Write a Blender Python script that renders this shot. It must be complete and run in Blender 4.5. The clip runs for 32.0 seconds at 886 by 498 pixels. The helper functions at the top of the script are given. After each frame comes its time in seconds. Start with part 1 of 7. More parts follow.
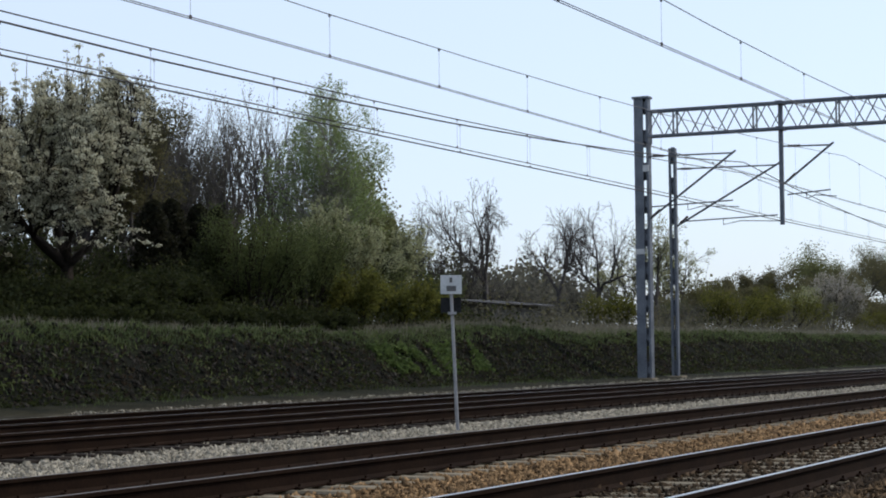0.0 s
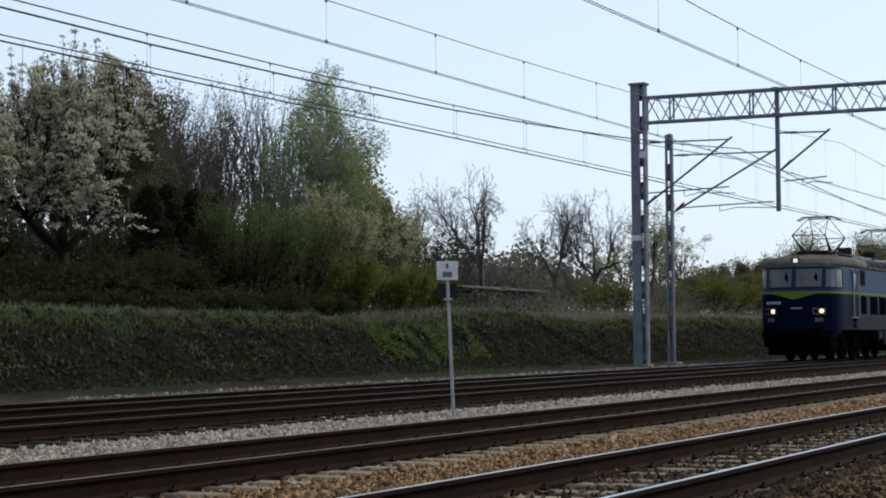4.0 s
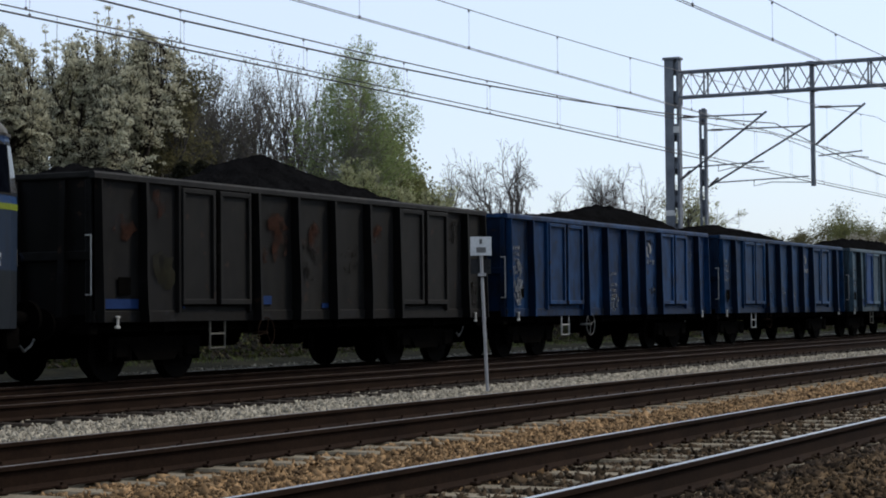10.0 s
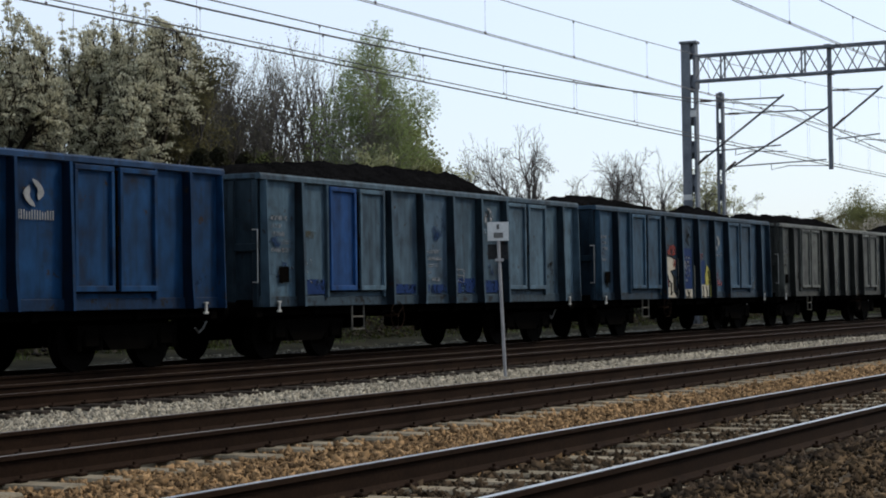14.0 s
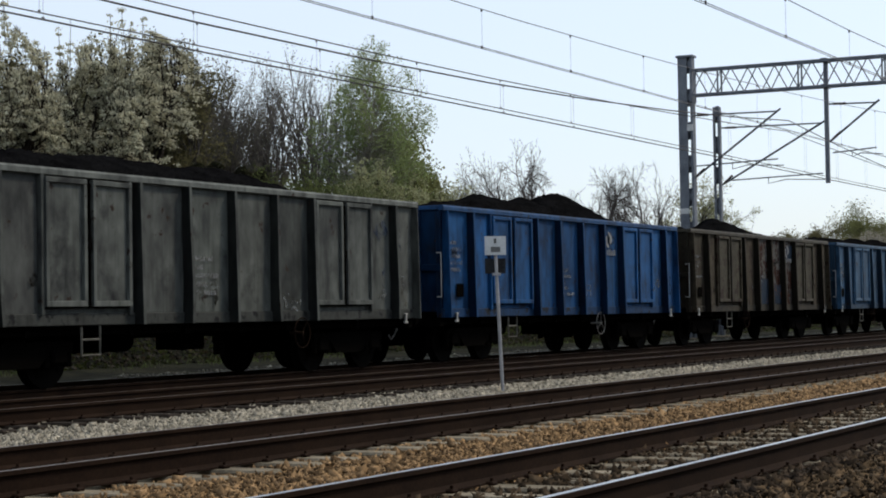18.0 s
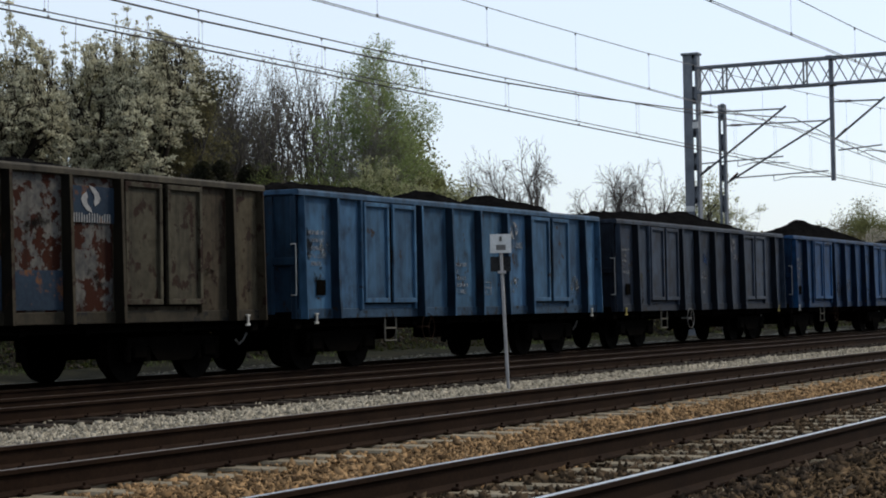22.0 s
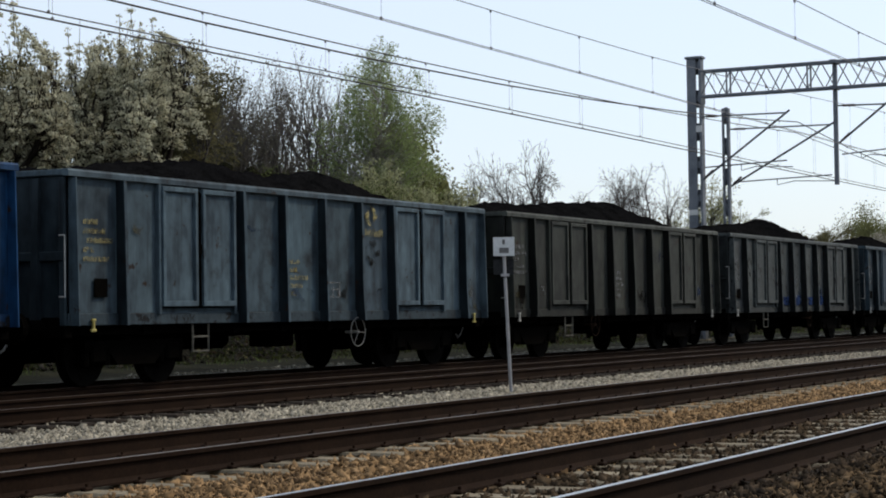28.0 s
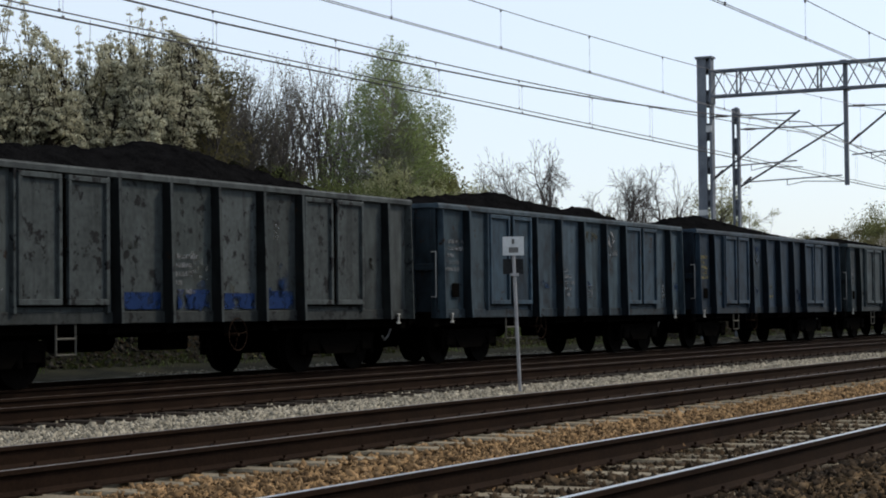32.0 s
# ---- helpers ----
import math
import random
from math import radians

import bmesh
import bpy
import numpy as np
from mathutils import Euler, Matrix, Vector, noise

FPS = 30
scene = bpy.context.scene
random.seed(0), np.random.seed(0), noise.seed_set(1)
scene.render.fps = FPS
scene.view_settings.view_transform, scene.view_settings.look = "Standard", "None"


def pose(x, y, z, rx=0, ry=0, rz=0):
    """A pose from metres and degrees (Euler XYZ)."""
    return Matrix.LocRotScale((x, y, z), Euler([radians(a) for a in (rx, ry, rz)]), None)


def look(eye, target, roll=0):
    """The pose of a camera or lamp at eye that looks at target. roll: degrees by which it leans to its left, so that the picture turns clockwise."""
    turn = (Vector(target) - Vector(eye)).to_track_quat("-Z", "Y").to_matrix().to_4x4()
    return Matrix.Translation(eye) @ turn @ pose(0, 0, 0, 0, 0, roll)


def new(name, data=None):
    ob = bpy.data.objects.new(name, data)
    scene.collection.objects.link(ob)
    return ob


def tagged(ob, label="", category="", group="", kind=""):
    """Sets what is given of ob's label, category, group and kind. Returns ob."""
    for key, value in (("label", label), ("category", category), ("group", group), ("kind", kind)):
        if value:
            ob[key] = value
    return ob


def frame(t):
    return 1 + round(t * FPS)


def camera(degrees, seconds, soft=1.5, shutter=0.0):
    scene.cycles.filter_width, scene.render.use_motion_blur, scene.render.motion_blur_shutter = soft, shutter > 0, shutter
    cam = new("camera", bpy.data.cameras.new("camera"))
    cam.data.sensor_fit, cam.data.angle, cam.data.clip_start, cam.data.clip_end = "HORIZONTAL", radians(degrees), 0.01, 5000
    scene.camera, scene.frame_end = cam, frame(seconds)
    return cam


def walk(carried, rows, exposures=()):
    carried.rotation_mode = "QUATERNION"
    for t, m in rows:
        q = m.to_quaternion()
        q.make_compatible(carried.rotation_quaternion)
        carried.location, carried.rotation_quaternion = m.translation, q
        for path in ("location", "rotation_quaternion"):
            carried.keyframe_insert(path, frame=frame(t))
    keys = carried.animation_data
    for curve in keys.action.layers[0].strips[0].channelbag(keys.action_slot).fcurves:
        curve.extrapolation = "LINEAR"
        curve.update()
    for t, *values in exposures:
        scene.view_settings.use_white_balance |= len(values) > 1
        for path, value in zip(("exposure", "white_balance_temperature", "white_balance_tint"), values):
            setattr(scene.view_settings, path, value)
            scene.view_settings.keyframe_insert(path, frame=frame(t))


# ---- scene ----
EXPOSURES = [(0, -0.13, 6380, 11), (8, -0.13, 6450, 11), (10, -0.15, 6480, 11), (12, -0.17, 6530, 11), (13, -0.07, 6700, 10), (19, -0.09, 6820, 10), (32, -0.09, 6840, 10)]
VEIL, VEIL_COLOUR, SKY_STRENGTH, SUN_STRENGTH = 0.50, (9.25, 10.35, 11.55, 1), 0.134, 2.6
EYE = Vector((0.0, 0.0, 0.986))
T1, T2, T3, T4 = 4.83, 8.89, 14.45, 17.81      # centre lines of the four tracks
PITCH = 14.04                                   # coal wagon to coal wagon


def aim(yaw, pitch, roll):
    a, b = radians(yaw), radians(pitch)
    way = Vector((math.cos(a) * math.cos(b), math.sin(a) * math.cos(b), math.sin(b)))
    return look(EYE, EYE + way, roll)


cam = camera(26.562, 32.0, soft=1.9)
# seconds, heading from the line of the rails, tilt, lean
PATH = [(0, 25.734, 3.094, -0.580), (0.5, 25.726, 3.145, -0.680), (1, 25.704, 3.210, -0.646), (1.5, 25.603, 3.224, -0.587), (2, 25.557, 3.164, -0.560), (2.5, 25.654, 3.040, -0.703), (3, 25.611, 2.961, -0.593), (3.5, 25.580, 2.802, -0.533), (5.5, 25.862, 2.382, -0.506), (6, 25.869, 2.387, -0.603), (6.5, 25.903, 2.436, -0.658), (7, 25.986, 2.542, -0.706), (7.5, 26.028, 2.554, -0.633), (8, 26.152, 2.519, -0.806), (8.5, 26.226, 2.447, -0.645), (9, 26.350, 2.302, -0.591), (9.5, 26.482, 2.131, -0.356), (10, 26.657, 1.927, -0.539), (10.5, 26.721, 1.888, -0.605), (11, 26.757, 1.953, -0.706), (11.5, 26.775, 1.870, -0.498), (12, 26.883, 1.722, -0.715), (12.5, 26.998, 1.628, -0.752), (13, 27.042, 1.560, -0.729), (13.5, 27.082, 1.561, -0.740), (14, 27.188, 1.492, -0.828), (14.5, 27.154, 1.531, -0.977), (16.5, 27.127, 1.842, -0.883), (17, 27.104, 1.894, -0.881), (17.5, 27.060, 1.947, -0.869), (18, 27.096, 1.926, -0.921), (18.5, 27.182, 1.872, -0.944), (19, 27.200, 1.850, -1.045), (19.5, 27.219, 1.847, -1.096), (20, 27.210, 1.927, -0.931), (20.5, 27.246, 1.868, -0.737), (21, 27.338, 1.845, -0.978), (21.5, 27.261, 1.844, -0.981), (22, 27.261, 1.869, -0.995), (22.5, 27.293, 1.863, -0.900), (23, 27.366, 1.767, -0.971), (23.5, 27.382, 1.712, -0.839), (24, 27.313, 1.670, -0.656), (24.5, 27.305, 1.608, -0.715), (25, 27.268, 1.645, -0.725), (25.5, 27.267, 1.672, -0.790), (27.5, 27.324, 1.895, -0.840), (28, 27.355, 1.956, -0.800), (28.5, 27.377, 2.083, -0.811), (29, 27.407, 2.043, -0.748), (29.5, 27.452, 2.024, -0.817), (30, 27.449, 1.976, -0.707), (30.5, 27.476, 1.893, -0.698), (31, 27.559, 1.882, -0.632), (31.5, 27.698, 1.865, -0.715), (32, 27.645, 1.939, -0.622)]
walk(cam, [(t, aim(a, b, c)) for t, a, b, c in PATH], exposures=EXPOSURES)

# ---------------------------------------------------------------- light
SUN_EL, SUN_AZ = 44.0, -38.0                   # a veiled sun on the camera's side, up the line
world = bpy.data.worlds.new("world")
scene.world = world
world.use_nodes = True
wn, wl = world.node_tree.nodes, world.node_tree.links
wn.clear()
sky = wn.new("ShaderNodeTexSky")
sky.sky_type, sky.sun_disc = "NISHITA", False
sky.sun_elevation, sky.sun_rotation = radians(SUN_EL), radians(90 - SUN_AZ)
sky.air_density, sky.dust_density, sky.ozone_density = 1.0, 1.5, 5.5
veil = wn.new("ShaderNodeMix")
veil.data_type = "RGBA"
veil.inputs[0].default_value = VEIL
veil.inputs[7].default_value = VEIL_COLOUR
backg = wn.new("ShaderNodeBackground")
backg.inputs[1].default_value = SKY_STRENGTH
wout = wn.new("ShaderNodeOutputWorld")
wl.new(sky.outputs[0], veil.inputs[6])
wl.new(veil.outputs[2], backg.inputs[0])
wl.new(backg.outputs[0], wout.inputs[0])
sun = new("sun", bpy.data.lights.new("sun", "SUN"))
sun.data.energy, sun.data.angle, sun.data.color = SUN_STRENGTH, radians(9), (1.0, 0.92, 0.79)
sd = Vector((math.cos(radians(SUN_AZ)) * math.cos(radians(SUN_EL)), math.sin(radians(SUN_AZ)) * math.cos(radians(SUN_EL)), math.sin(radians(SUN_EL))))
sun.matrix_world = look(sd * 200, (0, 0, 0))


# ---------------------------------------------------------------- materials
def mat(name, c1, c2, rough=0.8, metal=0.0, scale=3.0, fine=30.0, bump=0.2, dist=0.02, obcol=False, wear=None, wear_at=0.6, spread=0.12, rnd=0.0, stretch=(1, 1, 1), spec=0.06, isl=False, spots=None, spots_at=0.64, streak=None, streak_at=0.5, streak_by=0.7, dust=0.0):
    """Two scales of noise between c1 and c2, worn patches and runs of other colours, fine relief."""
    m = bpy.data.materials.new(name)
    m.use_nodes = True
    n, l = m.node_tree.nodes, m.node_tree.links
    bs = n["Principled BSDF"]
    tc = n.new("ShaderNodeTexCoord")
    oi = n.new("ShaderNodeObjectInfo")
    off = n.new("ShaderNodeVectorMath")
    off.operation = "MULTIPLY_ADD"
    off.inputs[1].default_value = (37.0, 23.0, 11.0)
    comb = n.new("ShaderNodeCombineXYZ")
    for i in range(3):
        l.new(oi.outputs["Random"], comb.inputs[i])
    l.new(comb.outputs[0], off.inputs[0])
    l.new(tc.outputs["Object"], off.inputs[2])
    mp = n.new("ShaderNodeMapping")
    mp.inputs["Scale"].default_value = stretch
    l.new(off.outputs[0], mp.inputs[0])
    big, small = n.new("ShaderNodeTexNoise"), n.new("ShaderNodeTexNoise")
    big.inputs["Scale"].default_value, big.inputs["Detail"].default_value = scale, 6.0
    small.inputs["Scale"].default_value, small.inputs["Detail"].default_value = fine, 4.0
    for t in (big, small):
        l.new(mp.outputs[0], t.inputs["Vector"])
    mix = n.new("ShaderNodeMix")
    mix.data_type = "RGBA"
    mix.inputs[6].default_value, mix.inputs[7].default_value = (*c1, 1), (*c2, 1)
    add = n.new("ShaderNodeMath")
    add.operation = "MULTIPLY_ADD"
    add.inputs[1].default_value, add.inputs[2].default_value = 0.5, 0.0
    l.new(small.outputs[0], add.inputs[0])
    add2 = n.new("ShaderNodeMath")
    add2.operation = "MULTIPLY_ADD"
    add2.inputs[1].default_value = 0.5
    l.new(big.outputs[0], add2.inputs[0])
    l.new(add.outputs[0], add2.inputs[2])
    rmp = n.new("ShaderNodeMapRange")
    rmp.inputs[1].default_value, rmp.inputs[2].default_value = 0.36, 0.64
    l.new(add2.outputs[0], rmp.inputs[0])
    fac = rmp.outputs[0]
    if rnd:
        ad3 = n.new("ShaderNodeMath")
        ad3.operation = "MULTIPLY_ADD"
        ad3.inputs[1].default_value = rnd
        geo = n.new("ShaderNodeNewGeometry")
        l.new(geo.outputs["Random Per Island"] if isl else oi.outputs["Random"], ad3.inputs[0])
        mul = n.new("ShaderNodeMath")
        mul.operation = "MULTIPLY"
        mul.inputs[1].default_value = 1 - rnd
        l.new(fac, mul.inputs[0])
        l.new(mul.outputs[0], ad3.inputs[2])
        fac = ad3.outputs[0]
    l.new(fac, mix.inputs[0])
    col = mix.outputs[2]
    if obcol:
        mu = n.new("ShaderNodeMix")
        mu.data_type, mu.blend_type = "RGBA", "MULTIPLY"
        mu.inputs[0].default_value = 1.0
        l.new(col, mu.inputs[6])
        l.new(oi.outputs["Color"], mu.inputs[7])
        col = mu.outputs[2]
    if wear:
        w = n.new("ShaderNodeTexNoise")
        w.inputs["Scale"].default_value, w.inputs["Detail"].default_value, w.inputs["Roughness"].default_value = scale * 1.7, 9.0, 0.65
        l.new(off.outputs[0], w.inputs["Vector"])
        wr = n.new("ShaderNodeMapRange")
        wr.inputs[1].default_value, wr.inputs[2].default_value = wear_at, wear_at + spread
        l.new(w.outputs[0], wr.inputs[0])
        wm = n.new("ShaderNodeMix")
        wm.data_type = "RGBA"
        wm.inputs[7].default_value = (*wear, 1)
        l.new(wr.outputs[0], wm.inputs[0])
        l.new(col, wm.inputs[6])
        col = wm.outputs[2]
    if spots:
        w = n.new("ShaderNodeTexNoise")
        w.inputs["Scale"].default_value, w.inputs["Detail"].default_value, w.inputs["Roughness"].default_value = scale * 4.5, 6.0, 0.6
        l.new(off.outputs[0], w.inputs["Vector"])
        wr = n.new("ShaderNodeMapRange")
        wr.inputs[1].default_value, wr.inputs[2].default_value = spots_at, spots_at + 0.05
        l.new(w.outputs[0], wr.inputs[0])
        wm = n.new("ShaderNodeMix")
        wm.data_type = "RGBA"
        wm.inputs[7].default_value = (*spots, 1)
        l.new(wr.outputs[0], wm.inputs[0])
        l.new(col, wm.inputs[6])
        col = wm.outputs[2]
    if streak:
        # runs of coal dust and rust down the sheet
        sm = n.new("ShaderNodeMapping")
        sm.inputs["Scale"].default_value = (5.5, 5.5, 0.42)
        l.new(off.outputs[0], sm.inputs[0])
        w = n.new("ShaderNodeTexNoise")
        w.inputs["Scale"].default_value, w.inputs["Detail"].default_value, w.inputs["Roughness"].default_value = 1.0, 7.0, 0.62
        l.new(sm.outputs[0], w.inputs["Vector"])
        wr = n.new("ShaderNodeMapRange")
        wr.inputs[1].default_value, wr.inputs[2].default_value, wr.inputs[4].default_value = streak_at, streak_at + 0.2, streak_by
        l.new(w.outputs[0], wr.inputs[0])
        wm = n.new("ShaderNodeMix")
        wm.data_type = "RGBA"
        wm.inputs[7].default_value = (*streak, 1)
        l.new(wr.outputs[0], wm.inputs[0])
        l.new(col, wm.inputs[6])
        col = wm.outputs[2]
    l.new(col, bs.inputs["Base Color"])
    bs.inputs["Roughness"].default_value, bs.inputs["Metallic"].default_value = rough, metal
    bs.inputs["Specular IOR Level"].default_value = spec
    bs.inputs["Sheen Weight"].default_value, bs.inputs["Sheen Roughness"].default_value = dust, 0.35
    if bump:
        bp = n.new("ShaderNodeBump")
        bp.inputs["Strength"].default_value, bp.inputs["Distance"].default_value = bump, dist
        l.new(add2.outputs[0], bp.inputs["Height"])
        l.new(bp.outputs[0], bs.inputs["Normal"])
    return m


def faded(name, c1, c2, keep=0.5, soft=0.12, scale=9.0, thin=0.0):
    """Old thin paint, worn through to what lies under it in patches."""
    m = mat(name, c1, c2, 0.8, 0.0, 9.0, 60.0, 0.0)
    n, l = m.node_tree.nodes, m.node_tree.links
    bs, out = n["Principled BSDF"], n["Material Output"]
    tc = n.new("ShaderNodeTexCoord")
    nz = n.new("ShaderNodeTexNoise")
    nz.inputs["Scale"].default_value, nz.inputs["Detail"].default_value = scale, 6.0
    l.new(tc.outputs["Object"], nz.inputs["Vector"])
    mr = n.new("ShaderNodeMapRange")
    mr.inputs[1].default_value, mr.inputs[2].default_value, mr.inputs[3].default_value = keep - soft, keep + soft, thin
    l.new(nz.outputs[0], mr.inputs[0])
    tr = n.new("ShaderNodeBsdfTransparent")
    mx = n.new("ShaderNodeMixShader")
    l.new(mr.outputs[0], mx.inputs[0])
    l.new(bs.outputs[0], mx.inputs[1])
    l.new(tr.outputs[0], mx.inputs[2])
    l.new(mx.outputs[0], out.inputs["Surface"])
    return m


def glow(name, colour, strength):
    m = bpy.data.materials.new(name)
    m.use_nodes = True
    bs = m.node_tree.nodes["Principled BSDF"]
    bs.inputs["Base Color"].default_value = (*colour, 1)
    bs.inputs["Emission Color"].default_value = (*colour, 1)
    bs.inputs["Emission Strength"].default_value = strength
    return m


PAINT = mat("wagon_paint", (0.42, 0.42, 0.44), (1.3, 1.3, 1.28), 0.6, 0.0, 0.8, 4.5, 0.1, 0.01, obcol=True, wear=(0.009, 0.009, 0.0105), wear_at=0.55, spread=0.2, stretch=(1.0, 1.0, 0.6), spec=0.07, spots=(0.022, 0.013, 0.009), spots_at=0.64, streak=(0.0045, 0.0048, 0.0058), streak_at=0.5, streak_by=0.5, dust=0.09)
PATCHY = mat("peeling_wagon_paint", (0.6, 0.6, 0.6), (1.1, 1.1, 1.1), 0.6, 0.0, 2.4, 11.0, 0.3, 0.01, obcol=True, wear=(0.010, 0.010, 0.011), wear_at=0.56, spread=0.05, spec=0.06, streak=(0.008, 0.0075, 0.0072), streak_at=0.52, streak_by=0.6, dust=0.09)
RUSTY = mat("rusted_wagon_paint", (0.5, 0.48, 0.45), (1.05, 1.03, 1.0), 0.7, 0.0, 2.0, 9.0, 0.2, 0.01, obcol=True, wear=(0.016, 0.0075, 0.005), wear_at=0.545, spread=0.04, spec=0.08, streak=(0.009, 0.007, 0.006), streak_at=0.5, streak_by=0.7, dust=0.06)
FLAKED = mat("flaked_paint_over_rust", (0.040, 0.042, 0.044), (0.105, 0.100, 0.092), 0.75, 0.0, 2.6, 12.0, 0.3, 0.01, wear=(0.026, 0.0085, 0.0055), wear_at=0.49, spread=0.03, spec=0.05, streak=(0.007, 0.006, 0.0055), streak_at=0.52, streak_by=0.7)
BLUEWORN = faded("worn_blue_repaint", (0.0060, 0.0180, 0.0640), (0.0110, 0.0300, 0.0950), 0.57, 0.07, 5.0)
# near-black: soot on the gear, with shade put into the colour
BLACKENED = mat("soot_and_shade_black", (0.0008, 0.0007, 0.0006), (0.0030, 0.0026, 0.0022), 0.9, 0.0, 4.0, 30.0, 0.3, spec=0.01)
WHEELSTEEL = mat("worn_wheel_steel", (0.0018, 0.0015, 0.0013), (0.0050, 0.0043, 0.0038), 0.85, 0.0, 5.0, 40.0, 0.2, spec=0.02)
COAL = mat("coal", (0.002, 0.002, 0.0022), (0.0075, 0.0075, 0.008), 0.9, 0.0, 3.0, 22.0, 0.9, 0.06, spec=0.0)
CHALK = mat("chalk_white_marking", (0.1462, 0.1519, 0.1575), (0.2812, 0.2812, 0.2812), 0.8, 0.0, 9.0, 60.0, 0.05)
FAINT = faded("faded_white_marking", (0.13, 0.14, 0.15), (0.24, 0.24, 0.25), 0.5)
FAINT_YELLOW = faded("faded_yellow_marking", (0.20, 0.17, 0.07), (0.30, 0.26, 0.13), 0.52)
OCHRE_SMEAR = faded("ochre_smear", (0.045, 0.040, 0.020), (0.075, 0.064, 0.034), 0.44, 0.10, 3.5, 0.5)
BLUE_SMEAR = faded("blue_smear", (0.0060, 0.0200, 0.0600), (0.0120, 0.0340, 0.0900), 0.43, 0.10, 3.5, 0.4)
PALE_SMEAR = faded("pale_scrape", (0.10, 0.11, 0.115), (0.18, 0.19, 0.195), 0.40, 0.06, 12.0, 0.4)
RUST_SMEAR = faded("rust_blotch", (0.018, 0.0075, 0.0050), (0.042, 0.016, 0.009), 0.46, 0.12, 4.0, 0.25)
OLIVE_SMEAR = faded("olive_smear", (0.012, 0.012, 0.007), (0.026, 0.024, 0.014), 0.46, 0.14, 3.0, 0.3)
DARK_SMEAR = faded("black_smear", (0.0030, 0.0030, 0.0032), (0.0070, 0.0068, 0.0066), 0.42, 0.08, 5.0, 0.35)
SPRAYED = faded("thin_red_overspray", (0.19, 0.03, 0.026), (0.25, 0.055, 0.04), 0.47, 0.16, 5.0)
HANDRAIL = mat("pale_handrail_paint", (0.2584, 0.2584, 0.2448), (0.408, 0.408, 0.3944), 0.6, 0.0, 8.0, 60.0, 0.05)
BRAKEGREY = mat("worn_grey_paint", (0.10, 0.10, 0.098), (0.20, 0.20, 0.195), 0.6, 0.0, 8.0, 60.0, 0.05)
LAMPCASE = mat("dull_lamp_case", (0.07, 0.068, 0.06), (0.12, 0.115, 0.10), 0.6, 0.0, 5.0, 30.0, 0.05)
HOSE = mat("worn_brake_hose", (0.03, 0.03, 0.03), (0.25, 0.25, 0.24), 0.7, 0.0, 5.0, 30.0, 0.05)
YELLOWED = mat("yellow_hook_paint", (0.27, 0.228, 0.072), (0.36, 0.312, 0.12), 0.6, 0.0, 8.0, 60.0, 0.05)
BLUEPATCH = mat("blue_repaint_patch", (0.0072, 0.0198, 0.0684), (0.0126, 0.0324, 0.1008), 0.6, 0.0, 3.0, 25.0, 0.1)
OLDBLUE = mat("faded_blue_patch", (0.01137, 0.0195, 0.0325), (0.0195, 0.0325, 0.052), 0.7, 0.0, 2.0, 15.0, 0.1, wear=(0.10, 0.045, 0.022), wear_at=0.56, spread=0.08)
CREAM = mat("cream_spray_paint", (0.33, 0.297, 0.2376), (0.4092, 0.3828, 0.3168), 0.7, 0.0, 4.0, 30.0, 0.05)
REDSPRAY = mat("red_spray_paint", (0.194, 0.03234, 0.02772), (0.2541, 0.05544, 0.04158), 0.7, 0.0, 4.0, 30.0, 0.05)
YELLOWSPRAY = mat("yellow_spray_paint", (0.264, 0.2429, 0.0528), (0.3168, 0.2904, 0.08448), 0.7, 0.0, 4.0, 30.0, 0.05)
BLACKSPRAY = mat("black_spray_line", (0.01, 0.01, 0.01), (0.02, 0.02, 0.02), 0.7, 0.0, 4.0, 30.0, 0.05)
LOCO_BLUE = mat("locomotive_blue", (0.0085, 0.0275, 0.0800), (0.0135, 0.0385, 0.1040), 0.42, 0.0, 1.2, 18.0, 0.06, 0.004, wear=(0.025, 0.035, 0.055), wear_at=0.6, spread=0.2, stretch=(1, 1, 0.3), spec=0.08, streak=(0.010, 0.011, 0.014), streak_at=0.56, streak_by=0.55)
LOCO_SLATE = mat("locomotive_slate_blue", (0.0066, 0.0140, 0.0300), (0.0105, 0.0205, 0.0400), 0.48, 0.0, 1.2, 18.0, 0.06, 0.004, wear=(0.024, 0.026, 0.03), wear_at=0.58, spread=0.2, stretch=(1, 1, 0.4), spec=0.1, streak=(0.010, 0.010, 0.010), streak_at=0.54, streak_by=0.6)
LOCO_DEEP = mat("locomotive_deep_blue", (0.0010, 0.0034, 0.0135), (0.0020, 0.0060, 0.0215), 0.4, 0.0, 1.5, 18.0, 0.05, 0.004, spec=0.02, streak=(0.0030, 0.0036, 0.0050), streak_at=0.54, streak_by=0.6)
LOCO_GREY = mat("locomotive_grey", (0.0062, 0.0085, 0.0120), (0.0100, 0.0128, 0.0165), 0.5, 0.0, 1.4, 18.0, 0.06, 0.004, wear=(0.02, 0.02, 0.021), wear_at=0.58, spread=0.2, stretch=(1, 1, 0.4), spec=0.08, streak=(0.006, 0.006, 0.006), streak_at=0.52, streak_by=0.6)
LIME = mat("lime_stripe", (0.105, 0.135, 0.012), (0.150, 0.182, 0.020), 0.45, 0.0, 3.0, 25.0, 0.03)
ROOFBROWN = mat("sooty_brown_roof_sheet", (0.040, 0.033, 0.028), (0.092, 0.078, 0.068), 0.65, 0.0, 0.8, 5.0, 0.03, wear=(0.03, 0.024, 0.02), wear_at=0.54, spread=0.15)
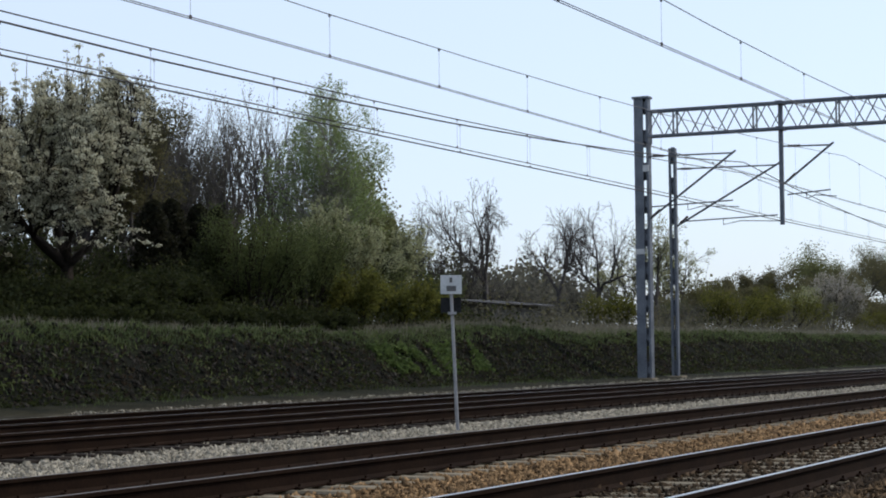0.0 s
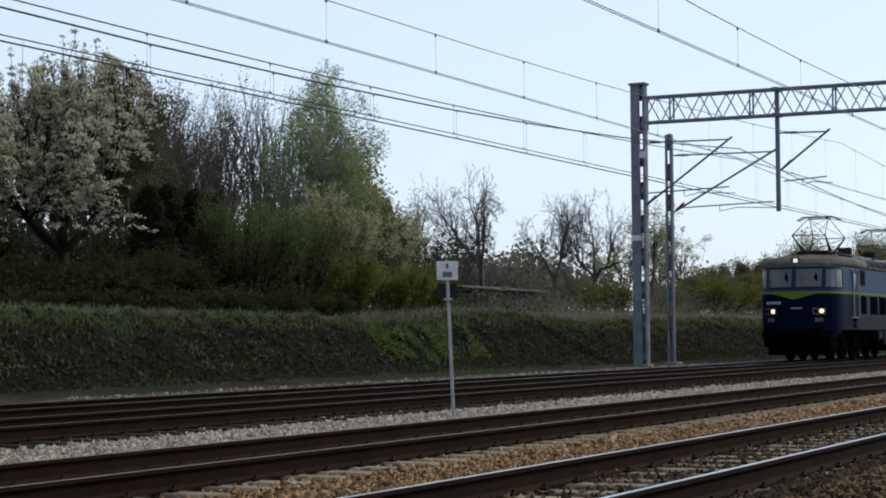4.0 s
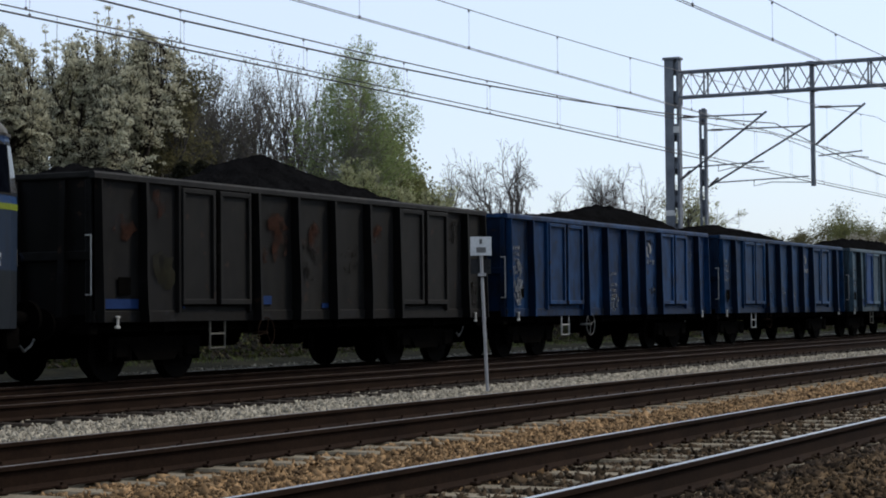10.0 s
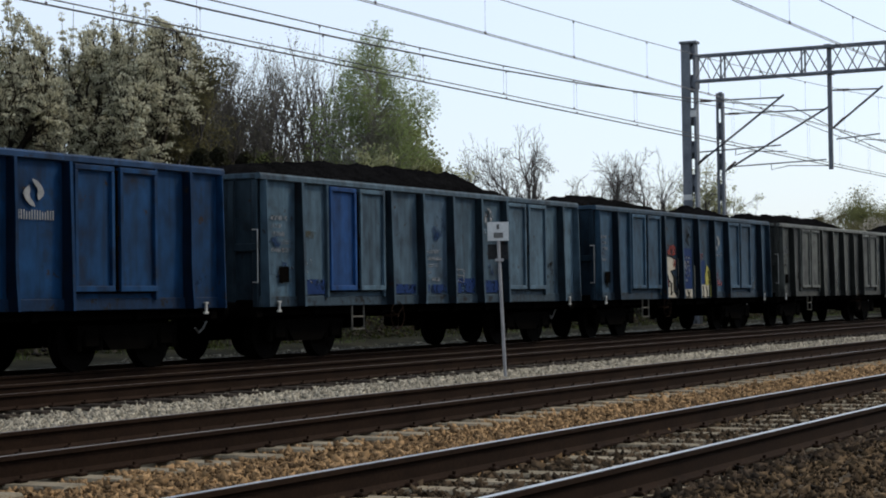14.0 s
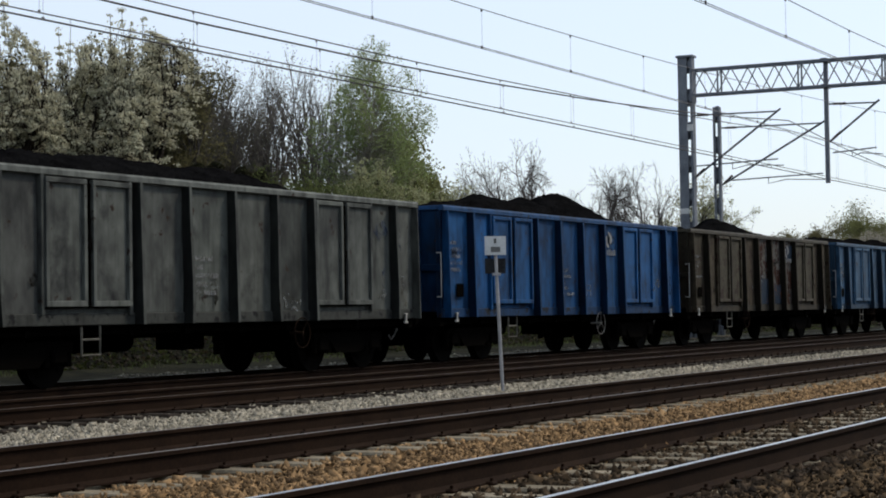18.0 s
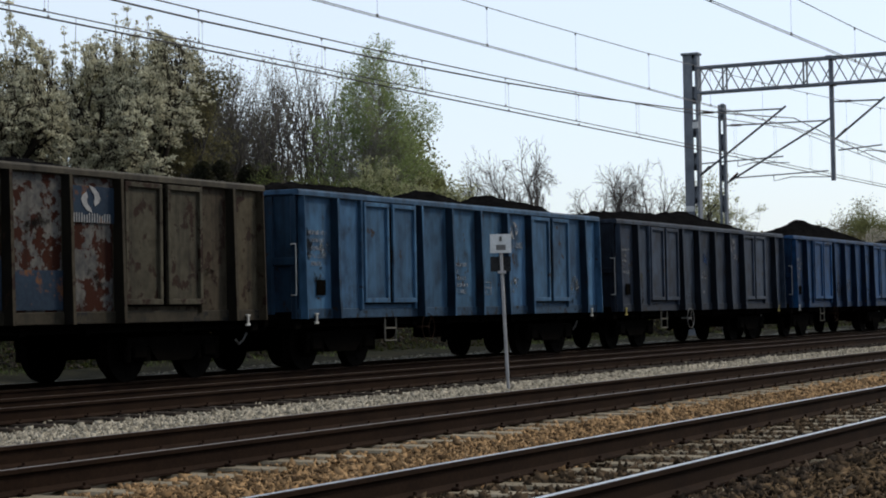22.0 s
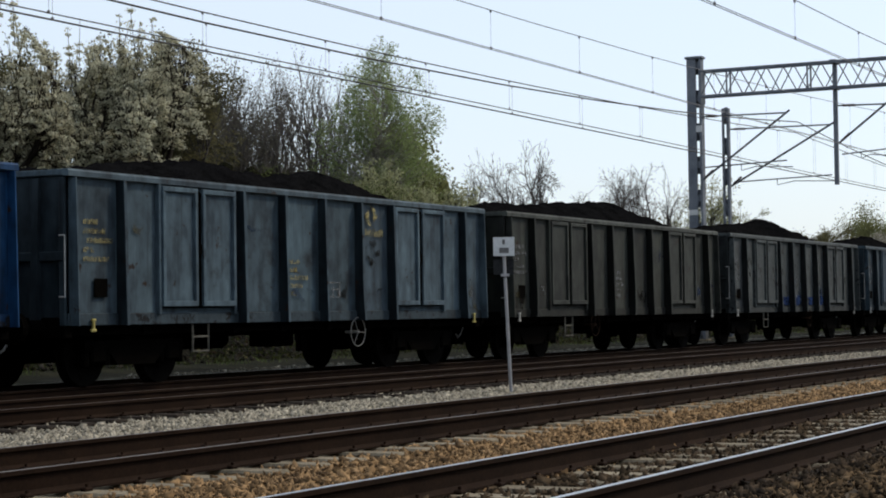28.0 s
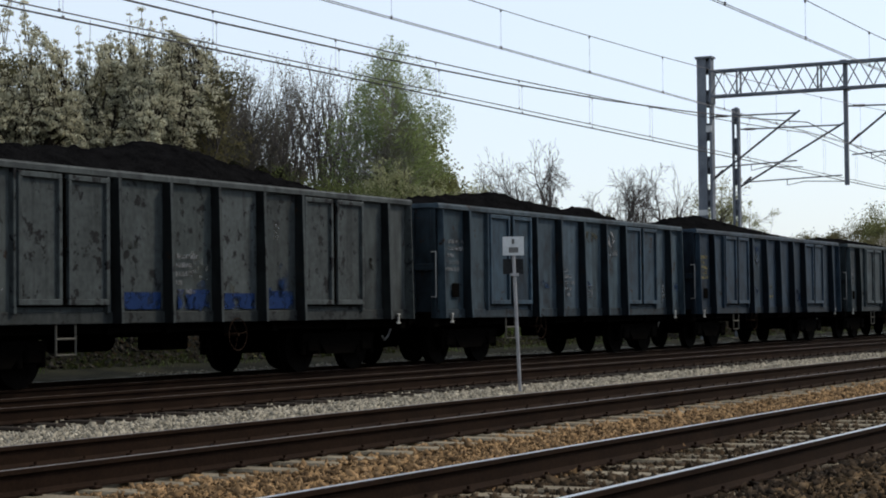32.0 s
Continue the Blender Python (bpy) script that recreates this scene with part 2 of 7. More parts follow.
ROOFTIN = mat("weathered_roof_sheet", (0.046, 0.044, 0.040), (0.140, 0.138, 0.131), 0.6, 0.0, 0.6, 4.0, 0.03, wear=(0.06, 0.045, 0.035), wear_at=0.55, spread=0.15)
NAVYGLASS = mat("navy_painted_window", (0.0014, 0.0028, 0.0070), (0.0030, 0.0050, 0.0100), 0.6, 0.0, 3.0, 20.0, 0.0, spec=0.01)
DARKGLASS = mat("dark_glass", (0.0015, 0.002, 0.0035), (0.004, 0.005, 0.008), 0.8, 0.0, 3.0, 20.0, 0.0, spec=0.0)
CABGLASS = mat("cab_glass", (0.03952, 0.04185, 0.0451), (0.0651, 0.06832, 0.07204), 0.1, 0.0, 2.0, 10.0, 0.0, spec=0.5)
LOUVRE = mat("dark_louvre", (0.01, 0.01, 0.0105), (0.0225, 0.022, 0.0215), 0.7, 0.0, 4.0, 40.0, 0.2)
FADEDWHITE = faded("worn_white_numbers", (0.30, 0.31, 0.33), (0.42, 0.43, 0.45), 0.56)
LOGOWHITE = mat("white_lettering_paint", (0.51, 0.5355, 0.561), (0.612, 0.629, 0.646), 0.5, 0.0, 4.0, 30.0, 0.0)
LAMP_WARM = glow("lit_headlamp", (1.0, 0.78, 0.46), 1.7)
LAMP_WHITE = glow("lit_top_lamp", (1.0, 0.95, 0.86), 0.75)
RAIL_SIDE = mat("rusty_rail", (0.00858, 0.00429, 0.00264), (0.02046, 0.01122, 0.0066), 0.9, 0.0, 2.0, 40.0, 0.3, 0.005)
RAIL_TOP = mat("polished_rail_head", (0.45, 0.455, 0.47), (0.6, 0.6, 0.61), 0.28, 1.0, 6.0, 60.0, 0.03, spec=0.5)
RAIL_BROWN = mat("brown_worn_rail_head", (0.085, 0.066, 0.054), (0.17, 0.14, 0.12), 0.5, 0.7, 6.0, 60.0, 0.03, spec=0.4)
RAIL_DULL = mat("worn_rail_head", (0.36, 0.345, 0.33), (0.50, 0.48, 0.47), 0.32, 1.0, 6.0, 60.0, 0.03, spec=0.5)
CONCRETE = mat("weathered_concrete_sleeper", (0.090, 0.076, 0.055), (0.25, 0.212, 0.155), 0.9, 0.0, 5.0, 45.0, 0.3, rnd=0.4)
DARKSLEEPER = mat("oily_sleeper", (0.0126, 0.00924, 0.00714), (0.0315, 0.02436, 0.0189), 0.85, 0.0, 5.0, 40.0, 0.4, rnd=0.3)
STONE_GREY = mat("grey_ballast_stone", (0.068, 0.062, 0.050), (0.425, 0.388, 0.312), 0.9, 0.0, 3.0, 60.0, 0.3, rnd=0.75, isl=True)
STONE_RUST = mat("rust_stained_ballast_stone", (0.010, 0.0058, 0.0034), (0.345, 0.220, 0.115), 0.9, 0.0, 3.0, 60.0, 0.3, rnd=0.8, isl=True)
STONE_DARK = mat("dark_ballast_stone", (0.006, 0.0045, 0.003), (0.085, 0.060, 0.038), 0.9, 0.0, 3.0, 60.0, 0.3, rnd=0.8, isl=True)
STONE_BROWN = mat("brown_dusty_ballast_stone", (0.003, 0.0021, 0.0014), (0.135, 0.092, 0.054), 0.9, 0.0, 3.0, 60.0, 0.3, rnd=0.9, isl=True)
CLOD = mat("dry_earth_clod", (0.006, 0.0055, 0.0045), (0.040, 0.036, 0.031), 0.95, 0.0, 3.0, 60.0, 0.4, rnd=0.8, isl=True)
STONE_BLACKISH = mat("blackish_ballast_stone", (0.003, 0.0024, 0.0018), (0.062, 0.044, 0.030), 0.9, 0.0, 3.0, 60.0, 0.3, rnd=0.8, isl=True)
GALV = mat("weathered_galvanised_steel", (0.09414, 0.1052, 0.1273), (0.1882, 0.2048, 0.2325), 0.6, 0.1, 2.0, 30.0, 0.1)
GALV_DARK = mat("dark_galvanised_steel", (0.0455, 0.0546, 0.0715), (0.104, 0.117, 0.1365), 0.6, 0.3, 3.0, 30.0, 0.1)
PALEBAND = mat("pale_painted_band", (0.45, 0.46, 0.46), (0.6, 0.6, 0.6), 0.7, 0.0, 6.0, 40.0, 0.05)
INSUL = mat("brown_glazed_insulator", (0.03, 0.018, 0.014), (0.055, 0.03, 0.022), 0.3, 0.0, 6.0, 30.0, 0.0)
WIRE = mat("dull_copper_wire", (0.03, 0.03, 0.032), (0.055, 0.055, 0.058), 0.6, 0.3, 5.0, 30.0, 0.0)
WIRE_PALE = mat("pale_overhead_wire", (0.0975, 0.1013, 0.1125), (0.15, 0.1537, 0.165), 0.6, 0.2, 5.0, 30.0, 0.0)
SIGNWHITE = mat("faded_white_sign_enamel", (0.45, 0.468, 0.477), (0.594, 0.612, 0.621), 0.5, 0.0, 3.0, 30.0, 0.02)
SIGNINK = mat("sign_ink", (0.10, 0.10, 0.10), (0.17, 0.17, 0.17), 0.6, 0.0, 5.0, 30.0, 0.0)
SIGNBACK = mat("blackened_sign_plate", (0.012, 0.013, 0.015), (0.03, 0.031, 0.033), 0.6, 0.0, 5.0, 30.0, 0.05)
PIPE = mat("grey_painted_pipe", (0.25, 0.25, 0.26), (0.38, 0.38, 0.39), 0.55, 0.2, 5.0, 40.0, 0.05)
BARK = mat("dark_bark", (0.01152, 0.00896, 0.00704), (0.032, 0.0256, 0.02048), 0.9, 0.0, 6.0, 40.0, 0.5)
BARK_GREY = mat("grey_bark", (0.036, 0.033, 0.033), (0.095, 0.087, 0.084), 0.9, 0.0, 6.0, 40.0, 0.4)
BARK_SLIM = mat("smooth_grey_bark", (0.050, 0.047, 0.048), (0.135, 0.125, 0.122), 0.9, 0.0, 6.0, 40.0, 0.4)
BARK_BIRCH = mat("pale_birch_bark", (0.12, 0.11, 0.10), (0.42, 0.40, 0.37), 0.85, 0.0, 7.0, 40.0, 0.3)
SHEDTIN = mat("shed_roof_felt", (0.05, 0.05, 0.055), (0.12, 0.12, 0.125), 0.8, 0.0, 2.0, 20.0, 0.2)
SHEDWALL = mat("shed_boards", (0.08, 0.075, 0.07), (0.17, 0.16, 0.15), 0.85, 0.0, 3.0, 30.0, 0.2)
HUTWHITE = mat("pale_hut_wall", (0.4, 0.42, 0.44), (0.55, 0.57, 0.58), 0.8, 0.0, 3.0, 30.0, 0.1)


def leaf(name, c1, c2, through_light=0.55):
    """Thin petals and leaves: matt, and lit through from behind."""
    m = mat(name, c1, c2, 0.75, 0.0, 0.8, 6.0, 0.0, rnd=0.6, isl=True, spec=0.15)
    n, l = m.node_tree.nodes, m.node_tree.links
    bs, out = n["Principled BSDF"], n["Material Output"]
    tr = n.new("ShaderNodeBsdfTranslucent")
    l.new(bs.inputs["Base Color"].links[0].from_socket, tr.inputs["Color"])
    mx = n.new("ShaderNodeMixShader")
    mx.inputs[0].default_value = through_light
    l.new(bs.outputs[0], mx.inputs[1])
    l.new(tr.outputs[0], mx.inputs[2])
    l.new(mx.outputs[0], out.inputs["Surface"])
    return m


BLOSSOM = leaf("white_cherry_blossom", (0.215, 0.205, 0.138), (0.71, 0.69, 0.52), 0.42)
BLOSSOM_GREY = leaf("greyish_blossom", (0.15, 0.142, 0.12), (0.40, 0.38, 0.33))
BLOSSOM_DIM = leaf("greenish_white_blossom", (0.17, 0.18, 0.09), (0.40, 0.41, 0.25))
BUD_OLIVE = leaf("olive_spring_buds", (0.060, 0.056, 0.028), (0.165, 0.155, 0.080))
BUD_DARK = leaf("dark_winter_buds", (0.02, 0.016, 0.013), (0.05, 0.04, 0.032))
BUD_BROWN = leaf("brown_buds", (0.060, 0.058, 0.045), (0.158, 0.152, 0.118))
LEAF_BIRCH = leaf("young_birch_leaves", (0.118, 0.156, 0.062), (0.300, 0.365, 0.160))
LEAF_OLIVE = leaf("olive_green_leaves", (0.070, 0.078, 0.030), (0.190, 0.200, 0.085))
LEAF_DARK = leaf("dark_conifer_needles", (0.009, 0.010, 0.006), (0.032, 0.032, 0.016))
LEAF_WILLOW = leaf("dull_green_shrub_leaves", (0.040, 0.053, 0.019), (0.118, 0.140, 0.050))
# darker copy of the shrub green, with shade below the crowns in its colour
LEAF_DEEP = leaf("dark_and_shaded_leaves", (0.0135, 0.018, 0.0066), (0.046, 0.054, 0.018))
LEAF_YELLOW = leaf("yellow_green_shrub_leaves", (0.060, 0.066, 0.014), (0.15, 0.15, 0.034))
LEAF_FRESH = leaf("fresh_green_weed_leaves", (0.042, 0.064, 0.018), (0.105, 0.148, 0.045))
GRASS_GREEN = leaf("spring_grass", (0.050, 0.070, 0.027), (0.145, 0.180, 0.078))
GRASS_DRY = leaf("dry_grass", (0.090, 0.084, 0.065), (0.250, 0.233, 0.185))
LITTER = leaf("dead_leaf_litter", (0.0168, 0.0126, 0.0084), (0.0525, 0.0399, 0.0273))


# ---------------------------------------------------------------- mesh builders
class Build:
    """Collects vertices and faces of one mesh."""

    def __init__(self):
        self.v, self.f = [], []

    def quad(self, a, b, c, d):
        n = len(self.v)
        self.v += [tuple(a), tuple(b), tuple(c), tuple(d)]
        self.f.append((n, n + 1, n + 2, n + 3))
        return self

    def box(self, x0, x1, y0, y1, z0, z1, bev=0.0):
        """A box; with bev its edges are chamfered."""
        if not bev:
            return self.hexa([(x0, y0, z0), (x1, y0, z0), (x1, y1, z0), (x0, y1, z0), (x0, y0, z1), (x1, y0, z1), (x1, y1, z1), (x0, y1, z1)])
        n, c = len(self.v), {}
        lim = ((x0, x1), (y0, y1), (z0, z1))
        for i in range(2):
            for j in range(2):
                for k in range(2):
                    for ax in range(3):
                        s = (i, j, k)
                        q = [lim[m][s[m]] + (0 if m == ax else (bev if s[m] == 0 else -bev)) for m in range(3)]
                        c[(i, j, k, ax)] = len(self.v)
                        self.v.append(tuple(q))
        add = self.f.append
        for ax in range(3):
            o = [m for m in range(3) if m != ax]
            for s in range(2):
                ring = []
                for a, b in ((0, 0), (1, 0), (1, 1), (0, 1)):
                    key = [0, 0, 0]
                    key[ax], key[o[0]], key[o[1]] = s, a, b
                    ring.append(c[(*key, ax)])
                add(tuple(ring if (s == 1) == (ax != 1) else ring[::-1]))
            for a in range(2):
                for b in range(2):
                    k0, k1 = [0, 0, 0], [0, 0, 0]
                    k0[ax], k1[ax] = 0, 1
                    for kk in (k0, k1):
                        kk[o[0]], kk[o[1]] = a, b
                    add((c[(*k0, o[0])], c[(*k1, o[0])], c[(*k1, o[1])], c[(*k0, o[1])]))
        for i in range(2):
            for j in range(2):
                for k in range(2):
                    add((c[(i, j, k, 0)], c[(i, j, k, 1)], c[(i, j, k, 2)]))
        return self

    def hexa(self, p):
        n = len(self.v)
        self.v += [tuple(q) for q in p]
        for f in ((0, 3, 2, 1), (4, 5, 6, 7), (0, 1, 5, 4), (1, 2, 6, 5), (2, 3, 7, 6), (3, 0, 4, 7)):
            self.f.append(tuple(n + i for i in f))
        return self

    def tube(self, p0, p1, r0, r1=None, seg=8, caps=True):
        r1 = r0 if r1 is None else r1
        p0, p1 = Vector(p0), Vector(p1)
        d = (p1 - p0).normalized()
        a = d.orthogonal().normalized()
        b = d.cross(a)
        n = len(self.v)
        for p, r in ((p0, r0), (p1, r1)):
            for i in range(seg):
                t = 2 * math.pi * i / seg
                self.v.append(tuple(p + a * (r * math.cos(t)) + b * (r * math.sin(t))))
        for i in range(seg):
            j = (i + 1) % seg
            self.f.append((n + i, n + j, n + seg + j, n + seg + i))
        if caps:
            self.f.append(tuple(n + i for i in range(seg - 1, -1, -1)))
            self.f.append(tuple(n + seg + i for i in range(seg)))
        return self

    def pipe(self, pts, r, seg=6):
        """A bent round bar through the points, in one piece."""
        p = [Vector(q) for q in pts]
        n, ref = len(self.v), None
        for i, q in enumerate(p):
            d = ((p[min(i + 1, len(p) - 1)] - q).normalized() + (q - p[max(i - 1, 0)]).normalized()).normalized()
            ref = d.orthogonal() if ref is None else ref - d * ref.dot(d)
            ref.normalize()
            b = d.cross(ref)
            for k in range(seg):
                t = 2 * math.pi * k / seg
                self.v.append(tuple(q + ref * (r * math.cos(t)) + b * (r * math.sin(t))))
        for i in range(len(p) - 1):
            for k in range(seg):
                j = (k + 1) % seg
                a = n + i * seg
                self.f.append((a + k, a + j, a + seg + j, a + seg + k))
        self.f.append(tuple(n + k for k in range(seg - 1, -1, -1)))
        self.f.append(tuple(n + (len(p) - 1) * seg + k for k in range(seg)))
        return self

    def prism(self, prof, x0, x1, steps=1):
        """A closed profile of (y, z), drawn along x."""
        m, n = len(prof), len(self.v)
        for s in range(steps + 1):
            x = x0 + (x1 - x0) * s / steps
            self.v += [(x, y, z) for y, z in prof]
        for s in range(steps):
            for i in range(m):
                j = (i + 1) % m
                a = n + s * m
                self.f.append((a + i, a + j, a + m + j, a + m + i))
        self.f.append(tuple(n + i for i in range(m - 1, -1, -1)))
        self.f.append(tuple(n + steps * m + i for i in range(m)))
        return self

    def disc(self, c, axis, r, depth, seg=16):
        c, axis = Vector(c), Vector(axis).normalized()
        return self.tube(c - axis * depth / 2, c + axis * depth / 2, r, seg=seg)

    def ring(self, c, axis, r, t, seg=20, sub=5):
        c, axis = Vector(c), Vector(axis).normalized()
        a = axis.orthogonal().normalized()
        b = axis.cross(a)
        n = len(self.v)
        for i in range(seg):
            u = 2 * math.pi * i / seg
            o = a * math.cos(u) + b * math.sin(u)
            for k in range(sub):
                w = 2 * math.pi * k / sub
                self.v.append(tuple(c + o * (r + t * math.cos(w)) + axis * (t * math.sin(w))))
        for i in range(seg):
            for k in range(sub):
                i2, k2 = (i + 1) % seg, (k + 1) % sub
                self.f.append((n + i * sub + k, n + i2 * sub + k, n + i2 * sub + k2, n + i * sub + k2))
        return self

    def mesh(self, name, material, smooth=False):
        me = bpy.data.meshes.new(name)
        me.from_pydata(self.v, [], self.f)
        bm = bmesh.new()
        bm.from_mesh(me)
        bmesh.ops.delete(bm, geom=[v for v in bm.verts if not v.link_faces], context="VERTS")
        bmesh.ops.recalc_face_normals(bm, faces=bm.faces)
        bm.to_mesh(me)
        bm.free()
        for m in material if isinstance(material, (list, tuple)) else [material]:
            me.materials.append(m)
        if smooth:
            me.polygons.foreach_set("use_smooth", [True] * len(me.polygons))
        return me


def part(name, b, material, parent, label="", smooth=False, colour=None, at=None):
    """Links a Build, or a ready mesh, as one mesh object under a thing or under a part."""
    me = b if isinstance(b, bpy.types.Mesh) else b.mesh(name, material, smooth)
    ob = new(name, me)
    ob.parent = parent
    if at:
        ob.location = at
    if colour:
        ob.color = (*colour, 1)
    return tagged(ob, label)


def thing(name, label, category, at=(0, 0, 0), group="", kind=""):
    ob = new(name)
    ob.empty_display_size = 0.3
    ob.location = at
    return tagged(ob, label, category, group, kind)


def np_mesh(name, verts, faces, material):
    """A mesh from arrays: verts (n, 3), faces (m, 3 or 4)."""
    me = bpy.data.meshes.new(name)
    k = faces.shape[1]
    me.vertices.add(len(verts))
    me.vertices.foreach_set("co", np.ascontiguousarray(verts, np.float32).ravel())
    me.loops.add(faces.size)
    me.loops.foreach_set("vertex_index", np.ascontiguousarray(faces, np.int32).ravel())
    me.polygons.add(len(faces))
    me.polygons.foreach_set("loop_start", np.arange(0, faces.size, k, dtype=np.int32))
    me.polygons.foreach_set("loop_total", np.full(len(faces), k, np.int32))
    me.update(calc_edges=True)
    me.materials.append(material)
    return me


# ---------------------------------------------------------------- ground
def lerp_table(v, table):
    for (a, za), (b, zb) in zip(table, table[1:]):
        if v <= b:
            return za + (zb - za) * max(0.0, (v - a)) / (b - a)
    return table[-1][1]


# y below -9: unseen rise behind the camera, added to darken reflections
PROFILE = [(-60, 8.5), (-24, 7.5), (-20, 6.5), (-9, -0.4), (-5, -0.7), (0, -0.7), (1.6, -0.45), (2.6, -0.17), (3.5, -0.15), (4.0, -0.225), (5.62, -0.228), (6.3, -0.215), (7.1, -0.226), (7.5, -0.234), (8.2, -0.25), (10.4, -0.23), (11.0, -0.22), (12.4, -0.24), (13.0, -0.26), (19.3, -0.26), (20.4, -0.08), (21.3, -0.02), (21.9, 0.05),
           (22.5, 0.38), (23.2, 0.95), (23.8, 1.3), (24.3, 1.46), (26, 1.58), (30, 1.8), (40, 2.1), (60, 2.6), (120, 3.5), (600, 6.0), (3000, 6.0)]


def ground_z(x, y):
    z = lerp_table(y, PROFILE)
    if 21.6 < y < 60:
        k = min(1.0, (y - 21.6) / 1.5)
        z += k * (0.22 * noise.noise(Vector((x * 0.12, y * 0.25, 3.0))) + 0.10 * noise.noise(Vector((x * 0.6, y * 0.7, 9.0))))
        if y < 25.2:
            # clods and slips on the open face of the bank
            k *= min(1.0, (25.2 - y) / 0.8)
            z += k * (0.20 * noise.noise(Vector((x * 1.4, y * 1.4, 5.0))) + 0.13 * noise.noise(Vector((x * 3.1, y * 3.4, 7.0))))
    elif y < 21.6:
        z += 0.012 * noise.noise(Vector((x * 1.3, y * 1.3, 1.0)))
    return z


def ground_material():
    m = mat("ground_soil", (0.026, 0.022, 0.017), (0.134, 0.104, 0.076), 0.95, 0.0, 1.2, 14.0, 0.8, 0.05)
    n, l = m.node_tree.nodes, m.node_tree.links
    bs = n["Principled BSDF"]
    tc = n.new("ShaderNodeTexCoord")
    sep = n.new("ShaderNodeSeparateXYZ")
    l.new(tc.outputs["Object"], sep.inputs[0])
    nz = n.new("ShaderNodeTexNoise")
    nz.inputs["Scale"].default_value, nz.inputs["Detail"].default_value = 1.1, 5.0
    l.new(tc.outputs["Object"], nz.inputs["Vector"])
    wob = n.new("ShaderNodeMath")
    wob.operation = "MULTIPLY_ADD"
    wob.inputs[1].default_value = 1.4
    l.new(nz.outputs[0], wob.inputs[0])
    l.new(sep.outputs["Y"], wob.inputs[2])
    mr = n.new("ShaderNodeMapRange")
    mr.inputs[1].default_value, mr.inputs[2].default_value = 0.7, 30.7
    l.new(wob.outputs[0], mr.inputs[0])
    ramp = n.new("ShaderNodeValToRGB")
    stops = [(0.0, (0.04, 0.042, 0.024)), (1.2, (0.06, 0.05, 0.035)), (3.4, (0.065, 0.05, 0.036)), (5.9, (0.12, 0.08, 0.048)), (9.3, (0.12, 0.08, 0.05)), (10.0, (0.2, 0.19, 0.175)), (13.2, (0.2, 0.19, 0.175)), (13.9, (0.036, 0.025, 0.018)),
             # 20.75 to 23.6: dark earth, with the bank's shade in the colour
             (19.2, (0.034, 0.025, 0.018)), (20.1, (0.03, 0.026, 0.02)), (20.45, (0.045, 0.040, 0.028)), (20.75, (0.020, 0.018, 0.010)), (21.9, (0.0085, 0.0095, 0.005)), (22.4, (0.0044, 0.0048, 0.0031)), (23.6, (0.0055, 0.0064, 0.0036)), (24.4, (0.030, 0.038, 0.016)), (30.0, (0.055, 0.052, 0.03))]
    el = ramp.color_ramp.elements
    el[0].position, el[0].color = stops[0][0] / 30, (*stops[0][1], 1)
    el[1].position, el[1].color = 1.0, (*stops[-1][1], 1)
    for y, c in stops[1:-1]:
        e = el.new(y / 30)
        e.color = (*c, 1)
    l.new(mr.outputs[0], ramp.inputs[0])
    old = bs.inputs["Base Color"].links[0].from_socket
    mul = n.new("ShaderNodeMix")
    mul.data_type, mul.blend_type = "RGBA", "MULTIPLY"
    mul.inputs[0].default_value = 1.0
    gain = n.new("ShaderNodeMix")
    gain.data_type, gain.blend_type = "RGBA", "DIVIDE"
    gain.inputs[0].default_value = 1.0
    gain.inputs[7].default_value = (0.08, 0.063, 0.047, 1)
    l.new(old, gain.inputs[6])
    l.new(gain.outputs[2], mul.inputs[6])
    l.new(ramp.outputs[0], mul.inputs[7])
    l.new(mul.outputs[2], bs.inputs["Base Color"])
    return m


def make_ground():
    xs = [-3000, -1200, -500, -300] + [-240 + 3 * i for i in range(75)] + [-15 + 0.9 * i for i in range(38)] + [19.2 + 0.25 * i for i in range(200)] + [69.2 + 0.6 * i for i in range(115)] + [138 + 4 * i for i in range(80)] + [480, 700, 1400, 3000]
    ys = [-3000, -600, -150, -60, -24, -20, -14, -9, -5, 0, 1, 1.6, 2.2, 2.7, 3.4] + [4 + 0.75 * i for i in range(21)] + [19.6, 20.0, 20.4, 20.9, 21.3, 21.6] + [21.8 + 0.16 * i for i in range(21)] + [25.2, 25.8, 26.6, 28, 30, 33, 37, 42, 50, 60, 80, 120, 250, 600, 3000]
    X, Y = np.meshgrid(xs, ys, indexing="ij")
    Z = np.array([[ground_z(x, y) for y in ys] for x in xs])
    v = np.stack([X, Y, Z], -1).reshape(-1, 3)
    i, j = np.meshgrid(np.arange(len(xs) - 1), np.arange(len(ys) - 1), indexing="ij")
    a = (i * len(ys) + j).ravel()
    f = np.stack([a, a + len(ys), a + len(ys) + 1, a + 1], -1)
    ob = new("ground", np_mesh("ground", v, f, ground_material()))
    ob.data.polygons.foreach_set("use_smooth", [True] * len(ob.data.polygons))
    return tagged(ob, "railway land with ballast beds and a weedy earth bank", "ground", kind="structure")


make_ground()


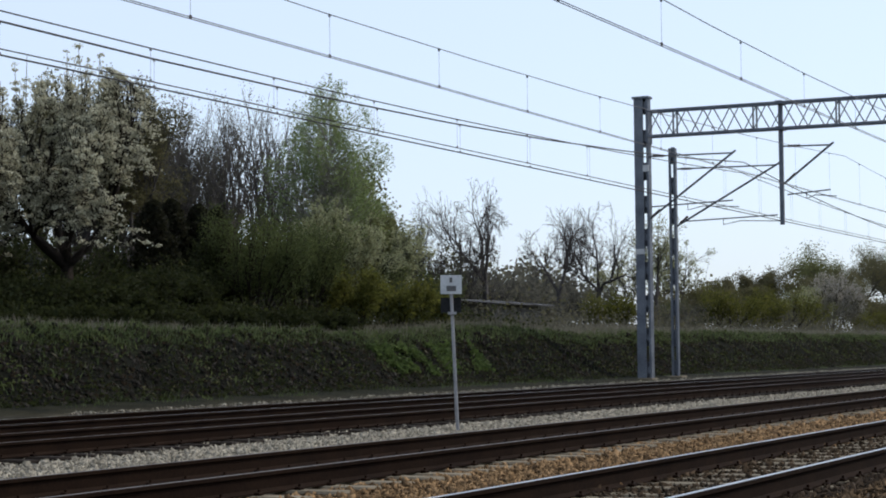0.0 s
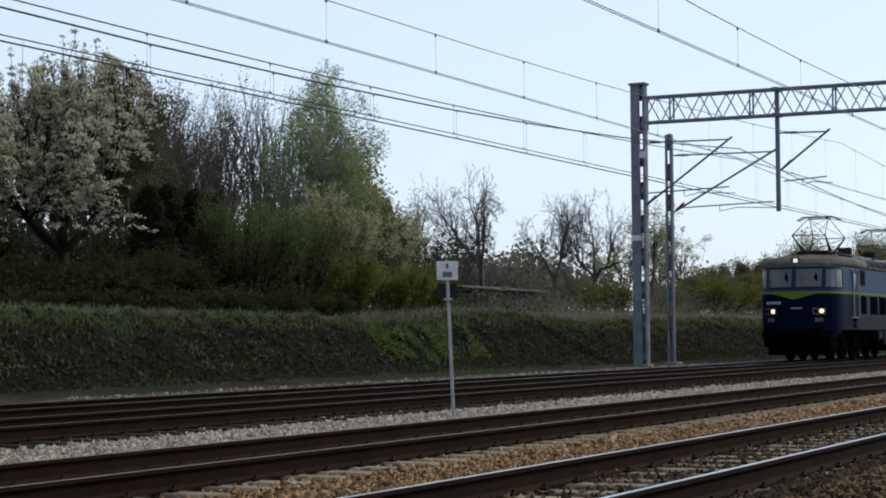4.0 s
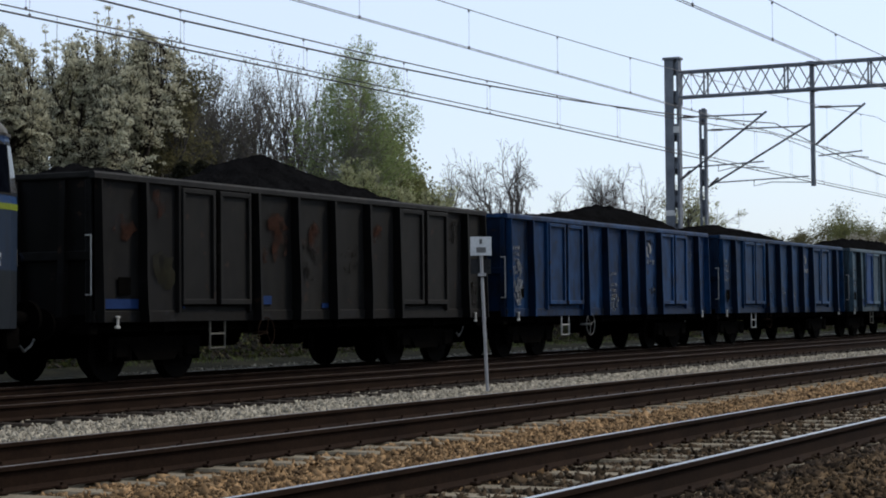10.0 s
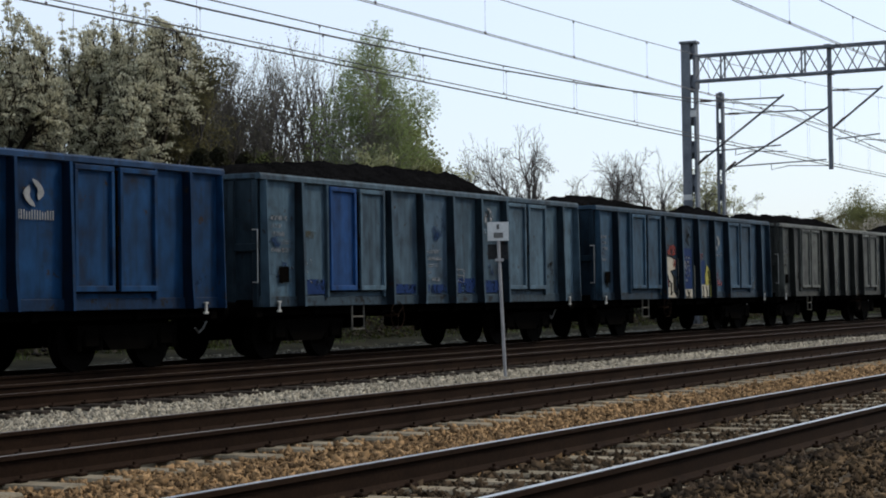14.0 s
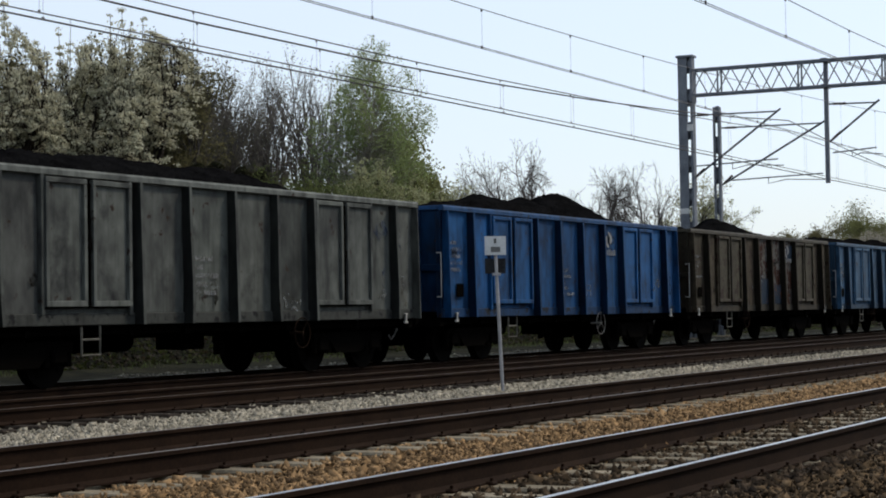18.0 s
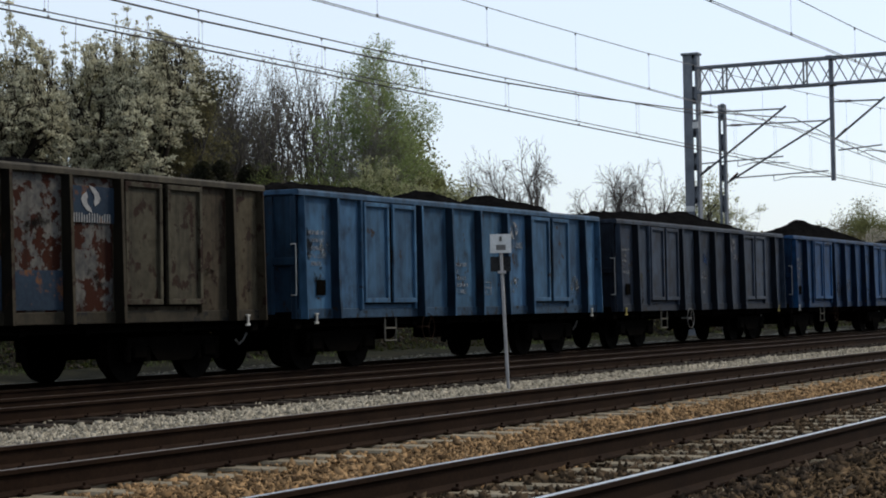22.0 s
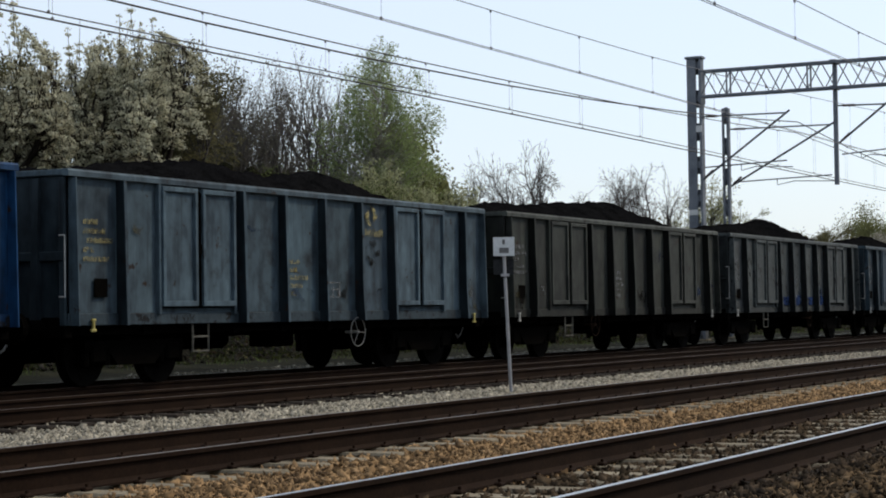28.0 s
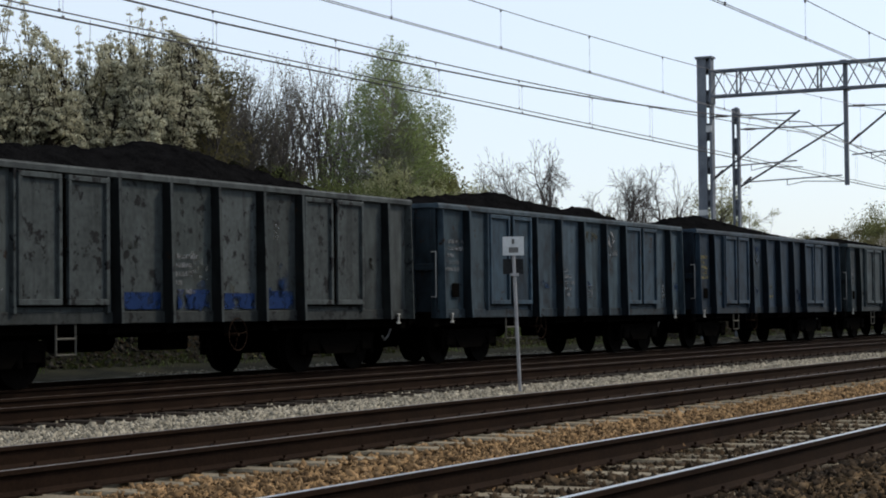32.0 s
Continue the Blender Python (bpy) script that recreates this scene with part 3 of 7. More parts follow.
# ---------------------------------------------------------------- tracks
def rail_profile(y):
    h = [(-0.036, 0.0), (-0.036, -0.026), (-0.012, -0.042), (-0.009, -0.135), (-0.07, -0.158), (-0.07, -0.172), (0.07, -0.172), (0.07, -0.158), (0.009, -0.135), (0.012, -0.042), (0.036, -0.026), (0.036, 0.0), (0.03, 0.003), (0.024, 0.004), (-0.024, 0.004), (-0.03, 0.003)]
    return [(y + a, b - 0.004) for a, b in h]


def make_track(name, yc, label, head, sleeper_mat, pick):
    tr = thing(name, label, "railway track", (0, yc, 0), kind="structure")
    for s in (-1, 1):
        prof = rail_profile(s * 0.7525)
        b = Build().prism(prof, -230, 460, 1)
        me = b.mesh("rail", [RAIL_SIDE, head])
        for p in me.polygons:
            if abs(p.normal.x) < 0.5 and abs(p.center.y - s * 0.7525) < 0.01 and p.center.z > -0.003:
                p.material_index = 1
        part("rail", me, None, tr)
    sl = Build().box(-0.13, 0.13, -1.3, 1.3, -0.40, -0.178, 0.02).mesh("sleeper", sleeper_mat)
    clip = Build()
    for s in (-1, 1):
        for d in (-0.1, 0.1):
            clip.box(-0.045, 0.045, s * 0.7525 + d - 0.03, s * 0.7525 + d + 0.03, -0.18, -0.15, 0.01)
            clip.tube((0, s * 0.7525 + d, -0.15), (0, s * 0.7525 + d, -0.128), 0.012, seg=6)
    clipm = clip.mesh("rail_fastening", RAIL_SIDE)
    rest = Build()
    for i in range(int(690 / 0.6)):
        x = -229.8 + 0.6 * i
        if pick[0] < x < pick[1]:
            o = part("sleeper", sl, None, tr, at=(x, random.uniform(-0.02, 0.02), random.uniform(-0.008, 0.004)))
            o.rotation_euler = (0, 0, random.uniform(-0.012, 0.012))
            part("rail_fastening", clipm, None, o)
        elif -60 < x < 250:
            rest.box(x - 0.13, x + 0.13, -1.3, 1.3, -0.40, -0.18)
    r = part("far_sleepers", rest, sleeper_mat, tr)
    r["kind"] = "stuff"
    return tr


make_track("track_1", T1, "running line with brightly polished rails on concrete sleepers", RAIL_TOP, CONCRETE, (4, 62))
make_track("track_2", T2, "rust-brown running line with concrete sleepers in stained ballast", RAIL_BROWN, CONCRETE, (7, 72))
make_track("track_3", T3, "rusty running line in grey ballast", RAIL_BROWN, DARKSLEEPER, (14, 50))
make_track("track_4", T4, "rusty running line that carries the coal train", RAIL_DULL, DARKSLEEPER, (20, 60))


def stones(name, zone, count, size, material, label, heap=0.0, thin=1.0, seed=1, bare=None, cover=0.14):
    """Loose ballast scattered over zone (x0, x1, y0, y1), thinning out with x."""
    rs = np.random.RandomState(seed)
    x0, x1, y0, y1 = zone
    u = rs.rand(count) ** thin
    px, py = x0 + (x1 - x0) * u, y0 + (y1 - y0) * rs.rand(count)
    if bare:
        # some sleepers lie nearly bare, others half under stones
        own = np.clip(cover * (0.25 + 1.5 * rs.rand(400)), 0, 1)[np.round(px / 0.6).astype(int)]
        keep = (np.abs(px - 0.6 * np.round(px / 0.6)) > 0.115) | (py < bare) | (rs.rand(count) < own)
        px, py = px[keep], py[keep]
        count = len(px)
    pz = np.array([ground_z(a, b) for a, b in zip(px, py)]) + rs.rand(count) * heap
    base = np.array([(1, 1, 1), (1, -1, -1), (-1, 1, -1), (-1, -1, 1)], float) * 0.85
    fac = np.array([(0, 1, 2), (0, 3, 1), (0, 2, 3), (1, 3, 2)])
    v = base[None] + (rs.rand(count, 4, 3) - 0.5) * 0.8
    v *= (size * (0.5 + rs.rand(count) ** 2))[:, None, None] * (0.3 + 1.15 * rs.rand(count, 1, 3))
    ang = rs.rand(count, 3) * 6.283
    for ax in range(3):
        c, s = np.cos(ang[:, ax])[:, None], np.sin(ang[:, ax])[:, None]
        i, j = [(1, 2), (0, 2), (0, 1)][ax]
        a, b = v[:, :, i].copy(), v[:, :, j].copy()
        v[:, :, i], v[:, :, j] = c * a - s * b, s * a + c * b
    v += np.stack([px, py, pz], -1)[:, None, :]
    f = fac[None] + (np.arange(count) * 4)[:, None, None]
    ob = new(name, np_mesh(name, v.reshape(-1, 3), f.reshape(-1, 3), material))
    return tagged(ob, label, "ballast", kind="stuff")


stones("grey_ballast", (11, 34, 9.6, 13.75), 78000, 0.023, STONE_GREY, "clean pale grey ballast stones between two tracks", 0.04, 1.2, 1)
stones("grey_ballast", (34, 95, 9.6, 13.75), 44000, 0.026, STONE_GREY, "clean pale grey ballast stones between two tracks", 0.04, 1.4, 2)
stones("rust_ballast", (5.5, 26, 5.5, 8.0), 50000, 0.022, STONE_RUST, "rust-stained brown ballast stones", 0.045, 1.2, 3, 7.42, 0.42)
stones("rust_ballast", (26, 80, 5.5, 8.0), 26000, 0.028, STONE_RUST, "rust-stained brown ballast stones", 0.045, 1.4, 4, 7.42, 0.42)
stones("dark_ballast", (6, 42, 4.1, 5.56), 26000, 0.025, STONE_DARK, "dark dirty ballast stones between the rails", 0.05, 1.3, 5, 0.5, 0.45)
stones("dark_ballast", (5, 34, 3.45, 4.1), 9000, 0.027, STONE_BLACKISH, "very dark ballast stones at the edge of the track", 0.03, 1.2, 6)
stones("brown_ballast", (5, 34, 1.4, 3.6), 30000, 0.021, STONE_BROWN, "dusty brown ballast stones beside the track", 0.03, 1.2, 9)
stones("shoulder_ballast", (27, 120, 20.12, 20.5), 3600, 0.021, STONE_GREY, "thin strip of pale gravel at the foot of the bank", 0.03, 1.1, 7)
stones("earth_clods", (21, 100, 21.8, 24.3), 12000, 0.045, CLOD, "loose grey-brown clods on the face of the bank", 0.03, 1.3, 10)
stones("oily_ballast", (16, 60, 16.3, 19.2), 4000, 0.045, STONE_DARK, "dark ballast stones under the train's track", 0.02, 1.3, 8)


# ---------------------------------------------------------------- coal wagons
RIBS = (1.12, 4.2, 5.43, 6.68, 7.93, 11.95)
PANELS = ((0.1, 1.1), (1.14, 2.06), (4.22, 5.41), (5.45, 6.66), (6.7, 7.91), (7.95, 9.06), (11.1, 11.93), (11.97, 12.79))
DOORS = ((2.1, 4.1), (9.22, 11.02))
WL, WTOP, WBOT, HW = 12.89, 3.02, 0.88, 1.35


def skin_of(rings):
    """One closed skin through rings of equal length."""
    b, n = Build(), len(rings[0])
    b.v = [p for r in rings for p in r]
    for i in range(len(rings) - 1):
        for j in range(n):
            k = (j + 1) % n
            b.f.append((i * n + j, i * n + k, (i + 1) * n + k, (i + 1) * n + j))
    b.f += [tuple(range(n - 1, -1, -1)), tuple(range((len(rings) - 1) * n, len(rings) * n))]
    return b


def sheet(x0, x1, z0, z1, swell, buckle, seed, nx=7, nz=10):
    """A wall panel pushed outwards by its load: a swell in the middle and buckles over it."""
    b = Build()
    for i in range(nx + 1):
        for j in range(nz + 1):
            u, w = i / nx, j / nz
            e = math.sin(math.pi * u) * math.sin(math.pi * w)
            o = -0.007 - e ** 0.6 * swell - e ** 0.4 * buckle * noise.noise(Vector((u * 2.6 + seed, w * 4.2, seed)))
            b.v.append((x0 + (x1 - x0) * u, min(-0.004, o), z0 + (z1 - z0) * w))
    for i in range(nx):
        for j in range(nz):
            a = i * (nz + 1) + j
            b.f.append((a, a + nz + 1, a + nz + 2, a + 1))
    n = len(b.v)
    ring = [i * (nz + 1) for i in range(nx + 1)] + [nx * (nz + 1) + j for j in range(1, nz + 1)] + [i * (nz + 1) + nz for i in range(nx - 1, -1, -1)] + [j for j in range(nz - 1, 0, -1)]
    m = len(ring)
    b.v += [(b.v[i][0], 0.0, b.v[i][2]) for i in ring] + [b.v[i] for i in ring]
    for i in range(m):
        j = (i + 1) % m
        b.f.append((n + m + i, n + m + j, n + j, n + i))
    return b


def wagon_meshes():
    """The pieces that all coal wagons share; +x runs to the train's rear, the near side lies at -y."""
    m = {}
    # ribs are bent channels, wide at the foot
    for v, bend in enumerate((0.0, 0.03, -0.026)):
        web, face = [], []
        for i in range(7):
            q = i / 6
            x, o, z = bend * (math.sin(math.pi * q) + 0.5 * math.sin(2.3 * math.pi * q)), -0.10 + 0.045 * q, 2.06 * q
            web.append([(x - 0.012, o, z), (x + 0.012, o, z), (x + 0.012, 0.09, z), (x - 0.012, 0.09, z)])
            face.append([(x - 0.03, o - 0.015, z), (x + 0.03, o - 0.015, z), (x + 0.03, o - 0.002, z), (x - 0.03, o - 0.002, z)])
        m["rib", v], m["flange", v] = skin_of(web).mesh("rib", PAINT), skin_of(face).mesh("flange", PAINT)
    # a door leaf: a plate with a raised rim
    w, h = 0.90, 1.78
    m["leaf"] = Build().box(0.075, w - 0.075, -0.002, 0.03, 0.085, h - 0.075, 0.004).mesh("door", PAINT)
    b = Build()
    for x0, x1, z0, z1 in ((0, w, 0, 0.085), (0, w, h - 0.075, h), (0, 0.075, 0.085, h - 0.075), (w - 0.075, w, 0.085, h - 0.075)):
        b.box(x0, x1, -0.05, 0.03, z0, z1, 0.008)
    m["door_rim"] = b.mesh("rim", PAINT)
    for i, (p, q) in enumerate(PANELS):
        for v, (swell, buckle) in enumerate(((0.003, 0.004), (0.012, 0.005), (0.004, 0.014))):
            m["panel", i, v] = sheet(p + 0.02, q - 0.02, 0.175, 2.055, swell, buckle, 3.0 * i + 17.0 * v).mesh("panel", PAINT, True)
    b = Build().tube((0, -0.03, 0.03), (0, -0.03, 1.72), 0.016, seg=6).box(-0.04, 0.04, -0.05, 0.0, 0.78, 0.95, 0.01)
    for z in (0.05, 0.55, 1.2, 1.7):
        b.box(-0.03, 0.03, -0.035, 0.02, z - 0.03, z + 0.03)
    m["lock"] = b.mesh("door_lock", BLACKENED)
    # black plate behind the leaves; its colour stands for the shade in the gaps
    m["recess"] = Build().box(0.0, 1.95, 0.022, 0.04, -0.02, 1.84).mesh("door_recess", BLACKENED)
    # frame round a pair of leaves
    b = Build().box(-0.05, 0.02, -0.05, 0.06, -0.1, 1.9, 0.01).box(1.93, 2.0, -0.05, 0.06, -0.1, 1.9, 0.01).box(-0.05, 2.0, -0.03, 0.06, 1.82, 1.9, 0.01)
    m["frame"] = b.mesh("door_frame", PAINT)
    # side wall: sheet with a heavier bottom strip
    b = Build().box(0.0, WL, 0.0, 0.035, 0.17, WTOP - WBOT)
    m["strip"] = Build().box(-0.005, WL + 0.005, -0.028, 0.04, 0.0, 0.17, 0.01).mesh("bottom_strip", PAINT)
    m["side"] = b.mesh("side_wall", PAINT)
    # end wall with three posts and a cross beam
    b = Build().box(0.0, 0.035, -HW, HW, 0.0, WTOP - WBOT)
    y = 0.0
    m["end_post"] = Build().hexa([(-0.14, y - 0.06, 0), (0, y - 0.06, 0), (0, y + 0.06, 0), (-0.14, y + 0.06, 0), (-0.05, y - 0.05, 2.05), (0, y - 0.05, 2.05), (0, y + 0.05, 2.05), (-0.05, y + 0.05, 2.05)]).mesh("end_post", PAINT)
    m["end"] = b.mesh("end_wall", PAINT)
    m["end_beam"] = Build().box(-0.06, 0.0, -HW, HW, 0.9, 1.03, 0.01).mesh("end_beam", PAINT)
    m["end_corner"] = Build().box(-0.05, 0.0, -0.05, 0.05, 0.0, 2.06, 0.01).mesh("end_corner", PAINT)
    # top rail: a rolled rim all round
    prof = [(-0.085, -0.07), (-0.085, 0.0), (-0.06, 0.03), (0.02, 0.03), (0.03, 0.0), (0.03, -0.07)]
    b = Build().prism([(-HW + y, WTOP + z) for y, z in prof], -0.06, WL + 0.06).prism([(HW - y, WTOP + z) for y, z in prof], -0.06, WL + 0.06)
    b.box(-0.06, 0.05, -HW + 0.03, HW - 0.03, WTOP - 0.06, WTOP + 0.026, 0.01).box(WL - 0.05, WL + 0.06, -HW + 0.03, HW - 0.03, WTOP - 0.06, WTOP + 0.026, 0.01)
    m["rim"] = b.mesh("top_rail", PAINT)
    # underframe
    b = Build().box(0.02, WL - 0.02, -HW + 0.02, HW - 0.02, 0.95, 1.02)
    for s in (-1, 1):
        b.box(0, WL, s * 1.12 - 0.05, s * 1.12 + 0.05, 0.74, 0.95, 0.01)
        b.box(0, WL, s * 0.3 - 0.06, s * 0.3 + 0.06, 0.66, 0.95)
    for x in (0.08, WL - 0.08):
        b.box(x - 0.1, x + 0.1, -1.3, 1.3, 0.70, 1.0, 0.02)
    for x in (1.95, 4.3, 5.7, 7.2, 8.6, 10.95):
        b.box(x - 0.06, x + 0.06, -1.25, 1.25, 0.72, 0.95)
    b.tube((5.2, 0.55, 0.62), (6.5, 0.55, 0.62), 0.19, seg=12).box(6.7, 7.4, -0.4, 0.1, 0.45, 0.72, 0.03)
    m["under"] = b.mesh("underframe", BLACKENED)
    # bogie side frame, bolster, springs; wheelset
    b = Build()
    for s in (-1, 1):
        y = s * 1.0
        b.hexa([(-1.2, y - 0.06, 0.52), (1.2, y - 0.06, 0.52), (1.2, y + 0.06, 0.52), (-1.2, y + 0.06, 0.52), (-1.2, y - 0.06, 0.66), (1.2, y - 0.06, 0.66), (1.2, y + 0.06, 0.66), (-1.2, y + 0.06, 0.66)])
        b.hexa([(-0.45, y - 0.07, 0.3), (0.45, y - 0.07, 0.3), (0.45, y + 0.07, 0.3), (-0.45, y + 0.07, 0.3), (-0.7, y - 0.07, 0.54), (0.7, y - 0.07, 0.54), (0.7, y + 0.07, 0.54), (-0.7, y + 0.07, 0.54)])
        for x in (-0.9, 0.9):
            b.box(x - 0.17, x + 0.17, y - 0.09, y + 0.09, 0.34, 0.62, 0.03)
            for d in (-0.24, 0.24):
                b.tube((x + d, y, 0.3), (x + d, y, 0.56), 0.065, seg=8)
    b.box(-0.22, 0.22, -1.05, 1.05, 0.5, 0.74, 0.03)
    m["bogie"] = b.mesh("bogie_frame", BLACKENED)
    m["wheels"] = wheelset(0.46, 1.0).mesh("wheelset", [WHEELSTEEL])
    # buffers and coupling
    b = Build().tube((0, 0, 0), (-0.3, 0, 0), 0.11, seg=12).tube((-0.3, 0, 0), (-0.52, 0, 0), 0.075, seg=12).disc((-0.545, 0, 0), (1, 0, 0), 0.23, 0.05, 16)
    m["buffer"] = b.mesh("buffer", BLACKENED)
    b = Build().box(-0.25, 0.0, -0.06, 0.06, -0.07, 0.07, 0.02).tube((-0.2, 0, 0.0), (-0.45, 0, -0.22), 0.03, seg=6).tube((-0.45, 0, -0.22), (-0.56, 0, -0.02), 0.03, seg=6)
    m["hose"] = Build().pipe([(0, -0.4, -0.05), (-0.2, -0.4, -0.28), (-0.38, -0.42, -0.36), (-0.5, -0.44, -0.28)], 0.02).mesh("brake_hose", HOSE)
    m["coupling"] = b.mesh("screw_coupling", BLACKENED)
    # pale small things
    b = Build().pipe([(0, 0.04, 0.95), (0, -0.06, 0.95), (0, -0.06, 0.1), (0, 0.04, 0.1)], 0.012)
    m["grab"] = b.mesh("grab_rail", HANDRAIL)
    b = Build().pipe([(0, 0.0, 0.0), (0, 0, -0.42), (0.42, 0, -0.42), (0.42, 0, 0)], 0.018).tube((0, 0, -0.2), (0.42, 0, -0.2), 0.016, seg=6)
    m["step"] = b.mesh("step_iron", HANDRAIL)
    b = Build().ring((0, 0, 0), (0, 1, 0), 0.25, 0.009)
    for a in range(3):
        t = 2 * math.pi * a / 3 + 0.5
        b.tube((0, 0, 0), (0.24 * math.cos(t), 0, 0.24 * math.sin(t)), 0.006, seg=5)
    b.tube((0, -0.02, 0), (0, 0.25, 0), 0.025, seg=6)
    m["brake"] = b.mesh("brake_wheel", HANDRAIL)
    b = Build().box(-0.045, 0.045, -0.02, 0.02, 0.0, 0.035, 0.008).box(-0.022, 0.022, -0.015, 0.015, -0.12, 0.0, 0.006).box(-0.06, 0.05, -0.02, 0.02, -0.15, -0.11, 0.008)
    m["hook"] = b.mesh("rope_hook", YELLOWED)
    m["hook_white"] = b.mesh("rope_hook", HANDRAIL)
    b = Build().box(0, 0.3, -0.012, 0.0, 0, 0.26, 0.004).box(0.02, 0.28, -0.02, -0.012, 0.0, 0.02)
    m["card"] = b.mesh("label_holder", BLACKENED)
    return m


def wheelset(r, half):
    b = Build().tube((0, -half, 0), (0, half, 0), 0.075, seg=10)
    for s in (-1, 1):
        b.disc((0, s * 0.75, 0), (0, 1, 0), r, 0.13, 24)
        b.disc((0, s * 0.685, 0), (0, 1, 0), r + 0.028, 0.03, 24)
        b.disc((0, s * 0.82, 0), (0, 1, 0), r * 0.42, 0.05, 12)
        for i in range(4):
            t = math.pi * i / 2
            b.box(r * 0.7 * math.cos(t) - 0.04, r * 0.7 * math.cos(t) + 0.04, s * 0.75 - 0.075, s * 0.75 + 0.075, r * 0.7 * math.sin(t) - 0.04, r * 0.7 * math.sin(t) + 0.04, 0.01)
    return b


def coal_heap(rs, ridge, seed):
    """An uneven load heaped along the middle; ridge is its crest as (place, height) pairs."""
    nx, ny = 150, 26
    x = np.linspace(0.06, WL - 0.06, nx)
    y = np.linspace(-HW + 0.05, HW - 0.05, ny)
    h = np.zeros((nx, ny))
    base = np.interp(x, [0.0, 0.4] + [r[0] for r in ridge] + [WL - 0.5, WL], [0.02, 0.08] + [r[1] for r in ridge] + [0.08, 0.02])
    off = rs.uniform(-0.12, 0.12)
    for i in range(nx):
        edge = min(1.0, (i + 0.3) / 7, (nx - 0.7 - i) / 7)
        for j in range(ny):
            d = abs(y[j] - off) / (HW + 0.02)
            k = max(0.0, 1 - d ** 1.35)
            n1 = noise.noise(Vector((x[i] * 1.6, y[j] * 1.6, seed)))
            n2 = noise.noise(Vector((x[i] * 5.0, y[j] * 5.0, 4.0)))
            h[i, j] = -0.16 + (0.17 + base[i]) * k * edge + edge * min(1.0, k * 1.6) * (0.06 * n1 + 0.06 * n2) + rs.uniform(-0.022, 0.022)
    X, Y = np.meshgrid(x, y, indexing="ij")
    v = np.stack([X, Y, WTOP + h], -1).reshape(-1, 3)
    i, j = np.meshgrid(np.arange(nx - 1), np.arange(ny - 1), indexing="ij")
    a = (i * ny + j).ravel()
    return np_mesh("coal_load", v, np.stack([a, a + ny, a + ny + 1, a + 1], -1), COAL)


def strokes(b, x, z, n, w, h, y, side=-1):
    """A row of n pairs of thin upright bars, each pair w wide, standing for writing."""
    for i in range(n):
        u, q = x + i * w, 0.2 * w
        for o in (0.06 * w, 0.54 * w):
            b.box(u + o, u + o + q, min(y, y + side * 0.004), max(y, y + side * 0.004), z, z + h * (1.0 if (i * 5 + int(o * 90)) % 3 else 0.82))
    return b


def bars(b, x, z, rows, y, rs, height=0.075):
    """Lines of writing that cannot be read, as short bars."""
    for r in range(rows):
        strokes(b, x + rs.choice((0.0, 0.0, 0.08)), z - r * height * 1.75, rs.randint(3, 8), 0.085, height, y)
    return b


def swirl(b, x, z, r, y, side=-1):
    """A sign of two hooked leaves, each turned half a circle from the other."""
    outer = ((-0.12, 1.0), (0.35, 0.86), (0.75, 0.5), (0.96, 0.05), (0.8, -0.25), (0.42, -0.52))
    inner = ((-0.12, 0.96), (0.06, 0.62), (0.32, 0.36), (0.40, 0.10), (0.30, -0.16), (0.40, -0.48))
    m = len(outer)
    for turn in (0.0, math.pi):
        c, d = math.cos(turn) * r, math.sin(turn) * r
        n = len(b.v)
        for dy in (0.0, side * 0.005):
            b.v += [(x + 1.2 * (u * c - w * d), y + dy, z + u * d + w * c) for u, w in outer + inner]
        for i in range(m - 1):
            o, p = n + i, n + m + i
            b.f += [(o, o + 1, p + 1, p), (o + 2 * m, p + 2 * m, p + 2 * m + 1, o + 2 * m + 1), (o, o + 2 * m, o + 2 * m + 1, o + 1), (p, p + 1, p + 2 * m + 1, p + 2 * m)]
    return b


def blob(b, cx, cz, rx, rz, y, rg):
    """A flat patch of spray paint with a ragged edge."""
    n = 16
    q = []
    for i in range(n):
        t = 2 * math.pi * (i + 0.5) / n
        k = rg.uniform(0.6, 1.1)
        c, d = math.cos(t), math.sin(t)
        q.append((cx + rx * k * c, cz + rz * k * d))
    v = len(b.v)
    b.v += [(px, y, pz) for px, pz in q] + [(px, y - 0.004, pz) for px, pz in q]
    b.f.append(tuple(v + i for i in range(n)))
    b.f.append(tuple(v + n + i for i in range(n - 1, -1, -1)))
    for i in range(n):
        j = (i + 1) % n
        b.f.append((v + i, v + j, v + n + j, v + n + i))
    return b


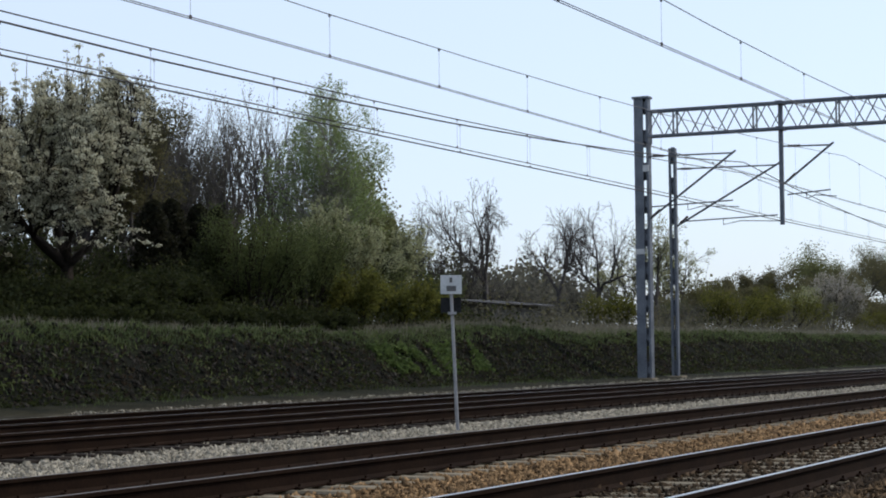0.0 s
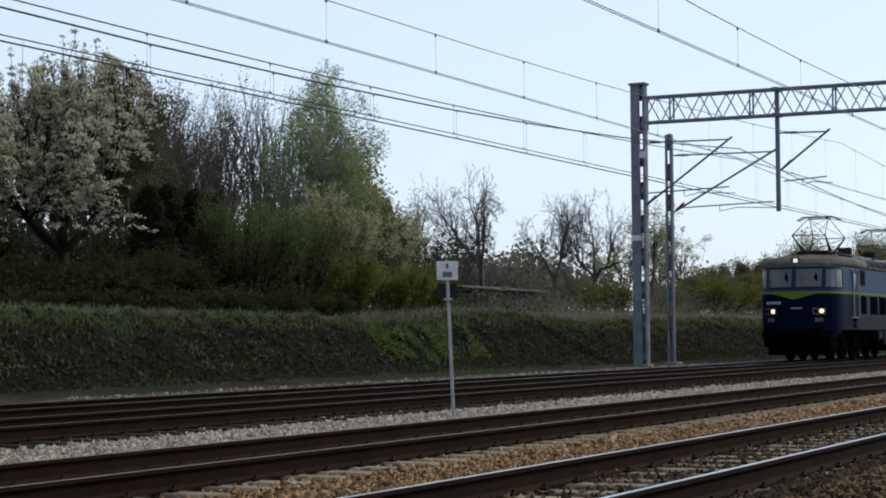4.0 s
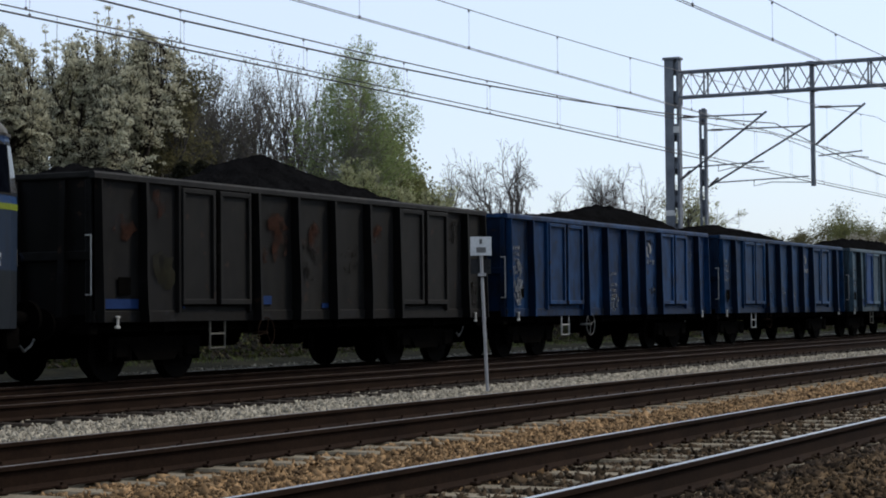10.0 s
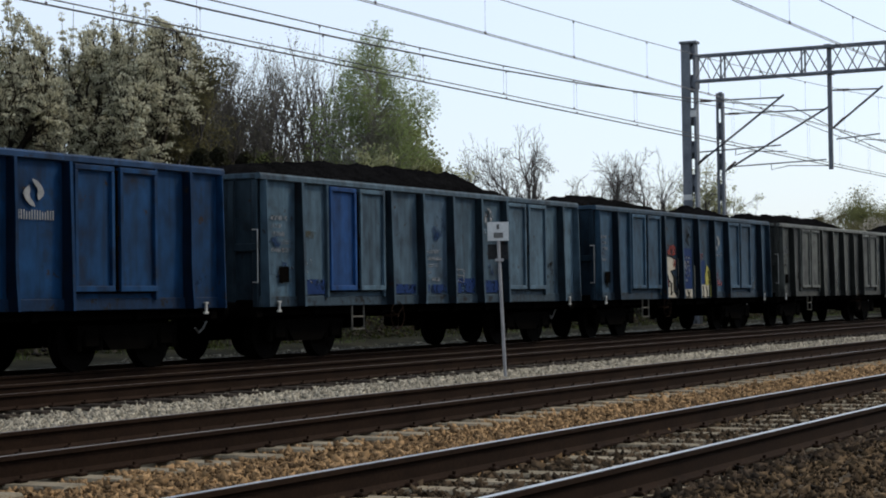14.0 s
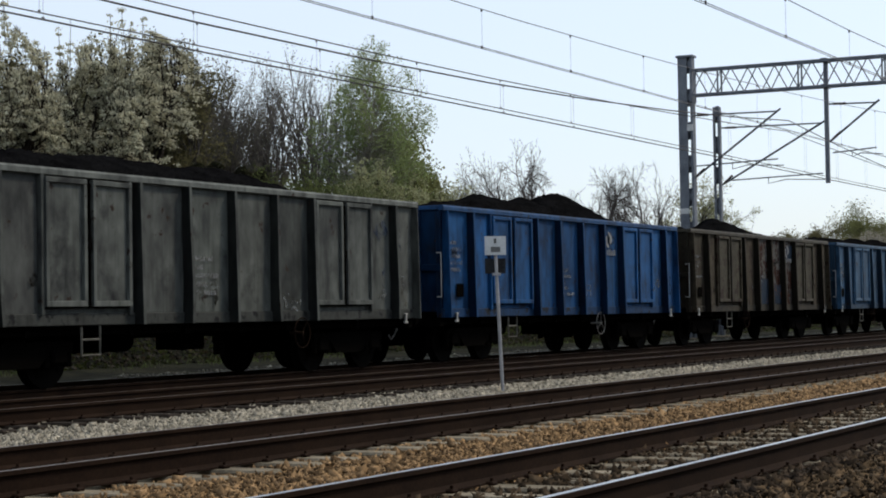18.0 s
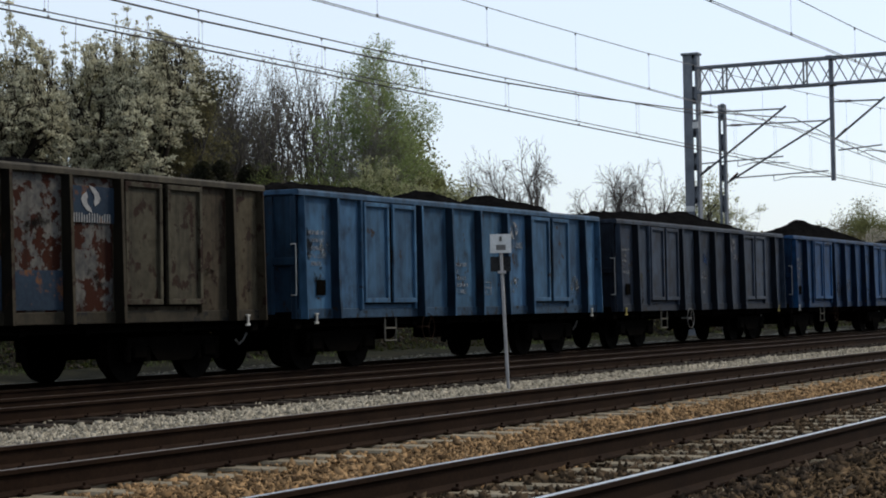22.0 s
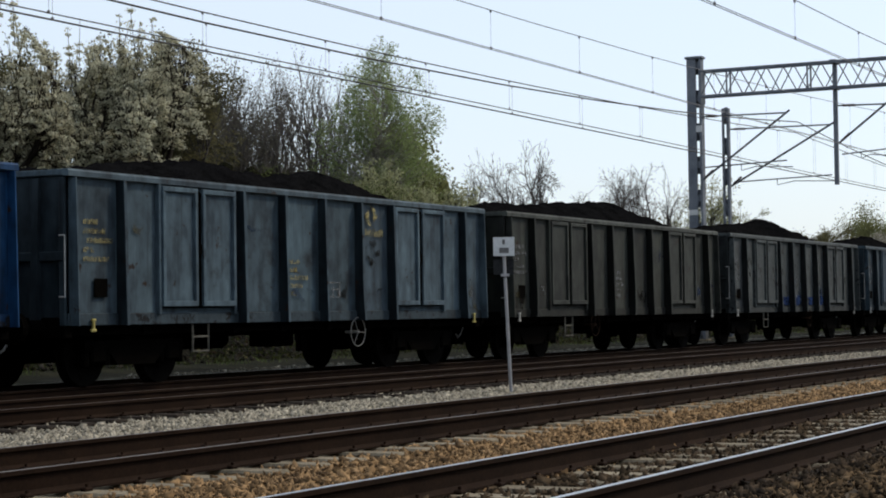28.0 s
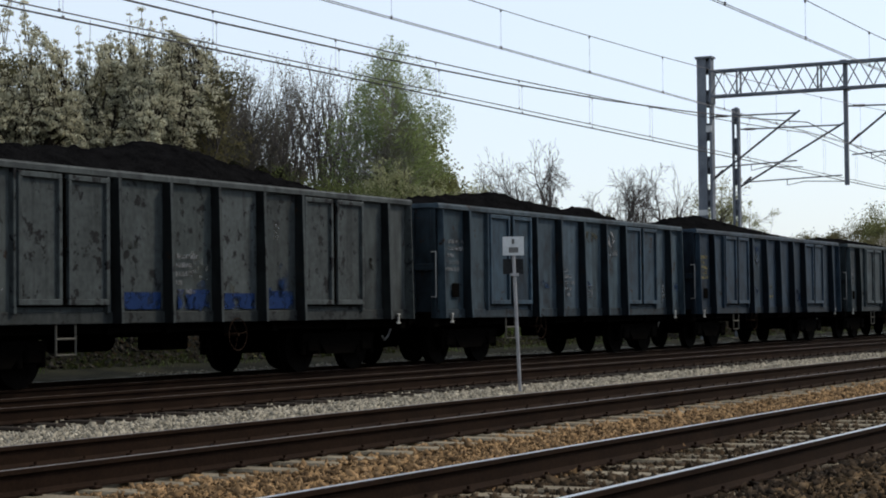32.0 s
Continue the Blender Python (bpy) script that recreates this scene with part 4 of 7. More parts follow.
# label, wall colour, door colour, material, crest of the heap, marks
WAGONS = [
    ("sooty brown open coal wagon blotched with rust, heaped with coal", (0.0092, 0.0086, 0.0078), None, 1, [(1.2, 0.25), (2.4, 0.14), (4.1, 0.08), (5.2, 0.50), (6.5, 0.79), (7.7, 0.58), (9.8, 0.37), (11.6, 0.10)], ""),
    ("deep blue open coal wagon with scrawled white marks and an emblem", (0.0045, 0.032, 0.097), None, 0, [(2.0, 0.07), (5.0, 0.25), (6.6, 0.40), (8.7, 0.63), (10.8, 0.53), (12.2, 0.35)], "scrawl"),
    ("deep blue open coal wagon with a pale round emblem", (0.0050, 0.036, 0.100), None, 0, [(1.0, 0.29), (3.1, 0.43), (5.8, 0.38), (8.1, 0.31), (9.2, 0.10), (11.5, 0.06)], "emblem"),
    ("grey-blue open coal wagon with one bright blue door", (0.057, 0.099, 0.135), (0.0085, 0.0450, 0.1450), 0, [(1.0, 0.25), (3.8, 0.46), (6.3, 0.53), (9.0, 0.53), (10.5, 0.23), (12.0, 0.07)], "bluebottom"),
    ("grey-blue open coal wagon sprayed with graffiti", (0.027, 0.061, 0.098), None, 0, [(1.0, 0.29), (3.3, 0.41), (6.0, 0.29), (8.5, 0.12), (10.1, 0.41), (12.0, 0.29)], "graffiti"),
    ("weathered grey open coal wagon with a pale top rail", (0.080, 0.087, 0.081), None, 0, [(1.0, 0.37), (3.7, 0.40), (5.6, 0.45), (7.2, 0.37), (8.3, 0.47), (9.7, 0.29), (11.5, 0.08)], "plain"),
    ("bright blue open coal wagon, heaped with coal", (0.0070, 0.0587, 0.1682), None, 0, [(1.2, 0.09), (3.2, 0.29), (4.4, 0.51), (5.6, 0.40), (6.1, 0.37), (6.75, 0.54), (7.3, 0.36), (8.0, 0.66), (8.9, 0.72), (9.9, 0.44), (10.8, 0.18), (11.8, 0.07)], "emblem"),
    ("brown open coal wagon with rust and bare metal", (0.056, 0.0475, 0.033), (0.060, 0.055, 0.040), 2, [(1.3, 0.12), (4.0, 0.13), (5.0, 0.31), (5.7, 0.54), (7.1, 0.25), (8.8, 0.21), (11.0, 0.08)], "plain"),
    ("light blue open coal wagon streaked with dirt", (0.036, 0.092, 0.168), None, 0, [(1.1, 0.23), (3.7, 0.27), (5.7, 0.10), (6.7, 0.39), (8.1, 0.14), (9.6, 0.39), (11.5, 0.29)], "emblem"),
    ("slate grey open coal wagon with yellow hooks", (0.029, 0.043, 0.069), None, 0, [(1.0, 0.22), (2.1, 0.30), (4.2, 0.38), (6.3, 0.40), (7.2, 0.50), (8.1, 0.56), (9.2, 0.35), (10.3, 0.38), (11.2, 0.28), (12.1, 0.09)], "emblem"),
    ("blue open coal wagon with a dark grey bottom strip", (0.0096, 0.0485, 0.1276), None, 0, [(1.6, 0.10), (3.4, 0.36), (5.3, 0.72), (6.6, 0.58), (7.8, 0.60), (9.3, 0.46), (11.6, 0.24), (12.2, 0.12)], "plain"),
    ("grey-blue open coal wagon with faded yellow marks", (0.066, 0.098, 0.122), None, 0, [(1.0, 0.12), (3.0, 0.35), (5.0, 0.55), (7.0, 0.37), (8.6, 0.59), (9.9, 0.39), (11.3, 0.10)], "emblem"),
    ("sooty grey-brown open coal wagon, heaped with coal", (0.038, 0.042, 0.037), None, 0, [(1.2, 0.22), (2.4, 0.36), (3.9, 0.35), (5.7, 0.49), (7.6, 0.60), (8.9, 0.65), (10.2, 0.43), (12.0, 0.30)], "plain"),
    ("peeling grey open coal wagon with blue patches", (0.061, 0.072, 0.074), None, 3, [(1.0, 0.20), (2.7, 0.35), (4.6, 0.47), (5.8, 0.50), (7.1, 0.76), (8.9, 0.53), (11.3, 0.27), (12.2, 0.12)], "bluepatch"),
    ("steel-blue open coal wagon with greyish doors", (0.044, 0.068, 0.088), (0.034, 0.060, 0.086), 0, [(1.6, 0.25), (4.9, 0.52), (6.1, 0.43), (8.7, 0.31), (9.7, 0.41), (10.8, 0.23), (12.0, 0.10)], "emblem"),
    ("dark slate-blue open coal wagon", (0.027, 0.047, 0.071), None, 0, [(1.2, 0.35), (3.5, 0.52), (6.5, 0.37), (9.0, 0.25), (11.5, 0.10)], "plain"),
    ("dark blue-grey open coal wagon", (0.0445, 0.0625, 0.0713), None, 0, [(1.6, 0.29), (5.0, 0.31), (9.0, 0.23), (11.5, 0.08)], "plain"),
    ("grey open coal wagon at the end of the visible train", (0.056, 0.065, 0.068), None, 0, [(2.6, 0.33), (6.4, 0.31), (10.0, 0.10)], "plain"),
]
WALL_GAIN = 0.88
TRAIN = []          # things that run with the train, with their place in it
SPIN = []           # wheelsets, with their radius and place on their bogie


def make_wagon(k, m):
    label, wall, door, style, ridge, marks = WAGONS[k]
    rs = random.Random(100 + k)
    w = thing("coal_wagon", label, "wagon", (PITCH * k + 133, T4, 0), group="coal wagons of the train")
    TRAIN.append((w, PITCH * k))
    skin = (PAINT, PAINT, RUSTY, PATCHY)[style]
    wall = tuple(WALL_GAIN * c for c in wall)
    door = tuple(WALL_GAIN * c for c in door) if door else None
    bent = (0, 1, 2, 2) if k in (0, 2, 8, 9, 12) else (0, 0, 1, 2)
    door = door or tuple(c * f for c, f in zip(wall, [rs.uniform(0.95, 1.15)] * 3))

    def put(name, me, at, colour, rz=0.0, ry=0.0, parent=w, label="", flip=False, material=None):
        o = part(name, me, None, parent, label, colour=colour, at=at)
        if rz or ry:
            o.rotation_euler = (0, ry, rz)
        if flip:
            o.scale = (1, -1, 1)
        if material:
            o.material_slots[0].link = "OBJECT"
            o.material_slots[0].material = material
        return o

    # wagon ends: shade between neighbours is put into a darker wall colour
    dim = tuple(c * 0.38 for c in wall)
    pale = tuple(min(0.5, c * (1.5 if k in (5, 12) else 0.85) + 0.008) for c in wall)
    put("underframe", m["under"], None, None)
    for s in (-1, 1):
        fl = s > 0
        put("side_wall", m["side"], (0, s * HW, WBOT), wall, flip=fl, material=skin)
        put("bottom_strip", m["strip"], (0, s * HW, WBOT), tuple(0.6 * c + q for c, q in zip(wall, (0.0035, 0.003, 0.0025))), flip=fl, material=PATCHY)
        for i in range(len(PANELS)):
            j = rs.uniform(0.72, 1.2)
            col = tuple(c * j * rs.uniform(0.98, 1.02) for c in wall)
            if k == 7 and i in (2, 3, 4, 5):
                col = (0.046, 0.036, 0.025)
            put("panel", m["panel", i, rs.choice(bent)], (0, s * HW, WBOT), col, flip=fl, material=FLAKED if k == 7 and i in (3, 4, 5) else PAINT if k == 13 and i not in (2, 3, 4, 5) else skin)
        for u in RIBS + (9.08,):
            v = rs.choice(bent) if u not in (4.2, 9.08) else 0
            # web is the wall's paint, darkened: its shade is put into the colour
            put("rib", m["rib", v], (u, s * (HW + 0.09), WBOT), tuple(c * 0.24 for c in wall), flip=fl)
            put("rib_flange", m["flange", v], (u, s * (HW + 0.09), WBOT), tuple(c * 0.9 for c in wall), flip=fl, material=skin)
        for u in (0.06, WL - 0.06):
            put("corner_post", m["rib", 0], (u, s * (HW + 0.07), WBOT), wall, flip=fl, material=skin)
        for d, (a, b) in enumerate(DOORS):
            put("door_frame", m["frame"], (a - 0.02, s * (HW + 0.03), WBOT + 0.24), wall, flip=fl, material=skin)
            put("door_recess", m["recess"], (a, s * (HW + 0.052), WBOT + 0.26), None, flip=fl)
            for i in range(2):
                col = door if not (marks == "bluebottom" and (i or d)) else tuple(c * 1.05 for c in wall)
                lf = put("door", m["leaf"], (a + i * 1.03, s * (HW + 0.06), WBOT + 0.26), col, flip=fl, material=skin)
                put("rim", m["door_rim"], None, tuple(c * 1.12 for c in col), parent=lf, material=skin)
                if i == 0:
                    put("door_lock", m["lock"], (0.965, 0, 0), None, parent=lf)
        put("grab_rail", m["grab"], (-0.07, s * (HW - 0.04), WBOT + 0.3), None, flip=fl)
        put("grab_rail", m["grab"], (WL + 0.07, s * (HW - 0.04), WBOT + 0.3), None, flip=fl)
        put("step_iron", m["step"], (3.0, s * (HW - 0.02), WBOT + 0.0), None, flip=fl, material=HANDRAIL if k in (1, 2) else LAMPCASE)
        for u in (0.5, WL - 0.45):
            put("rope_hook", m["hook" if k in (9, 11) else "hook_white"], (u, s * (HW + 0.06), WBOT + 0.06), None, flip=fl)
        put("label_holder", m["card"], (0.55, s * (HW + 0.03), WBOT + 0.4), None, flip=fl)
    put("brake_wheel", m["brake"], ({5: 8.8, 6: 7.85, 9: 4.95, 11: 7.9, 13: 7.3}.get(k, 4.55), -HW - 0.05, 0.68), None, ry=rs.uniform(0, 2), material=BRAKEGREY if k in (1, 6, 9, 11) else RAIL_SIDE)
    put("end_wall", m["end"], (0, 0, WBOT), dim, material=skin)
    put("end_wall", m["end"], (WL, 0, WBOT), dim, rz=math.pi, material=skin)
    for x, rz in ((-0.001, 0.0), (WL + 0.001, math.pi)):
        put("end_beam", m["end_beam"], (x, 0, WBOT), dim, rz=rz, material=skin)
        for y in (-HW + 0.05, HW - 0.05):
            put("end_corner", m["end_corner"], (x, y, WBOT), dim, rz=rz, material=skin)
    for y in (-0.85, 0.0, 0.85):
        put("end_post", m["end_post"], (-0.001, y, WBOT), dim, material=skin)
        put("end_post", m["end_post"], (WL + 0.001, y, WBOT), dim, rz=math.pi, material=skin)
    put("top_rail", m["rim"], None, pale, material=PAINT)
    for x, rz in ((0, 0), (WL, math.pi)):
        for y in (-0.875, 0.875):
            put("buffer", m["buffer"], (x, y, 0.86), None, rz)
        put("screw_coupling", m["coupling"], (x, 0, 0.84), None, rz)
        put("brake_hose", m["hose"], (x, 0, 0.84), None, rz)
    for x in (1.95, 10.95):
        bg = put("bogie", m["bogie"], (x, 0, 0), None)
        for d in (-0.9, 0.9):
            ws = put("wheelset", m["wheels"], (d, 0, 0.46), None, parent=bg)
            SPIN.append((ws, 0.46, Vector((d, 0, 0.46))))
    part("coal_load", coal_heap(np.random.RandomState(40 + k), ridge, k * 7.3), None, w, "heap of black coal")
    # painted marks on the near side
    yf = -HW - 0.018
    paint = FAINT_YELLOW if k in (11, 15) else FAINT
    if k != 0:
        part("painted_marking", bars(Build(), 0.32, WBOT + 1.42, 5, yf - 0.01, rs), paint, w)["kind"] = "stuff"
        part("painted_marking", bars(Build(), 5.6, WBOT + 0.95, 5, yf - 0.02, rs), paint, w)["kind"] = "stuff"
    # smears and scrapes on the sheets
    rg = random.Random(900 + k)
    if k == 0:
        for i in range(15):
            p, q = rg.choice(PANELS)
            rx = rg.uniform(0.12, 0.4 * (q - p))
            mt, lb = rg.choice(((RUST_SMEAR, "rust blotch"), (RUST_SMEAR, "rust blotch"), (OLIVE_SMEAR, "olive smear"), (DARK_SMEAR, "black smear")))
            part("smear", blob(Build(), rg.uniform(p + rx + 0.03, q - rx - 0.03), WBOT + rg.uniform(0.4, 1.8), rx, rg.uniform(0.12, 0.4), yf - 0.013 - 0.0004 * i, rg), mt, w, lb)
    else:
        kinds = [(DARK_SMEAR, "black smear"), (DARK_SMEAR, "black smear"), (PALE_SMEAR, "pale scrape")]
        if k in (3, 5, 9, 11, 12, 13, 14, 15, 16, 17):
            kinds += [(OCHRE_SMEAR, "ochre smear"), (BLUE_SMEAR, "blue smear"), (BLUE_SMEAR, "blue smear")]
        for i in range(12 if k in (5, 12, 13) else 8):
            p, q = rg.choice(PANELS)
            mt, lb = rg.choice(kinds)
            rx = rg.uniform(0.08, 0.4 * (q - p))
            part("smear", blob(Build(), rg.uniform(p + rx + 0.03, q - rx - 0.03), WBOT + rg.choice((rg.uniform(0.3, 0.7), rg.uniform(0.35, 1.75))), rx, rg.uniform(0.08, 0.3), yf - 0.013 - 0.0004 * i, rg), mt, w, lb)
    if k in (2, 3, 6, 8, 11, 14):
        b = Build()
        for x0, x1, z0, z1 in ((6.9, 7.3, 0.30, 0.325), (6.9, 7.3, 0.54, 0.565), (6.9, 6.925, 0.325, 0.54), (7.275, 7.3, 0.325, 0.54), (7.06, 7.08, 0.325, 0.54), (6.925, 7.275, 0.43, 0.45)):
            b.box(x0, x1, yf - 0.028, yf - 0.024, WBOT + z0 + 0.1, WBOT + z1 + 0.1)
        part("inspection_grid", b, FAINT, w, "faded white painted grid")["kind"] = "stuff"
    if marks in ("emblem", "graffiti", "bluebottom", "scrawl"):
        ze = {1: 1.6, 2: 1.6, 4: 1.47, 11: 1.84}.get(k, 1.72)
        part("painted_emblem", swirl(Build(), 8.42, WBOT + ze, 0.19, yf - 0.024), CHALK if k in (1, 2, 4, 6, 7) else paint, w, "pale painted swirl")
        part("painted_line", strokes(Build(), 7.98, WBOT + ze - 0.36, 8, 0.11, 0.13, yf - 0.024), CHALK if k in (2, 6) else paint, w)["kind"] = "stuff"
    if marks == "scrawl":
        b = Build()
        rg = random.Random(3)
        for i in range(26):
            x, z = rg.uniform(0.18, 0.62), WBOT + rg.uniform(0.3, 1.1)
            pts = [(x + 0.05 * j + rg.uniform(-0.06, 0.06), yf - 0.026, z + rg.uniform(-0.13, 0.13)) for j in range(4)]
            b.pipe(pts, 0.011, 4)
        part("chalk_scrawl", b, CHALK, w, "scrawled white chalk lines")
    if marks == "bluebottom":
        for a, c in ((1.2, 2.0), (4.35, 5.3), (5.55, 6.55), (6.8, 7.8), (8.05, 9.0)):
            b = Build().box(a, c, yf - 0.018, yf - 0.002, WBOT + 0.2, WBOT + rs.uniform(0.36, 0.5))
            part("repainted_strip", b, BLUEWORN, w, "bright blue repainted strip")
    if k == 0:
        b = Build()
        for a, c, z0, z1 in ((0.15, 1.05, 0.2, 0.34), (4.26, 4.75, 0.26, 0.4), (6.4, 6.62, 0.2, 0.28), (2.2, 2.25, 0.2, 0.3)):
            b.box(a, c, yf - 0.012, yf, WBOT + z0, WBOT + z1)
        part("paint_splash", b, BLUEPATCH, w, "smudge of bright blue paint")["kind"] = "stuff"
    if k == 7:
        for a, c, z0, z1 in ((5.5, 6.62, 0.2, 0.92), (6.75, 7.88, 0.2, 0.74), (7.98, 9.04, 1.42, 1.93)):
            part("repainted_patch", Build().box(a, c, yf - 0.02, yf + 0.002, WBOT + z0, WBOT + z1), OLDBLUE, w, "faded blue repainted patch")
        part("painted_emblem", swirl(Build(), 8.5, WBOT + 1.75, 0.19, yf - 0.026), CHALK, w, "white painted swirl")
        part("painted_line", strokes(Build(), 8.05, WBOT + 1.42, 8, 0.115, 0.13, yf - 0.026), CHALK, w)["kind"] = "stuff"
    if marks == "bluepatch":
        for a, c in ((4.32, 5.32), (5.75, 6.55), (6.8, 7.8), (8.0, 8.95)):
            b = Build().box(a, c, yf - 0.018, yf - 0.002, WBOT + 0.2, WBOT + rs.uniform(0.36, 0.5))
            part("repainted_strip", b, BLUEWORN, w, "bright blue repainted strip")
    if marks == "graffiti":
        rg = random.Random(5)
        zb = WBOT + 0.1

        def flat(points, material, label, lift=0.0, name="graffiti_fill"):
            v, b = len(points), Build()
            b.v = [(x, yf - 0.016 - lift, zb + z) for x, z in points] + [(x, yf - 0.012 - lift, zb + z) for x, z in points]
            b.f = [tuple(range(v)), tuple(range(2 * v - 1, v - 1, -1))] + [(i, (i + 1) % v, v + (i + 1) % v, v + i) for i in range(v)]
            return part(name, b, material, w, label)

        def line(points, lift=0.006, r=0.016):
            return Build().pipe([(x, yf - 0.016 - lift, zb + z) for x, z in points], r, 4)

        cream, black = "cream graffiti letter", "black graffiti outline"
        big = [(4.46, 1.04), (5.23, 0.89), (5.19, 0.64), (4.86, 0.60), (5.04, 0.45), (5.06, 0.10), (5.36, -0.08), (4.19, -0.06), (4.31, 0.33)]
        arrow = [(3.59, 0.51), (3.9, 0.76), (4.05, 0.63), (4.0, 0.42), (3.85, 0.32)]
        flat(big, CREAM, cream)
        flat(arrow, CREAM, cream)
        flat([(4.06, 0.62), (4.32, 0.66), (4.36, 0.40), (4.06, 0.44)], REDSPRAY, "pink graffiti stroke", -0.002)
        flat([(5.40, 0.13), (6.45, 0.14), (6.45, -0.09), (5.40, -0.09)], CREAM, cream)
        flat([(5.40, 0.92), (5.50, 0.92), (5.50, 0.30), (5.42, 0.22)], CREAM, cream)
        flat([(6.62, 0.75), (6.86, 0.76), (6.84, 0.26), (7.77, 0.25), (7.70, -0.08), (6.61, -0.08)], CREAM, cream)
        flat([(5.48, 1.2), (6.42, 1.18), (6.41, 0.15), (5.46, 0.14)], BLUEPATCH, "bright blue repainted panel", 0.004)
        flat([(6.87, 0.87), (7.43, 0.89), (7.39, 0.27), (6.87, 0.26)], BLUEPATCH, "bright blue repainted panel", 0.004)
        flat([(7.46, 0.50), (7.60, 0.78), (7.83, 0.62), (7.86, 0.27), (7.48, 0.22)], YELLOWSPRAY, "yellow graffiti letter")
        flat([(7.84, 0.24), (8.10, 0.28), (8.23, 0.14), (8.20, -0.04), (7.99, -0.08), (7.81, -0.06)], YELLOWSPRAY, "yellow graffiti letter")
        flat([(4.10, 0.34), (4.28, 0.30), (4.26, 0.08), (4.12, 0.02)], YELLOWSPRAY, "yellow graffiti stroke")
        for cx, cz, rx, rz in ((4.95, 1.1, 0.34, 0.15), (8.35, 0.36, 0.42, 0.22), (3.9, 0.24, 0.2, 0.13), (7.0, 1.0, 0.36, 0.10), (5.12, 0.8, 0.10, 0.14), (6.9, 0.02, 0.2, 0.1)):
            part("graffiti_overspray", blob(Build(), cx, zb + cz, rx, rz, yf - 0.021, rg), SPRAYED, w, "thin red overspray")
        for pts in (big + big[:1], arrow + arrow[:1]):
            part("graffiti_outline", line(pts), BLACKSPRAY, w, black)
        part("graffiti_outline", line([(4.40, 0.12), (4.42, 0.40), (4.55, 0.46), (4.66, 0.36), (4.62, 0.14), (4.48, 0.08), (4.40, 0.12)], r=0.013), REDSPRAY, w, "pink graffiti ring")
        for x, z, lean in ((4.62, 0.5, 0.1), (4.78, 0.35, 0.12), (4.92, 0.3, -0.06), (5.6, 0.1, 0.1), (5.82, 0.1, 0.12), (6.05, 0.12, 0.14), (6.25, 0.1, -0.1), (6.72, 0.3, 0.08), (7.05, 0.2, 0.1), (7.25, 0.22, 0.06), (7.5, 0.2, 0.08), (7.66, 0.6, 0.1)):
            part("graffiti_outline", line([(x, z), (x + lean, z - 0.14 - 0.1 * abs(lean)), (x + lean * 0.6, max(-0.07, z - 0.3)), (x + lean * 1.8, max(-0.06, z - 0.28))], r=0.017), BLACKSPRAY, w, black)
        flat([(5.08, 0.5), (5.28, 0.44), (5.2, 0.3), (5.34, 0.1), (5.12, 0.12)], BLACKSPRAY, black, 0.004, "graffiti_shade")
        b = bars(Build(), 5.62, zb + 0.92, 4, yf - 0.024, rs)
        part("painted_marking", b, FAINT, w)["kind"] = "stuff"
    return w


WM = wagon_meshes()
for k in range(len(WAGONS)):
    make_wagon(k, WM)


# ---------------------------------------------------------------- locomotive
LX0, LX1, LHW = -19.25, -1.06, 1.46             # ends and half width of its body
# plan of a rounded cab end: distance from the end, half width there
NOSE = [(0.0, 0.0), (0.015, 0.3), (0.07, 0.62), (0.16, 0.88), (0.3, 1.1), (0.48, 1.26), (0.75, 1.375), (1.1, 1.44), (1.5, 1.46)]


def loco_ring(z):
    """The outline of the body at height z, from the middle of the front round to it again."""
    if z <= 2.55:
        rake, sc = 0.02 * (2.55 - z), 1.0
    elif z <= 3.42:
        rake, sc = 0.21 * (z - 2.55) / 0.87, 1.0 - 0.025 * (z - 2.55) / 0.87
    else:
        q = min(1.0, (z - 3.42) / 0.5)
        rake, sc = 0.21 + 0.30 * q + 2.2 * q ** 3, 0.975 * math.sqrt(max(0.0, 1 - q ** 3.4)) + 0.02
    side = []
    for d, y in NOSE:
        k = max(0.0, 1 - d / 1.5)
        side.append((d + rake * (k if z <= 3.42 else 0.35 + 0.65 * k), y * sc))
    pts = [(LX0 + d, -y) for d, y in side]
    pts += [(x, -LHW * sc) for x in (-17.2, -15.55, -14.2, -12.0, -10.0, -8.0, -6.2, -4.6, -3.2)]
    pts += [(LX1 - d, -y) for d, y in side[::-1]]
    far = [(x, -y) for x, y in pts[::-1]]
    return pts + far[1:-1]


def loco_band(levels, keep=lambda x: True, proud=0.0):
    b = Build()
    rings = []
    for z in levels:
        r = loco_ring(z)
        if proud:
            cx = (LX0 + LX1) / 2
            r = [(x + proud * (1 if x > cx else -1) * (1 if abs(x - cx) > 7.2 else 0), y + math.copysign(proud, y)) for x, y in r]
        rings.append(r)
    n = len(rings[0])
    for r, z in zip(rings, levels):
        b.v += [(x, y, z) for x, y in r]
    for i in range(len(levels) - 1):
        for j in range(n):
            k = (j + 1) % n
            if keep((rings[i][j][0] + rings[i][k][0]) / 2):
                b.f.append((i * n + j, i * n + k, (i + 1) * n + k, (i + 1) * n + j))
    return b


def roof_half(z):
    return max(y for x, y in loco_ring(z))


